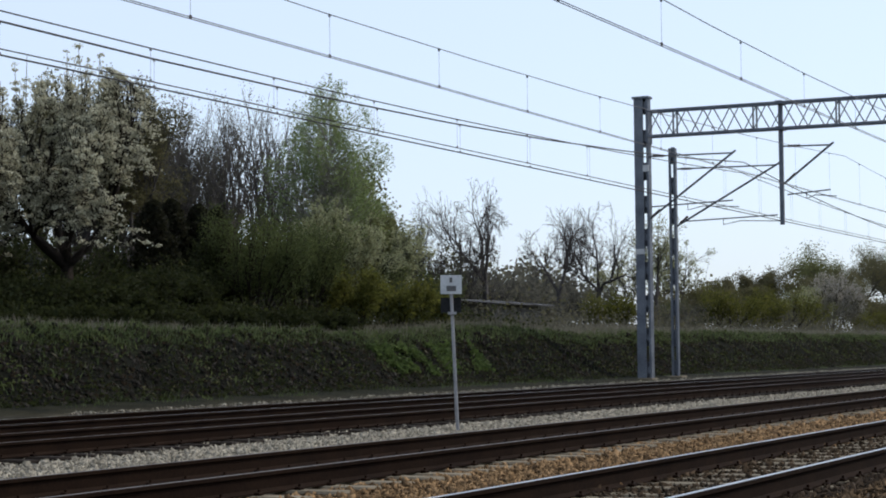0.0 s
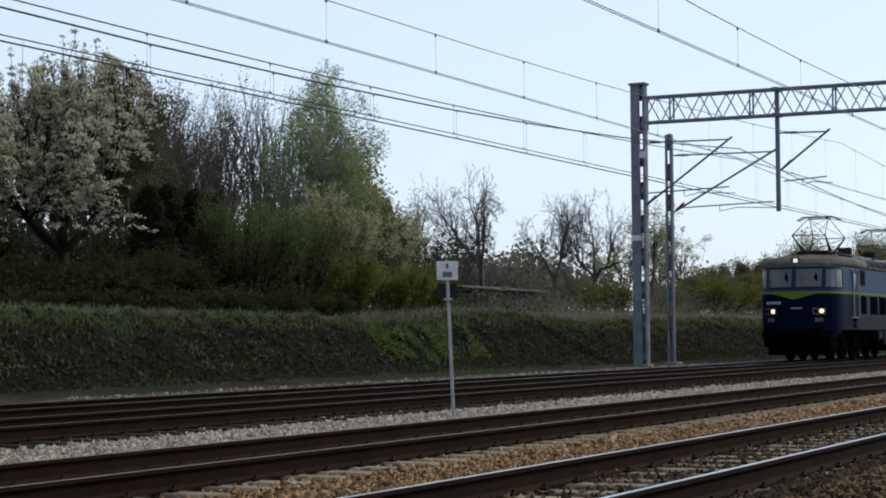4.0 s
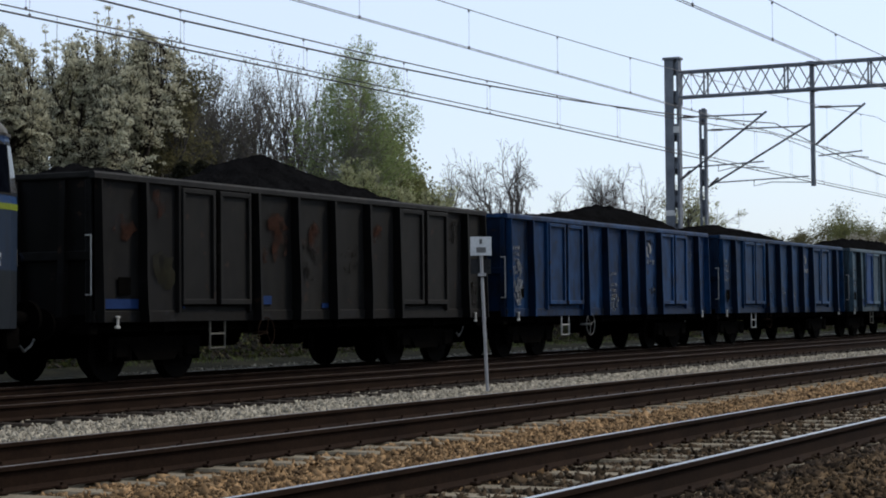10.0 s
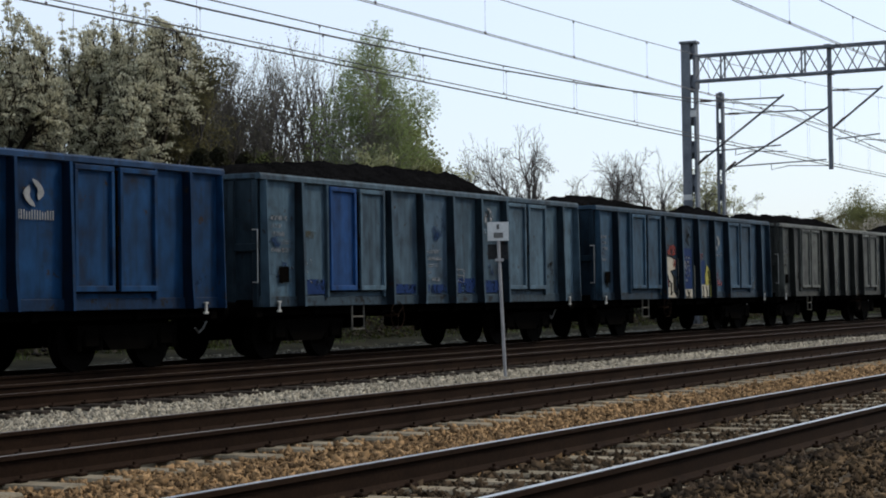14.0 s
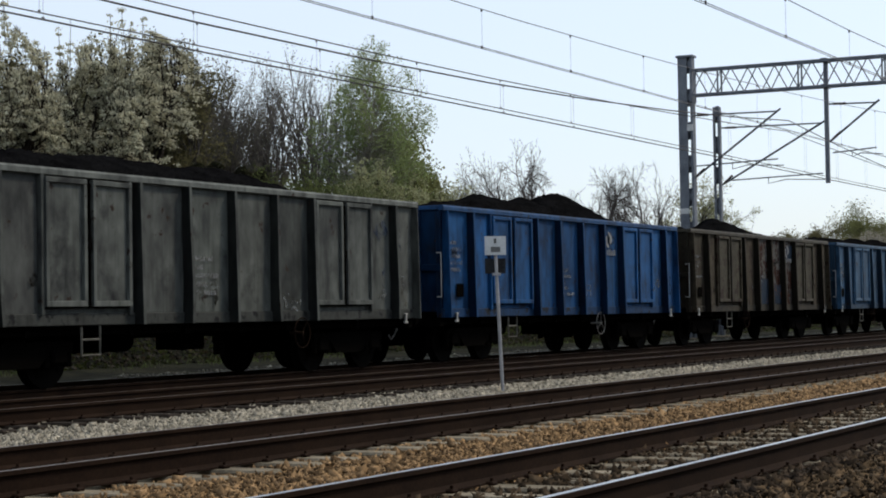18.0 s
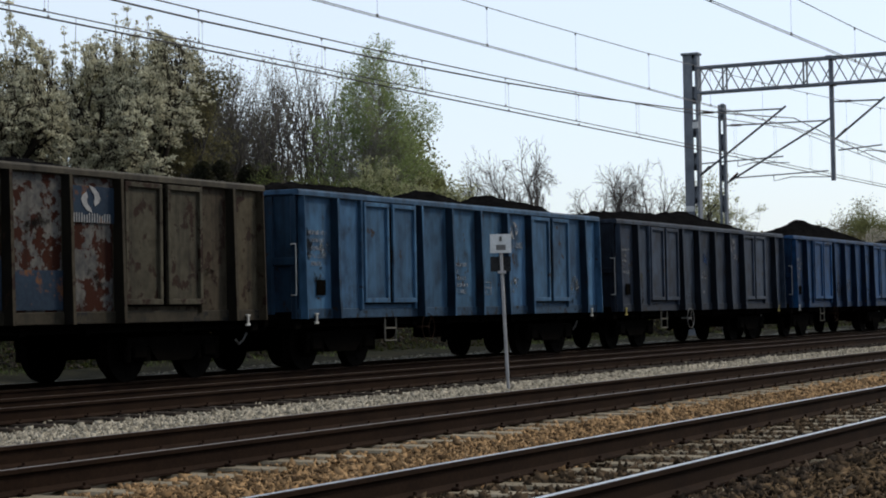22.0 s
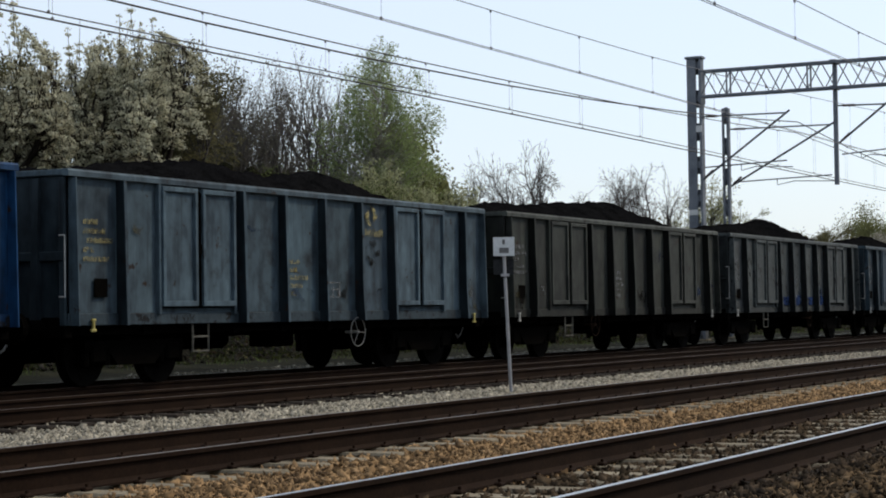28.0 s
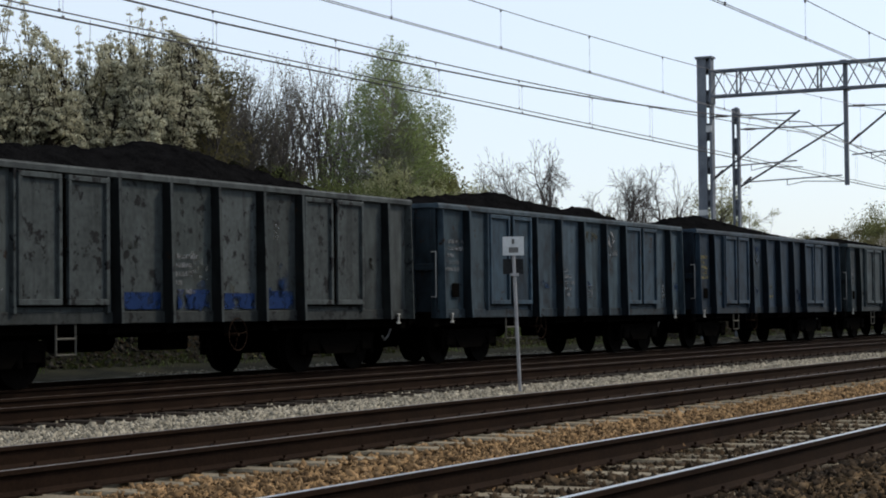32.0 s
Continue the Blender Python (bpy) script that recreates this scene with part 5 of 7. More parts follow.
def roof_strip(b, x0, x1, s, levels, off):
    """A strip that follows the curve of the roof edge, off metres proud of it."""
    for z0, z1 in zip(levels, levels[1:]):
        a, c = s * (roof_half(z0) + off), s * (roof_half(z1) + off)
        e = s * 0.06
        b.hexa([(x0, a, z0), (x1, a, z0), (x1, c, z1 + off * 0.5), (x0, c, z1 + off * 0.5),
                (x0, a - e, z0), (x1, a - e, z0), (x1, c - e, z1), (x0, c - e, z1)])
    return b


def nose_pt(y, z, off, rear=False):
    """A point on the cab front, off metres outside it."""
    ring = loco_ring(z)[:len(NOSE)]
    ay = abs(y)
    x = ring[-1][0]
    for (xa, ya), (xb, yb) in zip(ring, ring[1:]):
        if -ya <= ay <= -yb + 1e-9:
            x = xa + (xb - xa) * (ay + ya) / max(1e-6, (ya - yb))
            break
    x -= off
    return (LX0 + LX1 - x if rear else x, y, z)


def nose_panel(b, y0, y1, z0, z1, off, steps=5, rear=False, depth=0.03):
    """A plate that follows the curve of the cab front."""
    for i in range(steps):
        ya, yb = y0 + (y1 - y0) * i / steps, y0 + (y1 - y0) * (i + 1) / steps
        o = [nose_pt(ya, z0, off, rear), nose_pt(yb, z0, off, rear), nose_pt(yb, z1, off, rear), nose_pt(ya, z1, off, rear)]
        q = [nose_pt(ya, z0, off - depth, rear), nose_pt(yb, z0, off - depth, rear), nose_pt(yb, z1, off - depth, rear), nose_pt(ya, z1, off - depth, rear)]
        b.hexa(o + q)
    return b


def wiper_box(p):
    return p[0] - 0.02, p[0] + 0.02, p[1] - 0.05, p[1] + 0.05, p[2] - 0.09, p[2] + 0.09, 0.01


def hull_y(x, z):
    """Half width of the body at the place x and height z."""
    ring = loco_ring(z)
    near = ring[:len(ring) // 2 + 1]
    for (xa, ya), (xb, yb) in zip(near, near[1:]):
        if xa <= x <= xb:
            return -(ya + (yb - ya) * (x - xa) / max(1e-6, xb - xa))
    return LHW


def hull_panel(x0, x1, z0, z1, s, off, steps=4, depth=0.05):
    """A plate that follows the side of the body."""
    b = Build()
    for i in range(steps):
        xa, xb = x0 + (x1 - x0) * i / steps, x0 + (x1 - x0) * (i + 1) / steps
        q = [(x, s * (hull_y(x, z) + off), z) for x, z in ((xa, z0), (xb, z0), (xb, z1), (xa, z1))]
        b.hexa(q + [(x, y - s * depth, z) for x, y, z in q])
    return b


def pantograph(parent, x):
    """A raised diamond pantograph on its frame."""
    p = part("pantograph", Build().box(x - 1.0, x + 1.0, -0.62, -0.54, 3.98, 4.05, 0.01).box(x - 1.0, x + 1.0, 0.54, 0.62, 3.98, 4.05, 0.01).box(x - 0.95, x - 0.85, -0.6, 0.6, 3.98, 4.06, 0.01).box(x + 0.85, x + 0.95, -0.6, 0.6, 3.98, 4.06, 0.01), LOUVRE, parent, "raised diamond pantograph")
    for dx in (-0.9, 0.9):
        for y in (-0.58, 0.58):
            part("insulator", Build().tube((x + dx, y, 3.72), (x + dx, y, 3.98), 0.05, 0.04, 8).disc((x + dx, y, 3.82), (0, 0, 1), 0.085, 0.03, 10).disc((x + dx, y, 3.9), (0, 0, 1), 0.085, 0.03, 10), INSUL, p)
    for s in (-1, 1):
        low = Build()
        for y in (-1, 1):
            low.tube((x + s * 0.35, y * 0.5, 4.06), (x + s * 1.55, y * 0.62, 4.62), 0.060, 0.024, 7)
        low.tube((x + s * 1.55, -0.62, 4.62), (x + s * 1.55, 0.62, 4.62), 0.018, seg=6)
        low.tube((x + s * 0.35, 0.5, 4.06), (x + s * 1.55, -0.62, 4.62), 0.014, seg=5)
        part("lower_arm", low, LOUVRE, p)
        up = Build()
        for y in (-1, 1):
            up.tube((x + s * 1.55, y * 0.62, 4.62), (x + s * 0.14, y * 0.38, 5.30), 0.018, 0.014, 6)
        up.tube((x + s * 1.55, 0.62, 4.62), (x + s * 0.14, -0.38, 5.30), 0.008, seg=5)
        up.tube((x + s * 1.55, -0.62, 4.62), (x + s * 0.14, 0.38, 5.30), 0.008, seg=5)
        part("upper_arm", up, LOUVRE, p)
    hd = Build()
    for dx in (-0.17, 0.17):
        hd.pipe([(x + dx, -0.8, 5.24), (x + dx, -0.55, 5.37), (x + dx, 0.55, 5.37), (x + dx, 0.8, 5.24)], 0.022)
    for y in (-0.45, 0.45):
        hd.tube((x - 0.17, y, 5.35), (x + 0.17, y, 5.35), 0.015, seg=5)
    hd.tube((x, -0.4, 5.3), (x, 0.4, 5.3), 0.022, seg=6)
    part("collector_head", hd, LOUVRE, p)


def make_loco():
    lo = thing("locomotive", "blue and grey electric locomotive with a lime stripe, lamps lit", "locomotive", (133, T4, 0))
    TRAIN.append((lo, 0.0))
    part("lower_side", loco_band([1.10, 1.3, 1.48, 1.60], lambda x: x > -15.55), LOCO_GREY, lo, "dusty grey lower side")
    part("lower_cab_side", loco_band([1.10, 1.3, 1.48, 1.60], lambda x: x <= -15.55), LOCO_DEEP, lo, "deep blue lower cab")
    part("cab_apron", loco_band([0.96, 1.10], lambda x: -18.68 < x < -18.1), LOCO_DEEP, lo, "deep blue apron under the cab")
    part("cab_apron", loco_band([0.82, 0.96], lambda x: -18.68 < x < -18.35), LOCO_DEEP, lo, "deep blue apron under the cab")
    part("buffer_beam", loco_band([0.82, 0.96, 1.10], lambda x: x <= -18.68), BLACKENED, lo, "black buffer beam")
    part("machine_room_side", loco_band([1.60, 2.0, 2.41], lambda x: -15.55 < x), LOCO_SLATE, lo, "slate blue machine-room side")
    part("cab_side", loco_band([1.60, 2.0, 2.41], lambda x: x <= -15.55), LOCO_DEEP, lo, "deep blue lower cab")
    part("cab_apron", loco_band([0.82, 0.96, 1.10], lambda x: x > -2.1), LOCO_GREY, lo)
    part("stripe", loco_band([2.41, 2.495], proud=0.003), LIME, lo, "lime green waist stripe")
    part("upper_side", loco_band([2.495, 2.8, 3.1, 3.42]), LOCO_BLUE, lo, "mid-blue upper side")
    part("roof", loco_band([3.42, 3.46, 3.52, 3.6, 3.68, 3.76, 3.82, 3.87, 3.9, 3.918], lambda x: x > -16.3), ROOFTIN, lo, "pale grey weathered roof", smooth=True)
    part("cab_roof", loco_band([3.42, 3.46, 3.52, 3.6, 3.68, 3.76, 3.82, 3.87, 3.9, 3.918], lambda x: x <= -16.3), ROOFBROWN, lo, "brown sooty roof over the cab", smooth=True)
    part("roof_walkway", Build().box(-14.6, -5.6, -0.45, 0.45, 3.70, 3.91, 0.02), ROOFTIN, lo)
    part("gutter", loco_band([3.395, 3.43], proud=0.022), ROOFTIN, lo)
    # the lime stripe dips to a point on the front
    b = Build()
    for i in range(10):
        ya, yb = -0.75 + 0.15 * i, -0.6 + 0.15 * i
        za, zb = 2.40 - 0.2 * (1 - abs(ya) / 0.75), 2.40 - 0.2 * (1 - abs(yb) / 0.75)
        b.hexa([nose_pt(ya, za, 0.006), nose_pt(yb, zb, 0.006), nose_pt(yb, 2.41, 0.006), nose_pt(ya, 2.41, 0.006), nose_pt(ya, za, -0.02), nose_pt(yb, zb, -0.02), nose_pt(yb, 2.41, -0.02), nose_pt(ya, 2.41, -0.02)])
    part("stripe", b, LIME, lo, "pointed lime stripe on the front")
    for rear in (False, True):
        for y0, y1 in ((-0.97, -0.08), (0.08, 0.97)):
            fr = part("windscreen_frame", nose_panel(Build(), y0 - 0.04, y1 + 0.04, 2.60, 3.35, 0.012, 6, rear), LOCO_GREY, lo)
            part("windscreen", nose_panel(Build(), y0, y1, 2.65, 3.30, 0.02, 6, rear), CABGLASS, fr, "pale reflecting windscreen")
            ym = (y0 + y1) / 2
            part("wiper", Build().tube(nose_pt(ym - 0.22, 3.20, 0.05, rear), nose_pt(ym - 0.28, 2.85, 0.045, rear), 0.018, seg=5).box(*wiper_box(nose_pt(ym - 0.25, 3.0, 0.04, rear))), BLACKENED, fr)
        # big windows round the corners
        for s in (-1, 1):
            y0, y1 = (-1.36, -1.09) if s < 0 else (1.09, 1.36)
            fr = part("corner_window_frame", nose_panel(Build(), y0 - 0.012, y1 + 0.025, 2.60, 3.33, 0.010, 7, rear), LOCO_GREY, lo)
            part("corner_window", nose_panel(Build(), y0, y1, 2.65, 3.28, 0.018, 7, rear), CABGLASS, fr, "pale reflecting corner window")
    # sides: windows, doors, rails, louvres
    for s in (-1, 1):
        yo = s * (LHW + 0.004)

        def pane(x0, x1, z0, z1, material=DARKGLASS, name="side_window", frame=LOCO_GREY):
            k = 0.04 * max(0.0, (z1 - 2.55)) * s
            fr = part(name + "_frame", Build().box(x0 - 0.035, x1 + 0.035, min(s * 1.38, yo - k + s * 0.010), max(s * 1.38, yo - k + s * 0.010), z0 - 0.035, z1 + 0.035, 0.006), frame, lo)
            part(name, Build().box(x0, x1, min(s * 1.39, yo - k + s * 0.018), max(s * 1.39, yo - k + s * 0.018), z0, z1, 0.004), material, fr)

        for x0, x1, dark in ((-18.47, -17.86, -17.98), (-2.45, -1.84, -2.33)):
            fr = part("cab_window_frame", hull_panel(x0 - 0.03, x1 + 0.03, 2.61, 3.31, s, 0.010), LOUVRE, lo)
            part("cab_window", hull_panel(x0, dark, 2.64, 3.28, s, 0.018), CABGLASS, fr, "pale side pane")
            part("cab_window", hull_panel(dark + 0.02, x1, 2.64, 3.28, s, 0.016), DARKGLASS, fr, "dark open slit of the side window")
            part("glazing_bar", hull_panel(x0, dark, 2.80, 2.815, s, 0.024), LOUVRE, fr)
        for x0, x1 in ((-15.43, -14.32), (-5.93, -4.82)):
            pane(x0, x1, 2.62, 3.33, NAVYGLASS)
            pane(x0 + 0.02, x1 + 0.06, 1.70, 2.37)
        for x0, x1 in ((-13.58, -12.40), (-12.05, -10.92), (-10.51, -9.73), (-9.23, -8.06), (-7.74, -6.57)):
            pane(x0, x1, 1.69, 2.37, DARKGLASS, "louvre_panel")
        for x0, x1 in ((-16.42, -15.75), (-4.42, -3.72)):
            d = part("door", Build().box(x0, x1, min(s * 1.4, yo + s * 0.004), max(s * 1.4, yo + s * 0.004), 1.60, 2.40, 0.006), LOCO_SLATE if x0 > -10 else LOCO_DEEP, lo, "dull blue cab door")
            part("stripe", Build().box(x0, x1, min(s * 1.4, yo + s * 0.007), max(s * 1.4, yo + s * 0.007), 2.412, 2.493, 0.003), LIME, d, "lime stripe across the door")
            part("upper_panel", Build().box(x0, x1, min(s * 1.4, yo + s * 0.004), max(s * 1.4, yo + s * 0.004), 2.512, 3.34, 0.006), LOCO_SLATE, d)
            part("sill", Build().box(x0 + 0.02, x1 - 0.02, min(s * 1.4, yo + s * 0.02), max(s * 1.4, yo + s * 0.02), 1.54, 1.57, 0.006), HANDRAIL, d)
            # step recesses are flat plates; their shade is only the black colour
            part("step_recess", Build().box(x0 + 0.05, x1 - 0.05, min(s * 1.4, yo + s * 0.004), max(s * 1.4, yo + s * 0.004), 1.38, 1.53, 0.006), BLACKENED, d)
            part("door_window", Build().box(x0 + 0.14, x1 - 0.14, min(s * 1.41, yo + s * 0.012), max(s * 1.41, yo + s * 0.012), 2.62, 3.18, 0.004), CABGLASS, d)
            part("door_handle", Build().box(x0 + 0.06, x0 + 0.1, min(yo, yo + s * 0.05), max(yo, yo + s * 0.05), 2.05, 2.2, 0.01), HANDRAIL, d)
            for x in (x0 - 0.08, x1 + 0.12):
                part("handrail", Build().pipe([(x, s * 1.4, 1.55), (x, s * 1.54, 1.6), (x, s * 1.54, 2.6), (x, s * 1.52, 3.3), (x, s * 1.4, 3.34)], 0.022), HANDRAIL, lo, "pale steel handrail")
            part("step_recess", Build().box((x0 + x1) / 2 - 0.17, (x0 + x1) / 2 + 0.17, min(s * 1.3, yo + s * 0.012), max(s * 1.3, yo + s * 0.012), 1.18, 1.34, 0.01), BLACKENED, lo)
        # roof grilles between pale bars
        for i in range(7):
            x0 = -13.75 + i * 1.03
            g = part("roof_grille", roof_strip(Build(), x0 + 0.05, x0 + 0.98, s, [3.46, 3.52, 3.6, 3.68, 3.76, 3.80], 0.010), LOUVRE, lo, "dark louvred roof grille")
            for j in range(5):
                z = 3.49 + 0.06 * j
                y = s * (roof_half(z) + 0.014)
                part("slat", Build().tube((x0 + 0.06, y, z), (x0 + 0.97, y, z), 0.014, seg=4), LOUVRE, g)
        for z0, z1 in ((3.43, 3.475), (3.775, 3.81)):
            part("roof_bar", roof_strip(Build(), -13.8, -6.49, s, [z0, z1], 0.036), ROOFTIN, lo)
        for i in range(8):
            x0 = -13.75 + i * 1.03
            part("roof_bar", roof_strip(Build(), x0 - 0.05, x0 + 0.05, s, [3.44, 3.52, 3.6, 3.68, 3.76, 3.82], 0.035), ROOFTIN, lo)
        # hatch, writing, emblem
        part("hatch", Build().box(-10.45, -9.85, min(s * 1.4, yo + s * 0.006), max(s * 1.4, yo + s * 0.006), 2.66, 3.02, 0.02).box(-10.5, -9.82, min(s * 1.4, yo + s * 0.005), max(s * 1.4, yo + s * 0.005), 3.06, 3.32, 0.005), LOCO_BLUE, lo)
        yw = yo + s * 0.002
        b = Build()
        if s < 0:
            part("painted_emblem", swirl(Build(), -9.02, 2.93, 0.32, yw + 0.018), LOGOWHITE, lo, "white painted swirl")
            strokes(b, -8.48, 2.86, 3, 0.22, 0.23, yw + 0.012)
            strokes(b, -7.80, 2.86, 5, 0.31, 0.235, yw + 0.012)
            strokes(b, -8.42, 2.735, 14, 0.105, 0.045, yw + 0.008)
            part("painted_line", b, LOGOWHITE, lo, "row of white painted bars")["kind"] = "stuff"
        b = Build()
        for x, c in ((-10.78, 2), (-10.46, 2), (-10.14, 1), (-9.98, 4), (-9.36, 1)):
            strokes(b, x, 1.47, c, 0.125, 0.13, yw, s)
        strokes(b, -10.2, 1.34, 3, 0.1, 0.06, yw, s)
        part("number_line", b, FADEDWHITE, lo)["kind"] = "stuff"
        part("number_line", strokes(Build(), -2.92, 1.66, 7, 0.118, 0.17, yw, s), FADEDWHITE, lo)["kind"] = "stuff"
        part("maker_plate", hull_panel(-3.42, -2.98, 1.66, 1.83, s, 0.012), PALEBAND, lo, "pale rectangular plate")
        # boxes under the frame
        for x0, x1, z0 in ((-12.05, -11.3, 0.72), (-11.1, -9.3, 0.52), (-9.1, -8.4, 0.72)):
            part("equipment_box", Build().box(x0, x1, min(s * 0.9, s * 1.42), max(s * 0.9, s * 1.42), z0, 1.06, 0.03).box(x0 + 0.05, x1 - 0.05, min(s * 1.42, s * 1.435), max(s * 1.42, s * 1.435), z0 + 0.06, 1.0, 0.005), LOCO_GREY, lo, "grey box under the frame")
    # front writing, lamps, buffers
    b = Build()
    for i in range(7):
        nose_panel(b, 1.05 - i * 0.085, 1.01 - i * 0.085, 2.04, 2.14, 0.006, 1)
    for i in range(6):
        nose_panel(b, 0.1 - i * 0.07, 0.06 - i * 0.07, 1.87, 1.91, 0.006, 1)
    part("number_line", b, LOGOWHITE, lo)["kind"] = "stuff"
    for rear in (False, True):
        sg = 1 if rear else -1
        for s in (-1, 1):
            y = s * 0.88
            x = nose_pt(y, 1.78, 0, rear)[0]
            h = part("headlamp", Build().hexa([nose_pt(y - 0.21, 1.66, 0.03, rear), nose_pt(y + 0.21, 1.66, 0.03, rear), nose_pt(y + 0.21, 1.9, 0.03, rear), nose_pt(y - 0.21, 1.9, 0.03, rear), nose_pt(y - 0.21, 1.66, -0.05, rear), nose_pt(y + 0.21, 1.66, -0.05, rear), nose_pt(y + 0.21, 1.9, -0.05, rear), nose_pt(y - 0.21, 1.9, -0.05, rear)]), LAMPCASE, lo, "square lamp housing")
            part("lamp_glass", Build().disc((x + sg * 0.045, y - 0.1, 1.78), (1, 0.0, 0), 0.075, 0.06, 16), DARKGLASS if rear else LAMP_WARM, h, "" if rear else "lit warm lamp")
            part("lamp_glass", Build().disc((x + sg * 0.045, y + 0.1, 1.78), (1, 0.0, 0), 0.075, 0.06, 16), DARKGLASS, h)
            part("marker_plate", nose_panel(Build(), y - 0.12, y + 0.14, 1.40, 1.54, 0.03, 2, rear), LAMPCASE, lo)
            part("buffer", Build().tube((x - sg * 0.1, s * 0.875, 0.95), (x + sg * 0.28, s * 0.875, 0.95), 0.13, 0.1, 14).disc((x + sg * 0.36, s * 0.875, 0.95), (1, 0, 0), 0.25, 0.06, 20), BLACKENED, lo)
        xt = nose_pt(0, 3.42, -0.14, rear)[0]
        h = part("top_lamp", Build().box(min(xt, xt - sg * 0.5), max(xt, xt - sg * 0.5), -0.2, 0.2, 3.42, 3.76, 0.05), ROOFTIN, lo, "roof lamp housing")
        part("lamp_glass", Build().box(min(xt + sg * 0.02, xt - sg * 0.03), max(xt + sg * 0.02, xt - sg * 0.03), -0.075, 0.075, 3.50, 3.68, 0.02), DARKGLASS if rear else LAMP_WHITE, h, "" if rear else "lit white lamp")
        part("bumper_beam", Build().box(LX0 + 0.35 if not rear else LX1 - 0.7, LX0 + 0.7 if not rear else LX1 - 0.35, -1.22, 1.22, 0.5, 0.86, 0.05), BLACKENED, lo)
        part("rail_guard", Build().box((LX0 + 0.5) if not rear else LX1 - 0.6, (LX0 + 0.6) if not rear else LX1 - 0.5, -1.12, 1.12, 0.2, 0.6, 0.05), BLACKENED, lo)
        part("drawhook", Build().box(min(LX0, LX0 - 0.3) if not rear else LX1, LX0 if not rear else LX1 + 0.3, -0.07, 0.07, 0.88, 1.02, 0.02), BLACKENED, lo)
        for y in (-0.5, 0.5):
            xx = LX0 - 0.05 if not rear else LX1 + 0.05
            part("brake_hose", Build().pipe([(xx + 0.1 * -sg, y, 0.86), (xx + 0.15 * sg, y, 0.7), (xx + 0.12 * sg, y, 0.5)], 0.03), BLACKENED, lo)
    # running gear
    part("under_cab_frame", Build().box(-18.45, -16.6, -1.15, 1.15, 0.42, 0.97, 0.05), BLACKENED, lo)
    part("main_frame", Build().box(-18.3, -2.0, -1.2, 1.2, 0.95, 1.13).box(-13.0, -7.4, -0.8, 0.8, 0.45, 1.0, 0.05), BLACKENED, lo)
    for xc in (-15.3, -5.0):
        b = Build()
        for s in (-1, 1):
            b.box(-2.7, 2.7, s * 1.08 - 0.06, s * 1.08 + 0.06, 0.72, 0.98, 0.02)
            for d in (-1.75, 0, 1.75):
                b.box(d - 0.22, d + 0.22, s * 1.12 - 0.1, s * 1.12 + 0.1, 0.42, 0.86, 0.04).disc((d, s * 1.24, 0.62), (0, 1, 0), 0.17, 0.06, 14)
                for e in (-0.42, 0.42):
                    b.tube((d + e, s * 1.12, 0.42), (d + e, s * 1.12, 0.8), 0.09, seg=8)
            for d in (-0.9, 0.9):
                b.box(d - 0.12, d + 0.12, s * 1.1 - 0.08, s * 1.1 + 0.08, 0.3, 0.75, 0.02)
        b.box(-2.6, 2.6, -0.6, 0.6, 0.5, 0.9)
        bg = part("bogie", b, BLACKENED, lo, at=(xc, 0, 0))
        me = wheelset(0.625, 1.1).mesh("wheelset", WHEELSTEEL)
        for d in (-1.75, 0, 1.75):
            ws = part("wheelset", me, None, bg, at=(d, 0, 0.625))
            SPIN.append((ws, 0.625, Vector((d, 0, 0.625))))
    # roof gear
    for x in (-15.45, -5.25):
        pantograph(lo, x)
    for x in (-11.6, -7.3):
        part("resistor_box", Build().box(x - 0.22, x + 0.22, -0.3, 0.2, 3.88, 4.36, 0.06), LOUVRE, lo, "dark boxy roof vent")
    b = Build()
    for y in (-0.5, 0.35):
        b.tube((-14.6, y, 4.02), (-7.6, y, 4.0), 0.018, seg=5)
        for i in range(7):
            b.tube((-14.4 + i * 1.1, y, 3.84), (-14.4 + i * 1.1, y, 4.02), 0.03, seg=6)
    part("roof_busbar", b, GALV_DARK, lo)
    for x in (-12.2, -11.0, -8.4):
        part("roof_vent", Build().tube((x, -0.7, 3.75), (x, -0.7, 3.9), 0.16, seg=12).disc((x, -0.7, 3.92), (0, 0, 1), 0.24, 0.05, 14), PALEBAND, lo)


make_loco()


# ---------------------------------------------------------------- overhead line
MX, MY = 59.52, 21.2


def lattice_mast(name, x, y, h, label, material, base=0.0, wide=0.32, gap=0.10, slim=0.08, d=0.30):
    """A mast of a broad and a slim channel, joined by batten plates across a slot."""
    ob = thing(name, label, "mast", (x, y, base))
    full = wide + gap + slim
    y1 = full / 2
    y0 = y1 - wide
    part("channel", Build().box(-d / 2, -d / 2 + 0.05, y0, y1, 0, h, 0.008), material, ob)
    part("channel", Build().box(-d / 2 + 0.05, d / 2, y1 - 0.04, y1 - 0.002, 0, h - 0.01, 0.006), material, ob)
    part("channel", Build().box(-d / 2 + 0.002, d / 2, -full / 2, -full / 2 + slim, 0, h, 0.01), material, ob)
    n = int(h / 0.95)
    for i in range(n):
        z = 0.25 + i * (h - 0.5) / (n - 1)
        part("batten_plate", Build().box(-d / 2 + 0.06, -d / 2 + 0.075, -full / 2 + slim - 0.01, y0 + 0.02, z - 0.11, z + 0.11, 0.004), material, ob)
        part("batten_plate", Build().box(d / 2 - 0.03, d / 2 - 0.015, -full / 2 + slim - 0.01, y1 - 0.04, z - 0.3, z + 0.3, 0.004), material, ob)
    part("footing", Build().box(-0.32, 0.32, -0.32, 0.32, -0.5, 0.0, 0.03), CONCRETE, ob)
    return ob


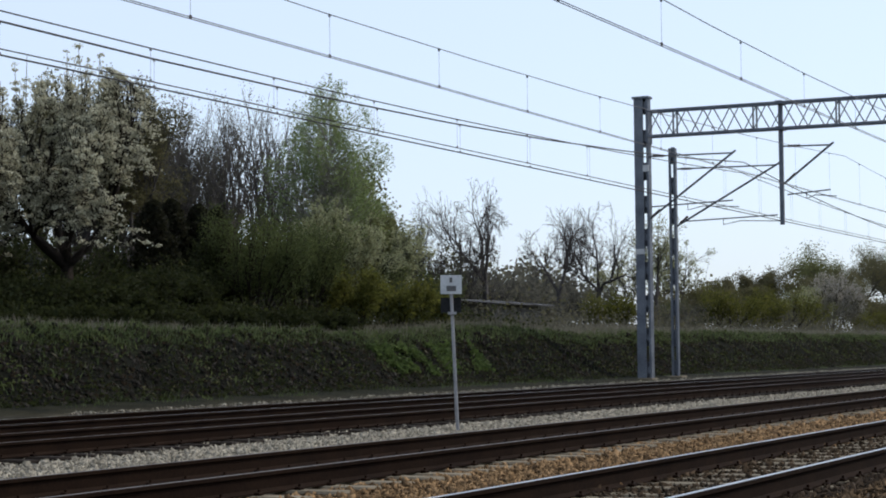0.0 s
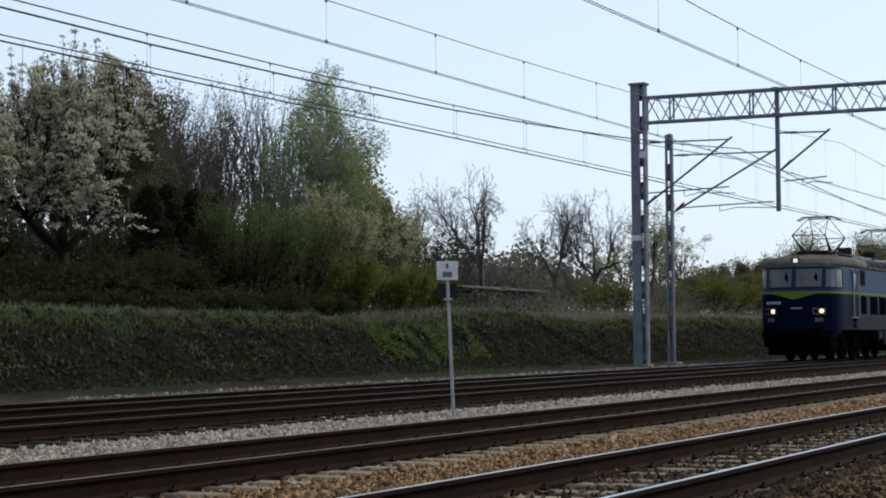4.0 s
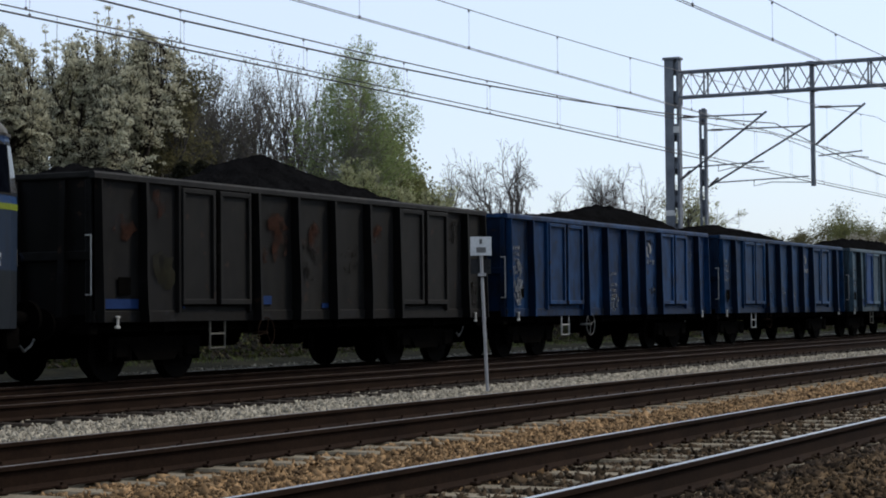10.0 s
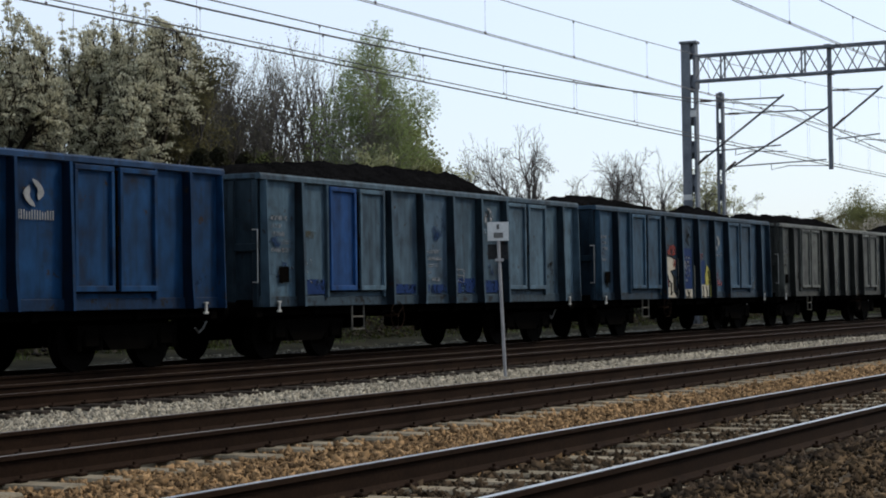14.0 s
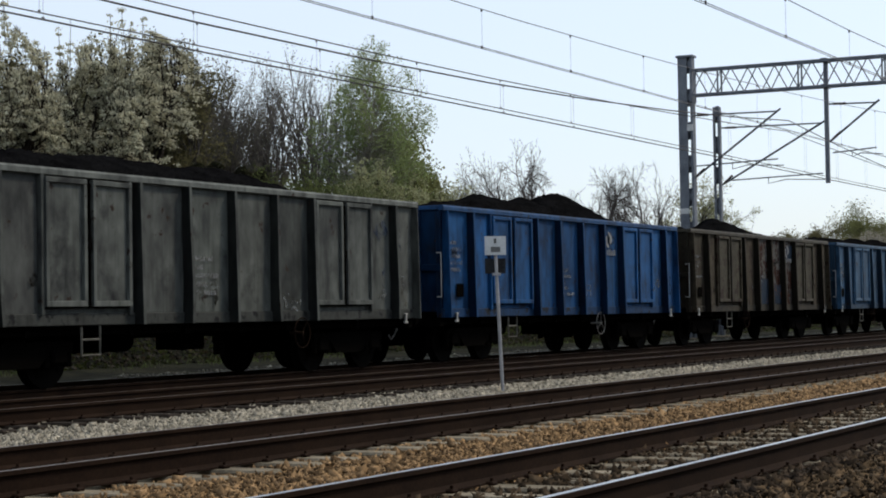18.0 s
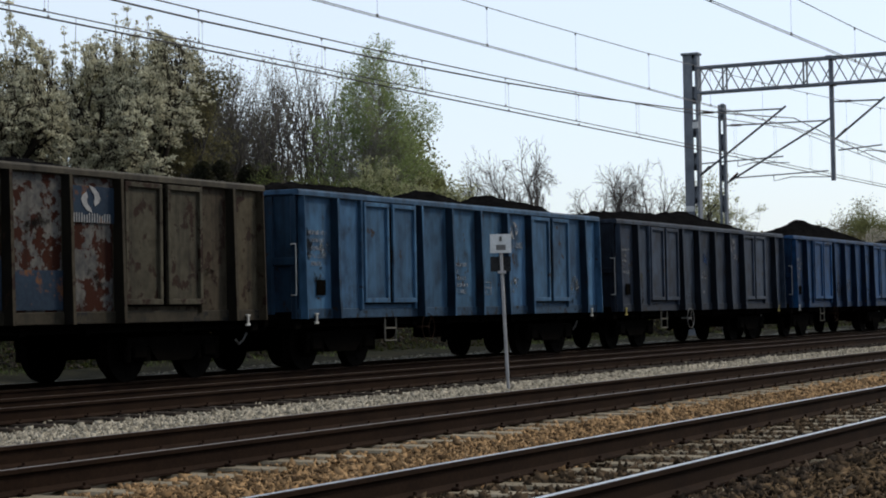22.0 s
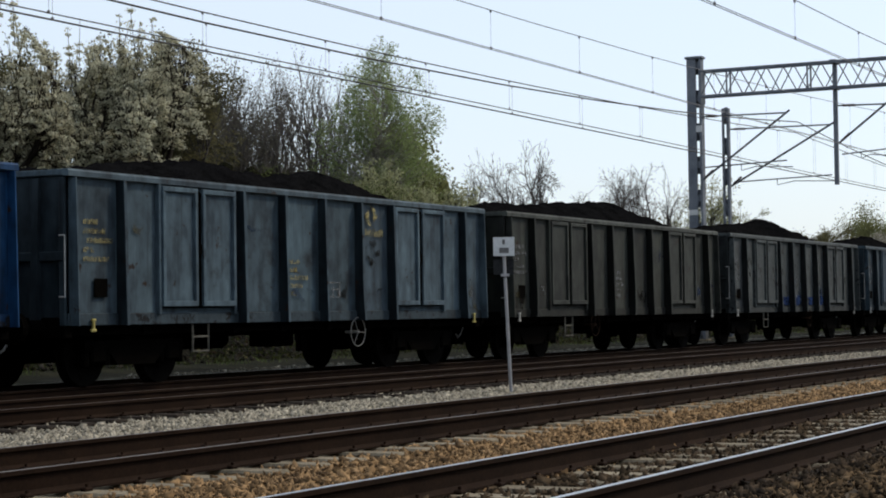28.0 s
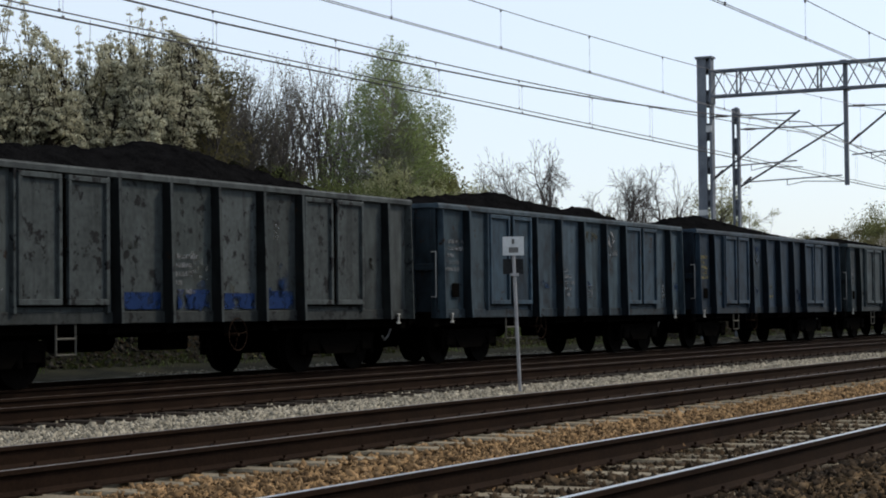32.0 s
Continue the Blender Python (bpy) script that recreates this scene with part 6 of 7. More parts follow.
mast = lattice_mast("gantry_mast", MX, MY, 9.4, "grey steel twin-channel gantry mast behind the tracks", GALV, 0.0)
part("painted_band", Build().box(-0.165, -0.13, -0.06, 0.245, 4.13, 4.31, 0.005), PALEBAND, mast, "pale painted band")
part("painted_band", Build().box(-0.165, -0.13, -0.25, -0.05, 6.9, 7.12, 0.005), PALEBAND, mast, "small pale plate")
part("cap", Build().box(-0.2, 0.2, -0.3, 0.3, 9.36, 9.44, 0.01), GALV, mast)
pole = lattice_mast("catenary_mast", 62.9, 21.3, 8.0, "slim grey lattice mast with two cantilever arms", GALV, 0.02, 0.09, 0.08, 0.08, 0.2)

# gantry beam across the tracks, with drop posts
gan = thing("gantry_beam", "grey lattice girder spanning the tracks on the mast", "gantry", (MX, 0, 0))
Y0, Y1, ZB, ZT = 0.9, 20.95, 8.08, 8.92
for z in (ZB, ZT):
    for dx in (-0.2, 0.2):
        part("chord", Build().box(dx - 0.038, dx + 0.038, Y0, Y1, z - 0.038, z + 0.038, 0.006), GALV, gan)
nb = 44
for i in range(nb):
    ya, yb = Y0 + (Y1 - Y0) * i / nb, Y0 + (Y1 - Y0) * (i + 1) / nb
    for dx in (-0.2, 0.2):
        up = (i % 2 == 0) == (dx < 0)
        part("lattice_bar", Build().tube((dx, ya, ZB if up else ZT), (dx, yb, ZT if up else ZB), 0.02, seg=5), GALV, gan)
    if i % 6 == 0:
        for dx in (-0.2, 0.2):
            part("post_bar", Build().box(dx - 0.025, dx + 0.025, ya - 0.025, ya + 0.025, ZB, ZT, 0.004), GALV, gan)
part("end_bracket", Build().box(-0.22, 0.22, Y1 - 0.02, Y1 + 0.06, ZB - 0.25, ZT + 0.05, 0.01), GALV, gan)
lattice_mast("gantry_mast", MX, 0.7, 9.4, "grey steel twin-channel gantry mast beside the near track", GALV, -0.6)


def cantilever(parent, x, y, zt, zm, reach, dirn, zl=None):
    """A hinged arm: tie, strut with insulators, registration arm. y runs towards the track."""
    t = (x, y + dirn * reach, zt + 0.02)
    part("tie_tube", Build().tube((x, y, zt), (x, y + dirn * (reach - 0.12), zt - 0.04), 0.026, seg=6), GALV_DARK, parent)
    part("strut_tube", Build().tube((x, y, zm), (x, y + dirn * (reach + 0.02), zt + 0.04), 0.035, seg=8), GALV_DARK, parent)
    for (a, b) in (((x, y + dirn * 0.15, zt), (x, y + dirn * 0.55, zt - 0.01)), ((x, y + dirn * 0.1, zm + 0.08), (x, y + dirn * 0.38, zm + 0.32))):
        d = Vector(b) - Vector(a)
        ins = Build().tube(a, b, 0.03, seg=6)
        for i in range(5):
            ins.disc(Vector(a) + d * (i + 0.5) / 5, d, 0.048, 0.03, 8)
        part("insulator", ins, INSUL, parent)
    if zl:
        part("registration_arm", Build().tube((x, y + dirn * 0.1, zl), (x, y + dirn * (reach - 0.1), zl + 0.10), 0.022, seg=6).pipe([(x, y + dirn * (reach * 0.45), zl + 0.03), (x, y + dirn * (reach * 0.45), zl - 0.16), (x, y + dirn * (reach * 0.62), zl - 0.05), (x, y + dirn * (reach + 0.1), zl - 0.12)], 0.016, 5), GALV_DARK, parent)


arm = thing("cantilever_arm", "dark steel cantilever arm carrying the wires", "cantilever", (0, 0, 0), group="cantilever arms")
cantilever(arm, MX, MY - 0.2, 7.42, 5.30, 3.0, -1, 5.72)
arm = thing("cantilever_arm", "dark steel cantilever arm on the slim mast", "cantilever", (0, 0, 0), group="cantilever arms")
cantilever(arm, 62.9, 21.15, 7.28, 5.28, 3.7, -1, 5.42)
for yd in (16.45, 10.6, 6.4):
    dp = thing("drop_post", "grey steel post hung from the gantry", "post", (MX, yd, 0), group="drop posts")
    part("post", Build().box(-0.065, 0.065, -0.065, 0.065, 4.95, 9.0, 0.01), GALV, dp)
    part("clamp", Build().box(-0.26, 0.26, -0.11, 0.11, 8.02, 8.14, 0.01).box(-0.26, 0.26, -0.11, 0.11, 8.86, 8.98, 0.01), GALV, dp)
    arm = thing("cantilever_arm", "dark steel cantilever arm on the drop post", "cantilever", (0, 0, 0), group="cantilever arms")
    cantilever(arm, MX, yd - 0.08, 7.5, 6.28, 1.62, -1, 5.92)
part("tie_wire", Build().tube((MX, 16.5, 5.5), (62.6, 21.1, 5.42), 0.012, seg=5), GALV_DARK, pole)


def catenary(label, y, zc, zm, sag, spans, material, ym=None, r=0.011, twin=0.0):
    """Contact wires, messenger and droppers over the spans (x of the supports)."""
    c = thing("overhead_wire", label, "overhead wire", (0, 0, 0), group="overhead wires")
    ym = y if ym is None else ym
    x0, x1 = spans[0], spans[-1]
    for dy in ((0.0,) if not twin else (-twin, twin)):
        part("contact_wire", Build().tube((x0, y + dy, zc), (x1, y + dy, zc), r, seg=5), material, c)
    pts = []
    for a, b in zip(spans, spans[1:]):
        for i in range(12):
            q = i / 12
            pts.append((a + (b - a) * q, ym, zm - sag * 4 * q * (1 - q)))
        nd = max(4, round((b - a) / 4))
        for i in range(nd):
            q = (i + 0.5) / nd
            x, z = a + (b - a) * q, zm - sag * 4 * q * (1 - q)
            if not -12 < x < 230:
                continue
            part("dropper", Build().tube((x, ym, z), (x, y, zc), 0.0028, seg=4).box(x - 0.02, x + 0.02, ym - 0.012, ym + 0.012, z - 0.04, z + 0.01).box(x - 0.02, x + 0.02, y - 0.012, y + 0.012, zc - 0.01, zc + 0.04), WIRE_PALE, c)
    pts.append((spans[-1], ym, zm))
    part("messenger_wire", Build().pipe(pts, r * 1.15, 5), material, c)
    return c


SP = [-220, -148, -78, -8, 60, 128, 198, 268, 338, 408]
catenary("dark twin contact wire over the train's track", T4 + 0.05, 5.42, 7.1, 1.2, SP, WIRE, r=0.015)
catenary("second dark contact wire of an overlap", T4 + 0.12, 5.53, 6.75, 0.66, SP, WIRE, ym=T4 + 0.12, r=0.011)
catenary("pale overhead wires over a running line", T3 + 0.05, 5.68, 7.12, 0.76, SP, WIRE_PALE, twin=0.04, r=0.0075)
catenary("pale overhead wires over a running line", T2 + 0.05, 5.42, 7.2, 1.16, [x + 8 for x in SP], WIRE_PALE, twin=0.03, r=0.0075)
catenary("pale overhead wires over the near running line", T1 + 0.05, 5.42, 7.2, 1.14, SP, WIRE_PALE, twin=0.018, r=0.0065)

# hanging jumper cable near the masts
part("jumper_cable", Build().pipe([(61.0, 18.4, 7.3), (60.8, 18.3, 7.5), (60.6, 18.1, 7.45), (60.5, 18.0, 6.9), (60.6, 18.2, 6.2), (60.9, 18.4, 5.6)], 0.012, 5), WIRE_PALE, pole)

# ---------------------------------------------------------------- kilometre sign
sg = thing("distance_sign", "white enamel distance plate on a leaning grey pipe", "sign", (24.92, 11.8, -0.24))
lean = -0.036


def on_pole(z):
    return Vector((-0.10 * z / 2.3, 0.02 * z, z))


part("post", Build().tube(on_pole(-0.3), on_pole(2.1), 0.025, 0.025, 10), PIPE, sg)
t0 = Vector((math.cos(radians(-60)), math.sin(radians(-60)), 0))   # along the plate
n0 = Vector((-t0.y, t0.x, 0)) * -1


def plate(b, a0, a1, z0, z1, d0, d1, shift=Vector((0, 0, 0))):
    c = on_pole((z0 + z1) / 2) + shift
    q = []
    for d in (d0, d1):
        for a, z in ((a0, z0), (a1, z0), (a1, z1), (a0, z1)):
            p = c + t0 * a + n0 * d
            q.append((p.x, p.y, z))
    return b.hexa(q)


part("plate", plate(Build(), -0.155, 0.155, 2.05, 2.325, 0.03, 0.045), SIGNWHITE, sg, "white enamel plate")
part("figures", plate(plate(Build(), -0.02, 0.02, 2.22, 2.29, 0.046, 0.05), -0.07, 0.07, 2.09, 2.17, 0.046, 0.05), SIGNINK, sg)
part("back_plate", plate(Build(), -0.16, 0.14, 1.78, 2.0, -0.05, -0.035, Vector((0.0, 0, 0))), SIGNBACK, sg, "dark second plate seen from behind")
part("clamp", plate(Build(), -0.06, 0.06, 1.75, 1.79, -0.05, 0.045), PIPE, sg)


# ---------------------------------------------------------------- plants
def limbs_mesh(name, segs, material, sides=3):
    """Tapered limbs from rows of (x0, y0, z0, x1, y1, z1, r0, r1)."""
    s = np.array(segs, float)
    p0, p1, r0, r1 = s[:, 0:3], s[:, 3:6], s[:, 6], s[:, 7]
    d = p1 - p0
    d /= np.linalg.norm(d, axis=1)[:, None] + 1e-9
    ref = np.where(np.abs(d[:, 2:3]) > 0.9, np.array([[1.0, 0, 0]]), np.array([[0, 0, 1.0]]))
    a = np.cross(d, ref)
    a /= np.linalg.norm(a, axis=1)[:, None]
    b = np.cross(d, a)
    v = np.empty((len(s), 2 * sides, 3))
    for i in range(sides):
        t = 2 * math.pi * i / sides
        o = a * math.cos(t) + b * math.sin(t)
        v[:, i], v[:, sides + i] = p0 + o * r0[:, None], p1 + o * r1[:, None]
    f = np.array([(i, (i + 1) % sides, sides + (i + 1) % sides, sides + i) for i in range(sides)])
    f = f[None] + (np.arange(len(s)) * 2 * sides)[:, None, None]
    return np_mesh(name, v.reshape(-1, 3), f.reshape(-1, 4), material)


def clumps_mesh(name, pts, size, material, rs, cup=0.35, long=1.0):
    """Small bent leaves or petals, two facets each, at every point."""
    n = len(pts)
    u = rs.normal(size=(n, 3))
    u /= np.linalg.norm(u, axis=1)[:, None]
    w = np.cross(u, rs.normal(size=(n, 3)))
    w /= np.linalg.norm(w, axis=1)[:, None] + 1e-9
    nn = np.cross(u, w)
    s = size * (0.55 + 0.9 * rs.rand(n, 1))
    v = np.empty((n, 4, 3))
    v[:, 0], v[:, 1] = pts - u * s * long, pts + u * s * long
    v[:, 2] = pts + w * s * 0.85 + nn * s * cup
    v[:, 3] = pts - w * s * 0.85 + nn * s * cup
    f = np.array([(0, 1, 2), (1, 0, 3)])[None] + (np.arange(n) * 4)[:, None, None]
    return np_mesh(name, v.reshape(-1, 3), f.reshape(-1, 3), material)


def grow(rs, p, d, length, r, level, top, segs, tips, kids, spread, lift, wig, ratio):
    """One limb and, from it, its twigs."""
    n = 4 if level < 2 else 3
    q, dirn, rr = np.array(p, float), np.array(d, float), r
    for i in range(n):
        dirn = dirn + rs.normal(size=3) * wig + np.array([0, 0, lift])
        dirn /= np.linalg.norm(dirn)
        nxt = q + dirn * length / n
        r2 = max(0.004, rr * (0.86 if level < top else 0.7))
        segs.append((*q, *nxt, rr, r2))
        if level >= top - 1:
            tips.append((nxt[0], nxt[1], nxt[2]))
            tips.append(tuple((q + nxt) / 2))
        q, rr = nxt, r2
        if level < top and i >= (1 if level == 0 else 0):
            for _ in range(kids[min(level, len(kids) - 1)]):
                side = rs.normal(size=3)
                side -= dirn * side.dot(dirn)
                side /= np.linalg.norm(side) + 1e-9
                a = spread * rs.uniform(0.7, 1.3)
                dd = dirn * math.cos(a) + side * math.sin(a)
                grow(rs, q, dd, length * ratio * rs.uniform(0.7, 1.15), rr * 0.6, level + 1, top, segs, tips, kids, spread, lift, wig, ratio)


# kind: (name, label, stems, first limb length, levels, kids, spread, lift, wiggle, ratio, bark, leaf material, leaves, leaf size, fill, droop)
PLANTS = {
    "cherry": ("blossoming_cherry_tree", "spreading cherry tree in full white blossom on the bank", 6, 0.62, 4, (2, 2, 2, 1), 0.66, 0.02, 0.13, 0.56, BARK, BLOSSOM, 66000, 0.027, 0.05, 0.0),
    "olive": ("budding_tree", "round-headed tree with olive spring buds", 4, 0.60, 3, (2, 2, 2), 0.62, 0.05, 0.10, 0.60, BARK_GREY, BUD_OLIVE, 17000, 0.042, 0.14, 0.0),
    "slim": ("slim_tree", "slim bare tree with brownish buds", 5, 0.8, 3, (2, 2, 2), 0.50, 0.05, 0.10, 0.46, BARK_SLIM, BUD_BROWN, 4300, 0.030, 0.13, 0.0),
    "birch": ("birch_tree", "tall birch with drooping twigs and young leaves", 4, 0.8, 3, (3, 2, 2), 0.80, -0.01, 0.08, 0.44, BARK_BIRCH, LEAF_BIRCH, 27000, 0.032, 0.085, 0.0),
    "bare": ("bare_tree", "small bare tree with forked dark limbs", 1, 0.60, 4, (2, 2, 1, 1), 0.72, 0.015, 0.20, 0.62, BARK_GREY, BUD_DARK, 900, 0.026, 0.04, 0.0),
    "pale": ("leafing_tree", "thin tree with pale young leaves", 3, 0.7, 3, (2, 2, 2), 0.6, 0.03, 0.11, 0.55, BARK_GREY, BLOSSOM_DIM, 2500, 0.046, 0.13, 0.0),
    "paleblossom": ("blossoming_shrub", "shrub with dull white blossom", 6, 0.65, 2, (3, 3), 0.6, 0.03, 0.1, 0.55, BARK, BLOSSOM_GREY, 5200, 0.055, 0.14, 0.0),
    "paleshrub": ("blossoming_shrub", "tall shrub with greenish-white blossom", 7, 0.7, 2, (3, 3), 0.6, 0.03, 0.1, 0.5, BARK, BLOSSOM_DIM, 11000, 0.034, 0.10, 0.0),
    "willow": ("green_shrub", "dense dull green shrub on the bank", 16, 0.8, 2, (3, 3), 0.30, 0.06, 0.07, 0.5, BARK, LEAF_WILLOW, 17000, 0.026, 0.16, 0.0),
    "deep": ("green_shrub", "green shrub with leaves darkened for the shade of the trees", 12, 0.75, 2, (3, 3), 0.42, 0.04, 0.09, 0.5, BARK, LEAF_DEEP, 7500, 0.038, 0.17, 0.0),
    "yellow": ("yellow_green_shrub", "low shrub with fresh yellow-green leaves", 10, 0.75, 2, (3, 3), 0.5, 0.03, 0.1, 0.5, BARK, LEAF_YELLOW, 5500, 0.042, 0.16, 0.0),
    "brush": ("brushwood", "tangle of leafless brown brushwood", 14, 0.8, 2, (3, 3), 0.5, 0.03, 0.13, 0.5, BARK_GREY, BUD_BROWN, 2600, 0.036, 0.2, 0.0),
    "greenround": ("leafy_tree", "distant round tree coming into leaf", 4, 0.6, 3, (2, 2, 2), 0.7, 0.03, 0.1, 0.6, BARK_GREY, LEAF_OLIVE, 15000, 0.06, 0.34, 0.0),
    "conifer": ("conifer", "dark columnar conifer behind the shrubs", 1, 0.95, 2, (5, 3), 1.1, 0.0, 0.05, 0.22, BARK, LEAF_DARK, 6000, 0.05, 0.10, 0.05),
}


def plant(kind, x, y, h, w, seed):
    name, label, stems, first, levels, kids, spread, lift, wig, ratio, bark, leafm, leaves, size, fill, droop = PLANTS[kind]
    rs = np.random.RandomState(seed)
    segs, tips = [], []
    trunk = kind in ("cherry", "olive", "bare", "greenround", "pale")
    base = np.array([0.0, 0.0, -0.2])
    r0 = 0.02 + 0.014 * h
    start = base
    if trunk:
        hh = h * (0.26 if kind == "cherry" else 0.38 if kind == "bare" else 0.24)
        mid = np.array([rs.uniform(-0.1, 0.1), rs.uniform(-0.1, 0.1), hh])
        segs.append((*base, *(mid * 0.5), r0 * 1.5, r0 * 1.2))
        segs.append((*(mid * 0.5), *mid, r0 * 1.2, r0))
        start = mid
    if kind == "bare":
        stems = 3
    for i in range(stems):
        a = 2 * math.pi * (i + rs.uniform(-0.3, 0.3)) / stems
        out = {"cherry": 1.05, "olive": 0.6, "slim": 0.12, "birch": 0.16, "bare": 0.75, "pale": 0.35, "greenround": 0.6, "conifer": 0.02}.get(kind, 0.55) * rs.uniform(0.6, 1.25)
        d = np.array([math.cos(a) * out, math.sin(a) * out, 1.0])
        if kind == "cherry" and i < 2:
            d = np.array([0.25 * (1 if i else -1), 0.1, 1.0])
        p = start + np.array([math.cos(a), math.sin(a), 0]) * (0.0 if trunk else rs.uniform(0.05, 0.35) * w)
        grow(rs, p, d / np.linalg.norm(d), h * first * rs.uniform(0.75, 1.0), r0 * (0.75 if trunk else 0.6), 0, levels, segs, tips, kids, spread, lift, wig, ratio)
    segs, tips = np.array(segs), np.array(tips)
    # bring the crown to its height and width
    if kind in ("bare", "cherry"):
        segs[:, 6:8] = np.maximum(segs[:, 6:8] * (1.25 if kind == "bare" else 1.6), 0.0065)
    if kind == "slim":
        segs[:, 6:8] = segs[:, 6:8] * 1.2
    k = h / np.percentile(tips[:, 2], 99.5)
    c = w / np.percentile(np.hypot(tips[:, 0], tips[:, 1]), 88)
    if kind == "bare":
        c = 0.82 * c + 0.18 * k       # keeps its natural spread
    sc = np.array([c, c, k])
    segs[:, 0:3] *= sc
    segs[:, 3:6] *= sc
    tips = tips * sc
    if kind == "cherry":
        # low limbs reach out, the top draws in
        for arr, cols in ((segs, (0, 3)), (tips, (0,))):
            for o in cols:
                f = np.clip(1.42 - 0.75 * arr[:, o + 2] / h, 0.6, 1.4)
                arr[:, o] *= f
                arr[:, o + 1] *= f
                # the crown closes to a dome
                mid = 0.52 * h
                q = np.sqrt((arr[:, o] ** 2 + arr[:, o + 1] ** 2) / (1.12 * w) ** 2 + ((arr[:, o + 2] - mid) / (0.49 * h)) ** 2)
                q = np.where(arr[:, o + 2] < 0.3 * h, 1.0, np.maximum(1.0, q) ** 0.8)
                arr[:, o], arr[:, o + 1], arr[:, o + 2] = arr[:, o] / q, arr[:, o + 1] / q, mid + (arr[:, o + 2] - mid) / q
        # long young shoots stand up from the top
        for i in range(26):
            a, b = rs.rand() * 6.283, w * 0.75 * rs.rand() ** 0.5
            p = np.array([b * math.cos(a), b * math.sin(a), h * (0.90 - 0.22 * (b / w) ** 2)])
            d = np.array([rs.normal() * 0.2, rs.normal() * 0.2, 1.0]) * rs.uniform(0.5, 1.25)
            segs = np.vstack([segs, [*p, *(p + d), 0.012, 0.006]])
            tips = np.vstack([tips] + [[p + d * u] for u in (0.2, 0.35, 0.5, 0.65, 0.8, 0.95)] * 9)
    if kind == "birch":
        # a cone that widens downwards
        for arr, cols in ((segs, (0, 3)), (tips, (0,))):
            for o in cols:
                q = np.clip(arr[:, o + 2] / h, 0, 1)
                f = np.clip(1.75 * (1 - q) ** 0.6 + 0.2, 0.1, 1.3)
                arr[:, o] *= f
                arr[:, o + 1] *= f
    if kind == "conifer":
        q = np.clip(tips[:, 2] / h, 0, 1)
        f = (1.15 - q) / 0.8
        tips[:, 0] *= np.minimum(f, 1.0)
        tips[:, 1] *= np.minimum(f, 1.0)
    lo = h * (0.28 if kind == "cherry" else 0.12 if kind in ("birch", "olive") else 0.02)
    good = tips[tips[:, 2] > lo]
    good = good[good[:, 2] < h * (1.2 if kind == "cherry" else 1.04)]
    segs = segs[segs[:, 5] < h * (1.25 if kind == "cherry" else 1.04)]
    if kind not in ("cherry", "bare"):
        # the finest twigs stand thinner
        fine = segs[:, 7] <= np.percentile(segs[:, 7], 70)
        segs = segs[~fine | (rs.rand(len(segs)) < (0.22 if kind in ("deep", "willow", "yellow") else 0.5 if kind == "slim" else 0.6))]
    if kind in ("cherry", "paleshrub", "paleblossom"):
        # flowers sit in tight bunches along the twigs
        good = good[rs.randint(0, len(good), leaves // (14 if kind == "cherry" else 15))]
    elif kind in ("olive", "willow", "deep", "yellow", "birch", "greenround", "pale"):
        good = good[rs.randint(0, len(good), max(60, leaves // 11))]
    pick = good[rs.randint(0, len(good), leaves)]
    pts = pick + rs.normal(size=(leaves, 3)) * fill * (0.5 + (0.25 if kind != "cherry" else 0.1) * w) * (np.array([1.35, 1.35, 0.7]) if kind == "cherry" else 1.0)
    if kind == "birch":
        # twigs hang from the limbs in veils, with gaps between them
        m = leaves // 11
        q = 0.14 + 0.86 * rs.rand(m) ** 0.9
        a = rs.rand(m) * 6.283
        wide = np.minimum(1.0, 1.05 * ((1 - q) / 0.36) ** 0.6 + 0.04) * np.minimum(1.0, 0.75 + 0.5 * q)
        full = (rs.rand(m) < wide ** 1.6 * np.clip((q - 0.05) / 0.4, 0, 1)) & np.array([noise.noise(Vector((1.3 * math.cos(u), 1.3 * math.sin(u), 7.0 * t + seed))) > -0.22 for u, t in zip(a, q)])
        q, a, wide = q[full], a[full], wide[full]
        m = len(q)
        reach = w * wide * (0.86 + 0.3 * np.sin(a * 3 + q * 14)) * (0.1 + 0.9 * rs.rand(m) ** 0.5)
        hub = np.stack([reach * np.cos(a), reach * np.sin(a), h * q], -1)
        stem = np.stack([hub[:, 0] * 0.15, hub[:, 1] * 0.15, hub[:, 2] - 0.25 - 0.5 * reach], -1)
        segs = segs[np.hypot(segs[:, 3], segs[:, 4]) < 0.42 * w * (1.15 - segs[:, 5] / h)]
        segs = np.concatenate([segs, np.concatenate([stem, hub, np.full((m, 1), 0.009), np.full((m, 1), 0.004)], 1)])
        pick = hub[rs.randint(0, m, leaves)]
        fall = rs.rand(leaves)
        pts = pick + np.stack([rs.normal(size=leaves) * 0.085, rs.normal(size=leaves) * 0.085, 0.08 - 0.6 * fall], -1)
        pts[:, :2] *= (1 + 0.05 * fall)[:, None]
    if kind == "conifer":
        q = rs.rand(leaves)
        a = rs.rand(leaves) * 6.283
        lobes = 1 + 0.18 * np.sin(a * 3 + q * 9) + 0.12 * np.sin(q * 40)
        rad = w * (1 - q ** 2.2) ** 0.5 * lobes * rs.rand(leaves) ** 0.3 * (1 + 0.07 * rs.normal(size=leaves))
        pts = np.stack([rad * np.cos(a), rad * np.sin(a), h * (0.04 + 0.96 * q)], -1)
    if droop:
        pts[:, 2] -= np.abs(rs.normal(size=leaves)) * droop
    pts = pts[pts[:, 2] > 0.05]
    ob = thing(name, label, "tree" if "tree" in name or name == "conifer" else "shrub", (x, y, ground_z(x, y)))
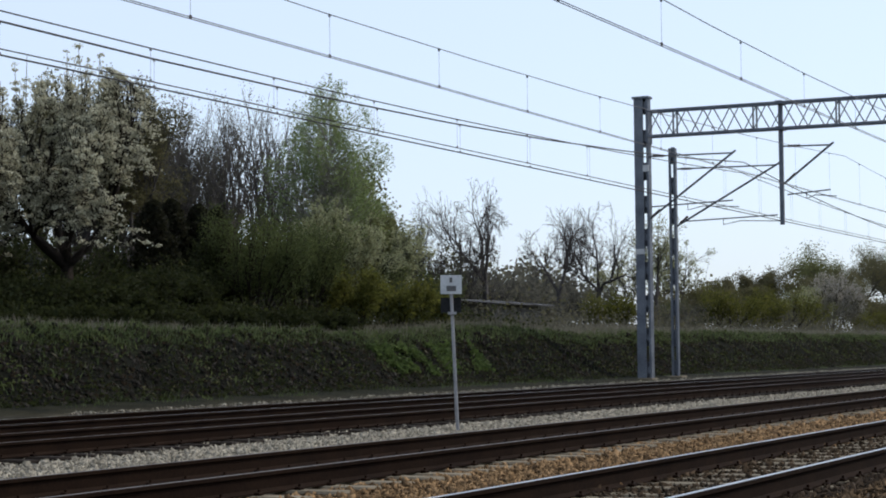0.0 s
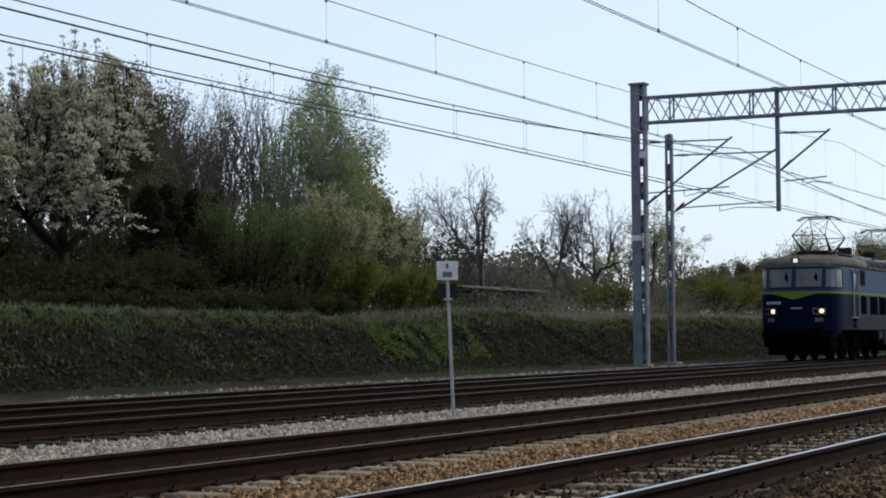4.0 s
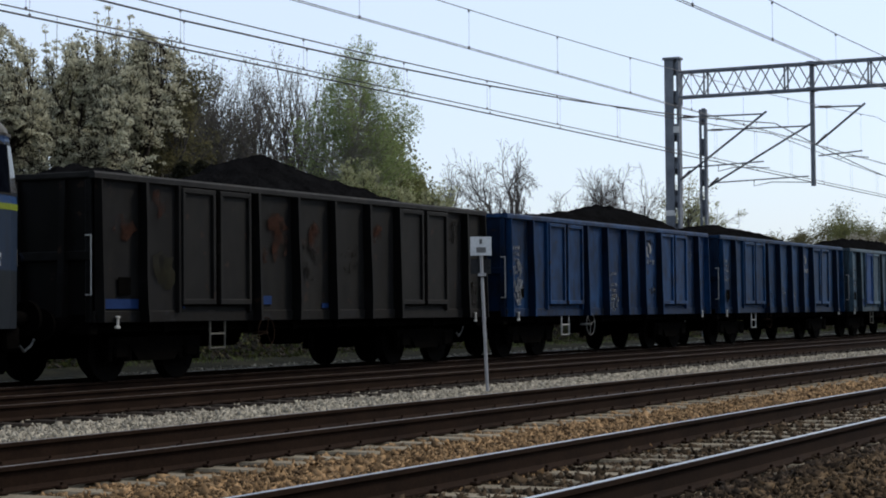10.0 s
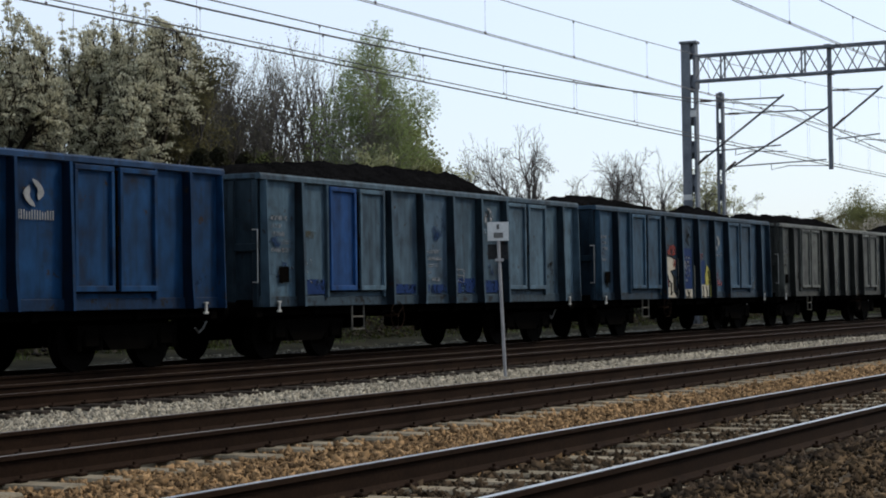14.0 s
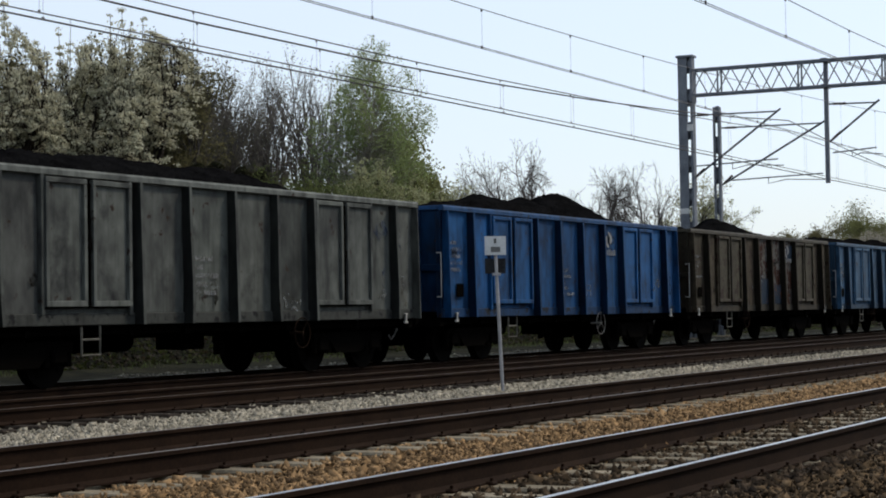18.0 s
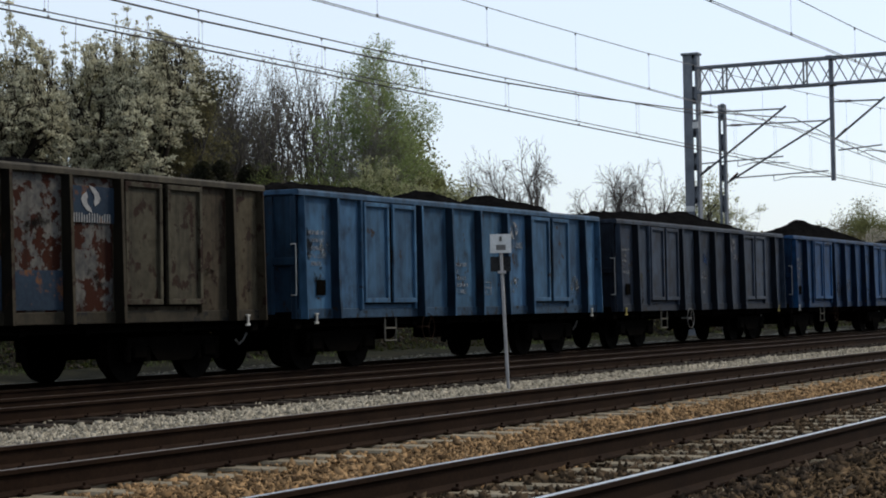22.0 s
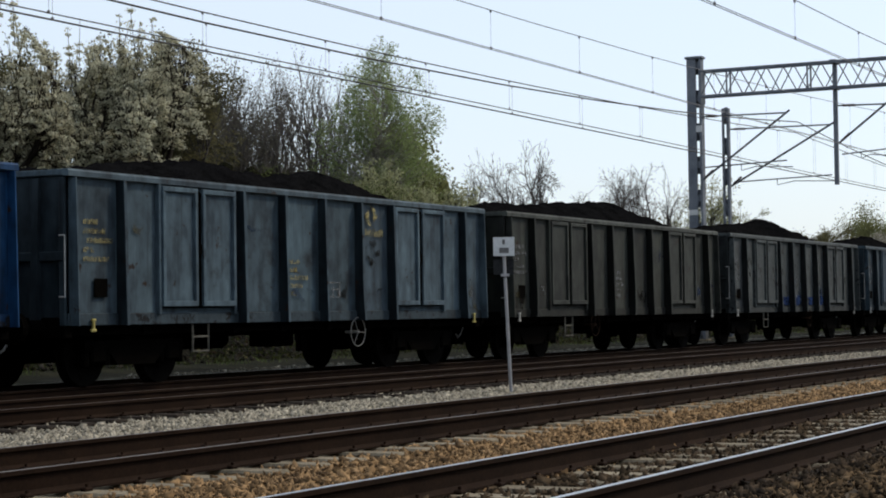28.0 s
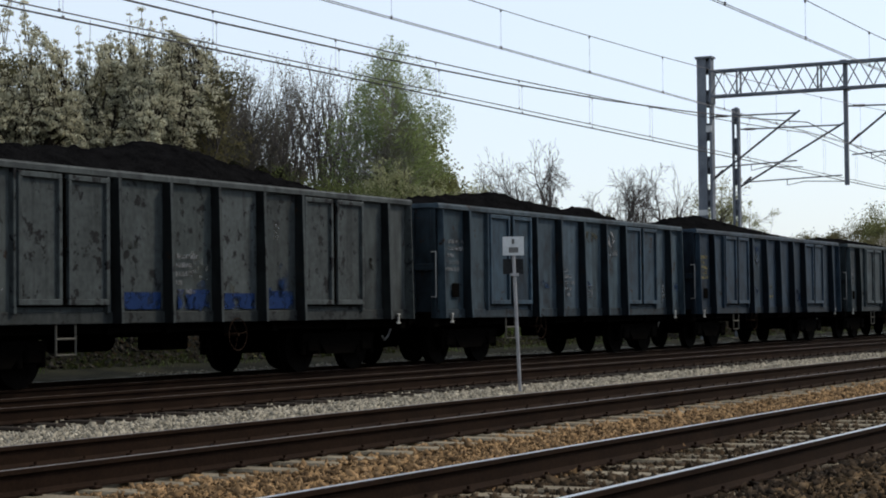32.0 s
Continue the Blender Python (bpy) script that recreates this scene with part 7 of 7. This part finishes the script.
    part("trunk", limbs_mesh("trunk", segs, bark), None, ob)
    part("crown", clumps_mesh("crown", pts, size, leafm, rs), None, ob)
    return ob


SITES = [("cherry", 38.3, 29.0, 6.5, 2.8), ("cherry", 34.6, 30.5, 6.7, 2.2), ("olive", 52.6, 37.0, 8.3, 1.6), ("olive", 51.6, 38.0, 7.7, 1.5), ("olive", 48.6, 38.0, 7.0, 1.5), ("olive", 45.3, 38.0, 7.3, 1.6), ("slim", 59.2, 40.0, 8.1, 1.4), ("slim", 59.3, 39.0, 7.9, 1.3), ("slim", 64.1, 41.0, 8.3, 1.4), ("slim", 62.9, 38.0, 9.2, 1.5), ("slim", 67.8, 40.0, 9.2, 1.4), ("slim", 64.5, 43.0, 8.9, 1.7), ("conifer", 45.8, 31.5, 3.6, 0.75), ("conifer", 47.5, 32.0, 3.8, 0.75), ("conifer", 48.2, 31.5, 3.7, 0.75), ("conifer", 50.8, 32.5, 3.7, 0.7), ("willow", 45.0, 27.6, 3.4, 1.4), ("willow", 48.4, 28.0, 3.2, 1.2), ("deep", 44.9, 28.5, 2.5, 0.8), ("birch", 59.0, 33.0, 9.1, 2.15), ("greenround", 63.0, 34.4, 6.3, 1.5), ("paleshrub", 53.9, 29.5, 4.0, 1.3), ("paleshrub", 54.0, 30.5, 4.2, 0.8), ("greenround", 66.6, 35.0, 5.1, 1.0), ("pale", 71.3, 36.0, 4.6, 1.1), ("yellow", 49.7, 27.0, 1.9, 0.9), ("yellow", 53.5, 27.5, 1.5, 1.0), ("yellow", 57.0, 28.0, 1.2, 0.8), ("pale", 59.9, 31.0, 3.6, 1.0), ("deep", 39.8, 28.0, 1.5, 1.0), ("deep", 38.2, 27.0, 1.0, 0.6), ("deep", 42.9, 29.0, 1.6, 0.9), ("deep", 38.0, 28.5, 1.1, 1.0), ("deep", 42.2, 28.0, 1.4, 0.9), ("deep", 36.4, 28.5, 1.0, 1.3), ("deep", 33.8, 28.5, 1.0, 1.1), ("deep", 42.1, 31.0, 1.2, 1.1), ("deep", 39.3, 31.5, 1.4, 1.2), ("slim", 61.6, 42.0, 8.2, 1.5), ("slim", 60.0, 38.0, 8.6, 1.2), ("slim", 54.6, 38.5, 8.3, 1.4), ("slim", 56.2, 40.0, 8.6, 1.5), ("slim", 57.6, 38.6, 8.4, 1.3), ("slim", 53.4, 40.0, 8.4, 1.5), ("olive", 54.8, 41.0, 8.6, 1.6), ("olive", 58.0, 42.0, 8.6, 1.6), ("olive", 47.2, 36.0, 7.4, 1.6), ("deep", 32.4, 26.6, 0.3, 0.8), ("deep", 34.7, 26.7, 0.4, 0.8), ("deep", 36.8, 26.6, 0.5, 0.8), ("deep", 39.4, 26.8, 0.6, 0.9), ("deep", 41.9, 26.7, 0.7, 0.9), ("deep", 44.6, 26.8, 0.6, 0.9), ("deep", 47.1, 26.8, 0.7, 0.8), ("bare", 74.4, 37.0, 5.4, 0.8), ("bare", 74.8, 34.0, 6.4, 1.7), ("brush", 73.4, 35.0, 3.7, 1.5), ("bare", 88.1, 36.0, 6.1, 1.6), ("bare", 91.1, 35.0, 6.6, 1.8), ("brush", 83.1, 36.0, 2.3, 1.6), ("brush", 90.3, 35.0, 2.3, 1.7), ("brush", 79.2, 36.0, 2.7, 1.3), ("pale", 97.5, 34.0, 6.2, 1.8), ("pale", 92.6, 34.0, 4.2, 1.6), ("yellow", 82.9, 31.0, 1.7, 1.1), ("pale", 107.3, 36.0, 5.4, 1.4), ("olive", 103.4, 33.0, 2.7, 1.5), ("olive", 112.8, 34.0, 3.2, 1.6), ("olive", 124.7, 36.0, 4.4, 1.6), ("yellow", 100.7, 31.0, 2.4, 1.7), ("yellow", 107.5, 31.2, 2.2, 1.7), ("yellow", 114.1, 31.5, 2.8, 2.2), ("pale", 131.2, 35.0, 3.4, 1.8), ("greenround", 162.2, 42.0, 7.6, 2.8), ("olive", 169.5, 40.0, 7.7, 3.7), ("paleblossom", 136.5, 34.0, 4.4, 2.0), ("olive", 120.0, 39.0, 2.4, 2.8), ("olive", 132.0, 40.0, 2.4, 3.0), ("olive", 144.0, 40.0, 2.6, 3.0), ("olive", 165.0, 38.0, 3.0, 3.4), ("olive", 182.0, 40.0, 3.4, 3.8), ("olive", 146.0, 37.0, 4.4, 2.6), ("olive", 156.0, 39.0, 5.2, 3.0), ("greenround", 191.3, 42.0, 9.3, 2.9), ("olive", 179.2, 38.0, 7.8, 3.3), ("yellow", 137.8, 31.5, 1.9, 1.9), ("brush", 129.7, 33.0, 1.9, 2.4), ("brush", 109.6, 32.0, 1.4, 2.1)]
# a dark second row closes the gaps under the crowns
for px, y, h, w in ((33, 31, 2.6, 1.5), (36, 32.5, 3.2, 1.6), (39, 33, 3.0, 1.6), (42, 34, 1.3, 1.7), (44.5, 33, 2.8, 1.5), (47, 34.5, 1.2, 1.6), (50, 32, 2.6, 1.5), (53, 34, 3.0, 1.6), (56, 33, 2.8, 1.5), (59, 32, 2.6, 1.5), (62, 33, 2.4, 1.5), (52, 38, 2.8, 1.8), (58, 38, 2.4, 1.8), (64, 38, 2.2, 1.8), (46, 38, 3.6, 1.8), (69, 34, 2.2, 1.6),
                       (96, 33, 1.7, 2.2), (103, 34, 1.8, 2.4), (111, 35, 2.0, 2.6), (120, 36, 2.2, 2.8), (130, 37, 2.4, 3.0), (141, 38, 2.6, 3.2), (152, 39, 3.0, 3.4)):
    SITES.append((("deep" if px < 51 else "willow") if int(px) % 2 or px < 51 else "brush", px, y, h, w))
for i, (kind, x, y, h, w) in enumerate(SITES):
    plant(kind, x, y, h, w, 300 + i)


def far_wood(name, label, zone, n, h0, h1, seed, leafm):
    """A belt of far crowns in one mesh: uneven heads of many small clumps on thin stems."""
    rs = np.random.RandomState(seed)
    pts, segs = [], []
    for i in range(n):
        x, y = rs.uniform(zone[0], zone[1]), rs.uniform(zone[2], zone[3])
        h, r, g = rs.uniform(h0, h1), rs.uniform(1.4, 3.2), lerp_table(y, PROFILE)
        m = 260
        d = rs.normal(size=(m, 3))
        d /= np.linalg.norm(d, axis=1)[:, None]
        p = d * (rs.rand(m, 1) ** 0.4) * np.array([r, r, h * 0.5]) * (0.8 + 0.4 * rs.rand(m, 1))
        pts.append(p + np.array([x, y, g + h * 0.52]))
        for k in range(5):
            a = rs.rand() * 6.28
            segs.append((x, y, g - 0.2, x + r * 0.7 * math.cos(a), y + r * 0.7 * math.sin(a), g + h * rs.uniform(0.6, 1.0), 0.12, 0.02))
    ob = new(name, clumps_mesh(name, np.concatenate(pts), 0.17, leafm, rs))
    tagged(ob, label, "woods", kind="stuff")
    tagged(new(name + "_stems", limbs_mesh(name, segs, BARK_GREY)), "thin stems of the far wood", "woods", kind="stuff")


far_wood("far_wood", "far belt of trees coming into leaf", (90, 420, 58, 95), 90, 4.5, 8.5, 71, BUD_OLIVE)
far_wood("near_wood", "belt of budding trees behind the bank", (20, 130, 46, 60), 70, 3.0, 5.0, 72, BUD_BROWN)


# ---------------------------------------------------------------- grass, weeds and litter on the bank
def blades(name, n, zone, height, width, material, label, seed, slant=0.5, mask=None):
    rs = np.random.RandomState(seed)
    x = zone[0] + (zone[1] - zone[0]) * rs.rand(n) ** 1.25
    y = zone[2] + (zone[3] - zone[2]) * rs.rand(n)
    if mask:
        keep = np.array([noise.noise(Vector((a * mask[0], b * mask[0] * 1.5, mask[2]))) > mask[1] for a, b in zip(x, y)])
        x, y = x[keep], y[keep]
    n = len(x)
    z = np.array([ground_z(a, b) for a, b in zip(x, y)]) - 0.02
    p = np.stack([x, y, z], -1)
    a = rs.rand(n) * 6.283
    side = np.stack([np.cos(a), np.sin(a), np.zeros(n)], -1) * (width * (0.6 + 0.8 * rs.rand(n)))[:, None]
    hh = (height * (0.45 + 0.8 * rs.rand(n)))[:, None]
    tip = p + np.concatenate([rs.normal(size=(n, 2)) * slant * hh * 0.6, hh], 1)
    mid = p + np.concatenate([(tip - p)[:, :2] * 0.3, hh * 0.6], 1)
    v = np.stack([p - side, p + side, mid + side * 0.8, tip, mid - side * 0.8], 1)
    f = (np.array([0, 1, 2, 3, 4])[None] + (np.arange(n) * 5)[:, None])
    ob = new(name, np_mesh(name, v.reshape(-1, 3), f, material))
    return tagged(ob, label, "grass", kind="stuff")


blades("bank_grass", 52000, (22, 130, 23.6, 26.0), 0.17, 0.012, GRASS_GREEN, "short spring grass along the top of the bank", 11, 0.6)
blades("bank_grass", 4000, (22, 130, 22.2, 24.0), 0.15, 0.014, GRASS_GREEN, "patchy grass on the face of the bank", 12, 0.7, (0.35, 0.05, 2.0))
blades("dry_grass", 24000, (22, 140, 24.3, 27.2), 0.26, 0.008, GRASS_DRY, "tall dry grass stems above the bank", 13, 0.35)
blades("dry_grass", 1500, (22, 120, 22.2, 25.0), 0.18, 0.006, GRASS_DRY, "withered grass on the bank", 14, 0.8)
blades("foot_grass", 4000, (22, 110, 21.4, 22.1), 0.10, 0.010, GRASS_GREEN, "grass at the foot of the bank", 15, 0.6, (0.5, 0.0, 5.0))


def litter(name, n, zone, size, material, label, seed, mask=None, lift=0.02):
    rs = np.random.RandomState(seed)
    x = zone[0] + (zone[1] - zone[0]) * rs.rand(n) ** 1.2
    y = zone[2] + (zone[3] - zone[2]) * rs.rand(n)
    if mask:
        keep = np.array([noise.noise(Vector((a * mask[0], b * mask[0] * 1.5, mask[2]))) > mask[1] for a, b in zip(x, y)])
        x, y = x[keep], y[keep]
    z = np.array([ground_z(a, b) for a, b in zip(x, y)]) + np.abs(rs.normal(size=len(x))) * lift
    ob = new(name, clumps_mesh(name, np.stack([x, y, z], -1), size, material, rs))
    return tagged(ob, label, "undergrowth", kind="stuff")


litter("leaf_litter", 14000, (22, 120, 21.9, 24.2), 0.045, LITTER, "dead leaves and clods on the earth bank", 21)
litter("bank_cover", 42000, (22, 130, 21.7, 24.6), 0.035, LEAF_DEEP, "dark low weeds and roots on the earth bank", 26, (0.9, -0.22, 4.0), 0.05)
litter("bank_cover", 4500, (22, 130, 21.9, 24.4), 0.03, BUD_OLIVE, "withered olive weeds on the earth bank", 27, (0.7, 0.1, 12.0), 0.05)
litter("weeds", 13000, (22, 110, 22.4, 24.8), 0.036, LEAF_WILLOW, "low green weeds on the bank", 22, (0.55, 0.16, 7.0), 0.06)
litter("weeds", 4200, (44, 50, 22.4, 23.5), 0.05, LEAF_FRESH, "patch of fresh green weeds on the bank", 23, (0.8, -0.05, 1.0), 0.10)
litter("undergrowth", 12000, (24, 62, 25.5, 33.0), 0.05, LEAF_DEEP, "undergrowth darkened for the shade of the trees", 24, None, 0.45)
litter("undergrowth", 12000, (60, 150, 26.5, 34.0), 0.045, BUD_BROWN, "brown undergrowth beyond the trees", 28, None, 0.4)
blades("dry_grass", 11000, (54, 145, 24.6, 29.0), 0.32, 0.008, GRASS_DRY, "tall pale dry grass above the bank", 16, 0.3)
litter("undergrowth", 14000, (24, 150, 28.5, 36.0), 0.045, BUD_OLIVE, "olive undergrowth under the trees", 25, None, 0.7)

# ---------------------------------------------------------------- shed and hut among the trees
sh = thing("garden_shed", "low weathered shed with a sagging felt roof", "shed", (72.4, 32.0, ground_z(72.4, 32.0)))
part("wall", Build().box(-1.5, 3.6, -0.1, 0.0, -0.2, 1.0).box(-1.5, -1.4, 0.0, 2.6, -0.2, 1.0).box(3.5, 3.6, 0.0, 2.6, -0.2, 1.0), SHEDWALL, sh)
for i in range(17):
    part("board", Build().box(-1.5 + 0.3 * i, -1.22 + 0.3 * i, -0.13, -0.1, -0.15, 0.98 - 0.02 * (i % 3), 0.005), SHEDWALL, sh)
for i in range(5):
    part("roof_sheet", Build().hexa([(-2.0 + i * 1.2, -0.6, 0.98 + 0.04 * (i % 2)), (-0.75 + i * 1.2, -0.6, 1.0 - 0.03 * (i % 2)), (-0.75 + i * 1.2, 2.9, 1.32), (-2.0 + i * 1.2, 2.9, 1.30), (-2.0 + i * 1.2, -0.6, 1.02 + 0.04 * (i % 2)), (-0.75 + i * 1.2, -0.6, 1.04 - 0.03 * (i % 2)), (-0.75 + i * 1.2, 2.9, 1.36), (-2.0 + i * 1.2, 2.9, 1.34)]), SHEDTIN, sh)
part("post", Build().box(-1.9, -1.8, -0.5, -0.4, -0.2, 1.0, 0.01), SHEDWALL, sh)
hut = thing("garden_hut", "pale hut wall glimpsed through the trees", "hut", (48.4, 36.5, ground_z(48.4, 36.5)))
part("wall", Build().box(-1.2, 1.6, 0, 1.6, -0.2, 1.75, 0.02), HUTWHITE, hut)
part("roof", Build().hexa([(-1.5, -0.3, 1.75), (1.9, -0.3, 1.75), (1.9, 1.9, 1.75), (-1.5, 1.9, 1.75), (-1.4, 0.7, 2.3), (1.8, 0.7, 2.3), (1.8, 0.9, 2.3), (-1.4, 0.9, 2.3)]), SHEDTIN, hut)
part("window", Build().box(0.2, 1.1, -0.02, 0.0, 0.7, 1.3, 0.005), DARKGLASS, hut)


# ---------------------------------------------------------------- what moves
SPEED = (12.24, 11.78, 11.32, 10.85, 10.40, 9.97, 9.55, 9.16, 8.89, 8.62, 8.37, 8.19, 8.08, 7.98, 7.90, 7.87, 7.87)   # m/s, every 2 s


def run(t):
    """How far the train has come; its first coal wagon stands at x = -run."""
    s = -132.57
    for a, b in zip(SPEED, SPEED[1:]):
        d = min(2.0, t)
        s += d * (a + (b - a) * d / 4)
        t -= d
        if t <= 0:
            break
    return s


def motions():
    for ob, c in TRAIN:
        walk(ob, [(0.5 * i, pose(c - run(0.5 * i), T4, 0)) for i in range(65)])
    f1 = list(range(0, 240)) + list(range(240, 961, 2))
    f2 = list(range(0, 961, 2))
    for ob, r, at in SPIN:
        fr = f1 if r < 0.5 else f2
        walk(ob, [(f / 30, Matrix.Translation(at) @ Matrix.Rotation(-(run(f / 30) + 132.57) / r, 4, "Y")) for f in fr])


motions()
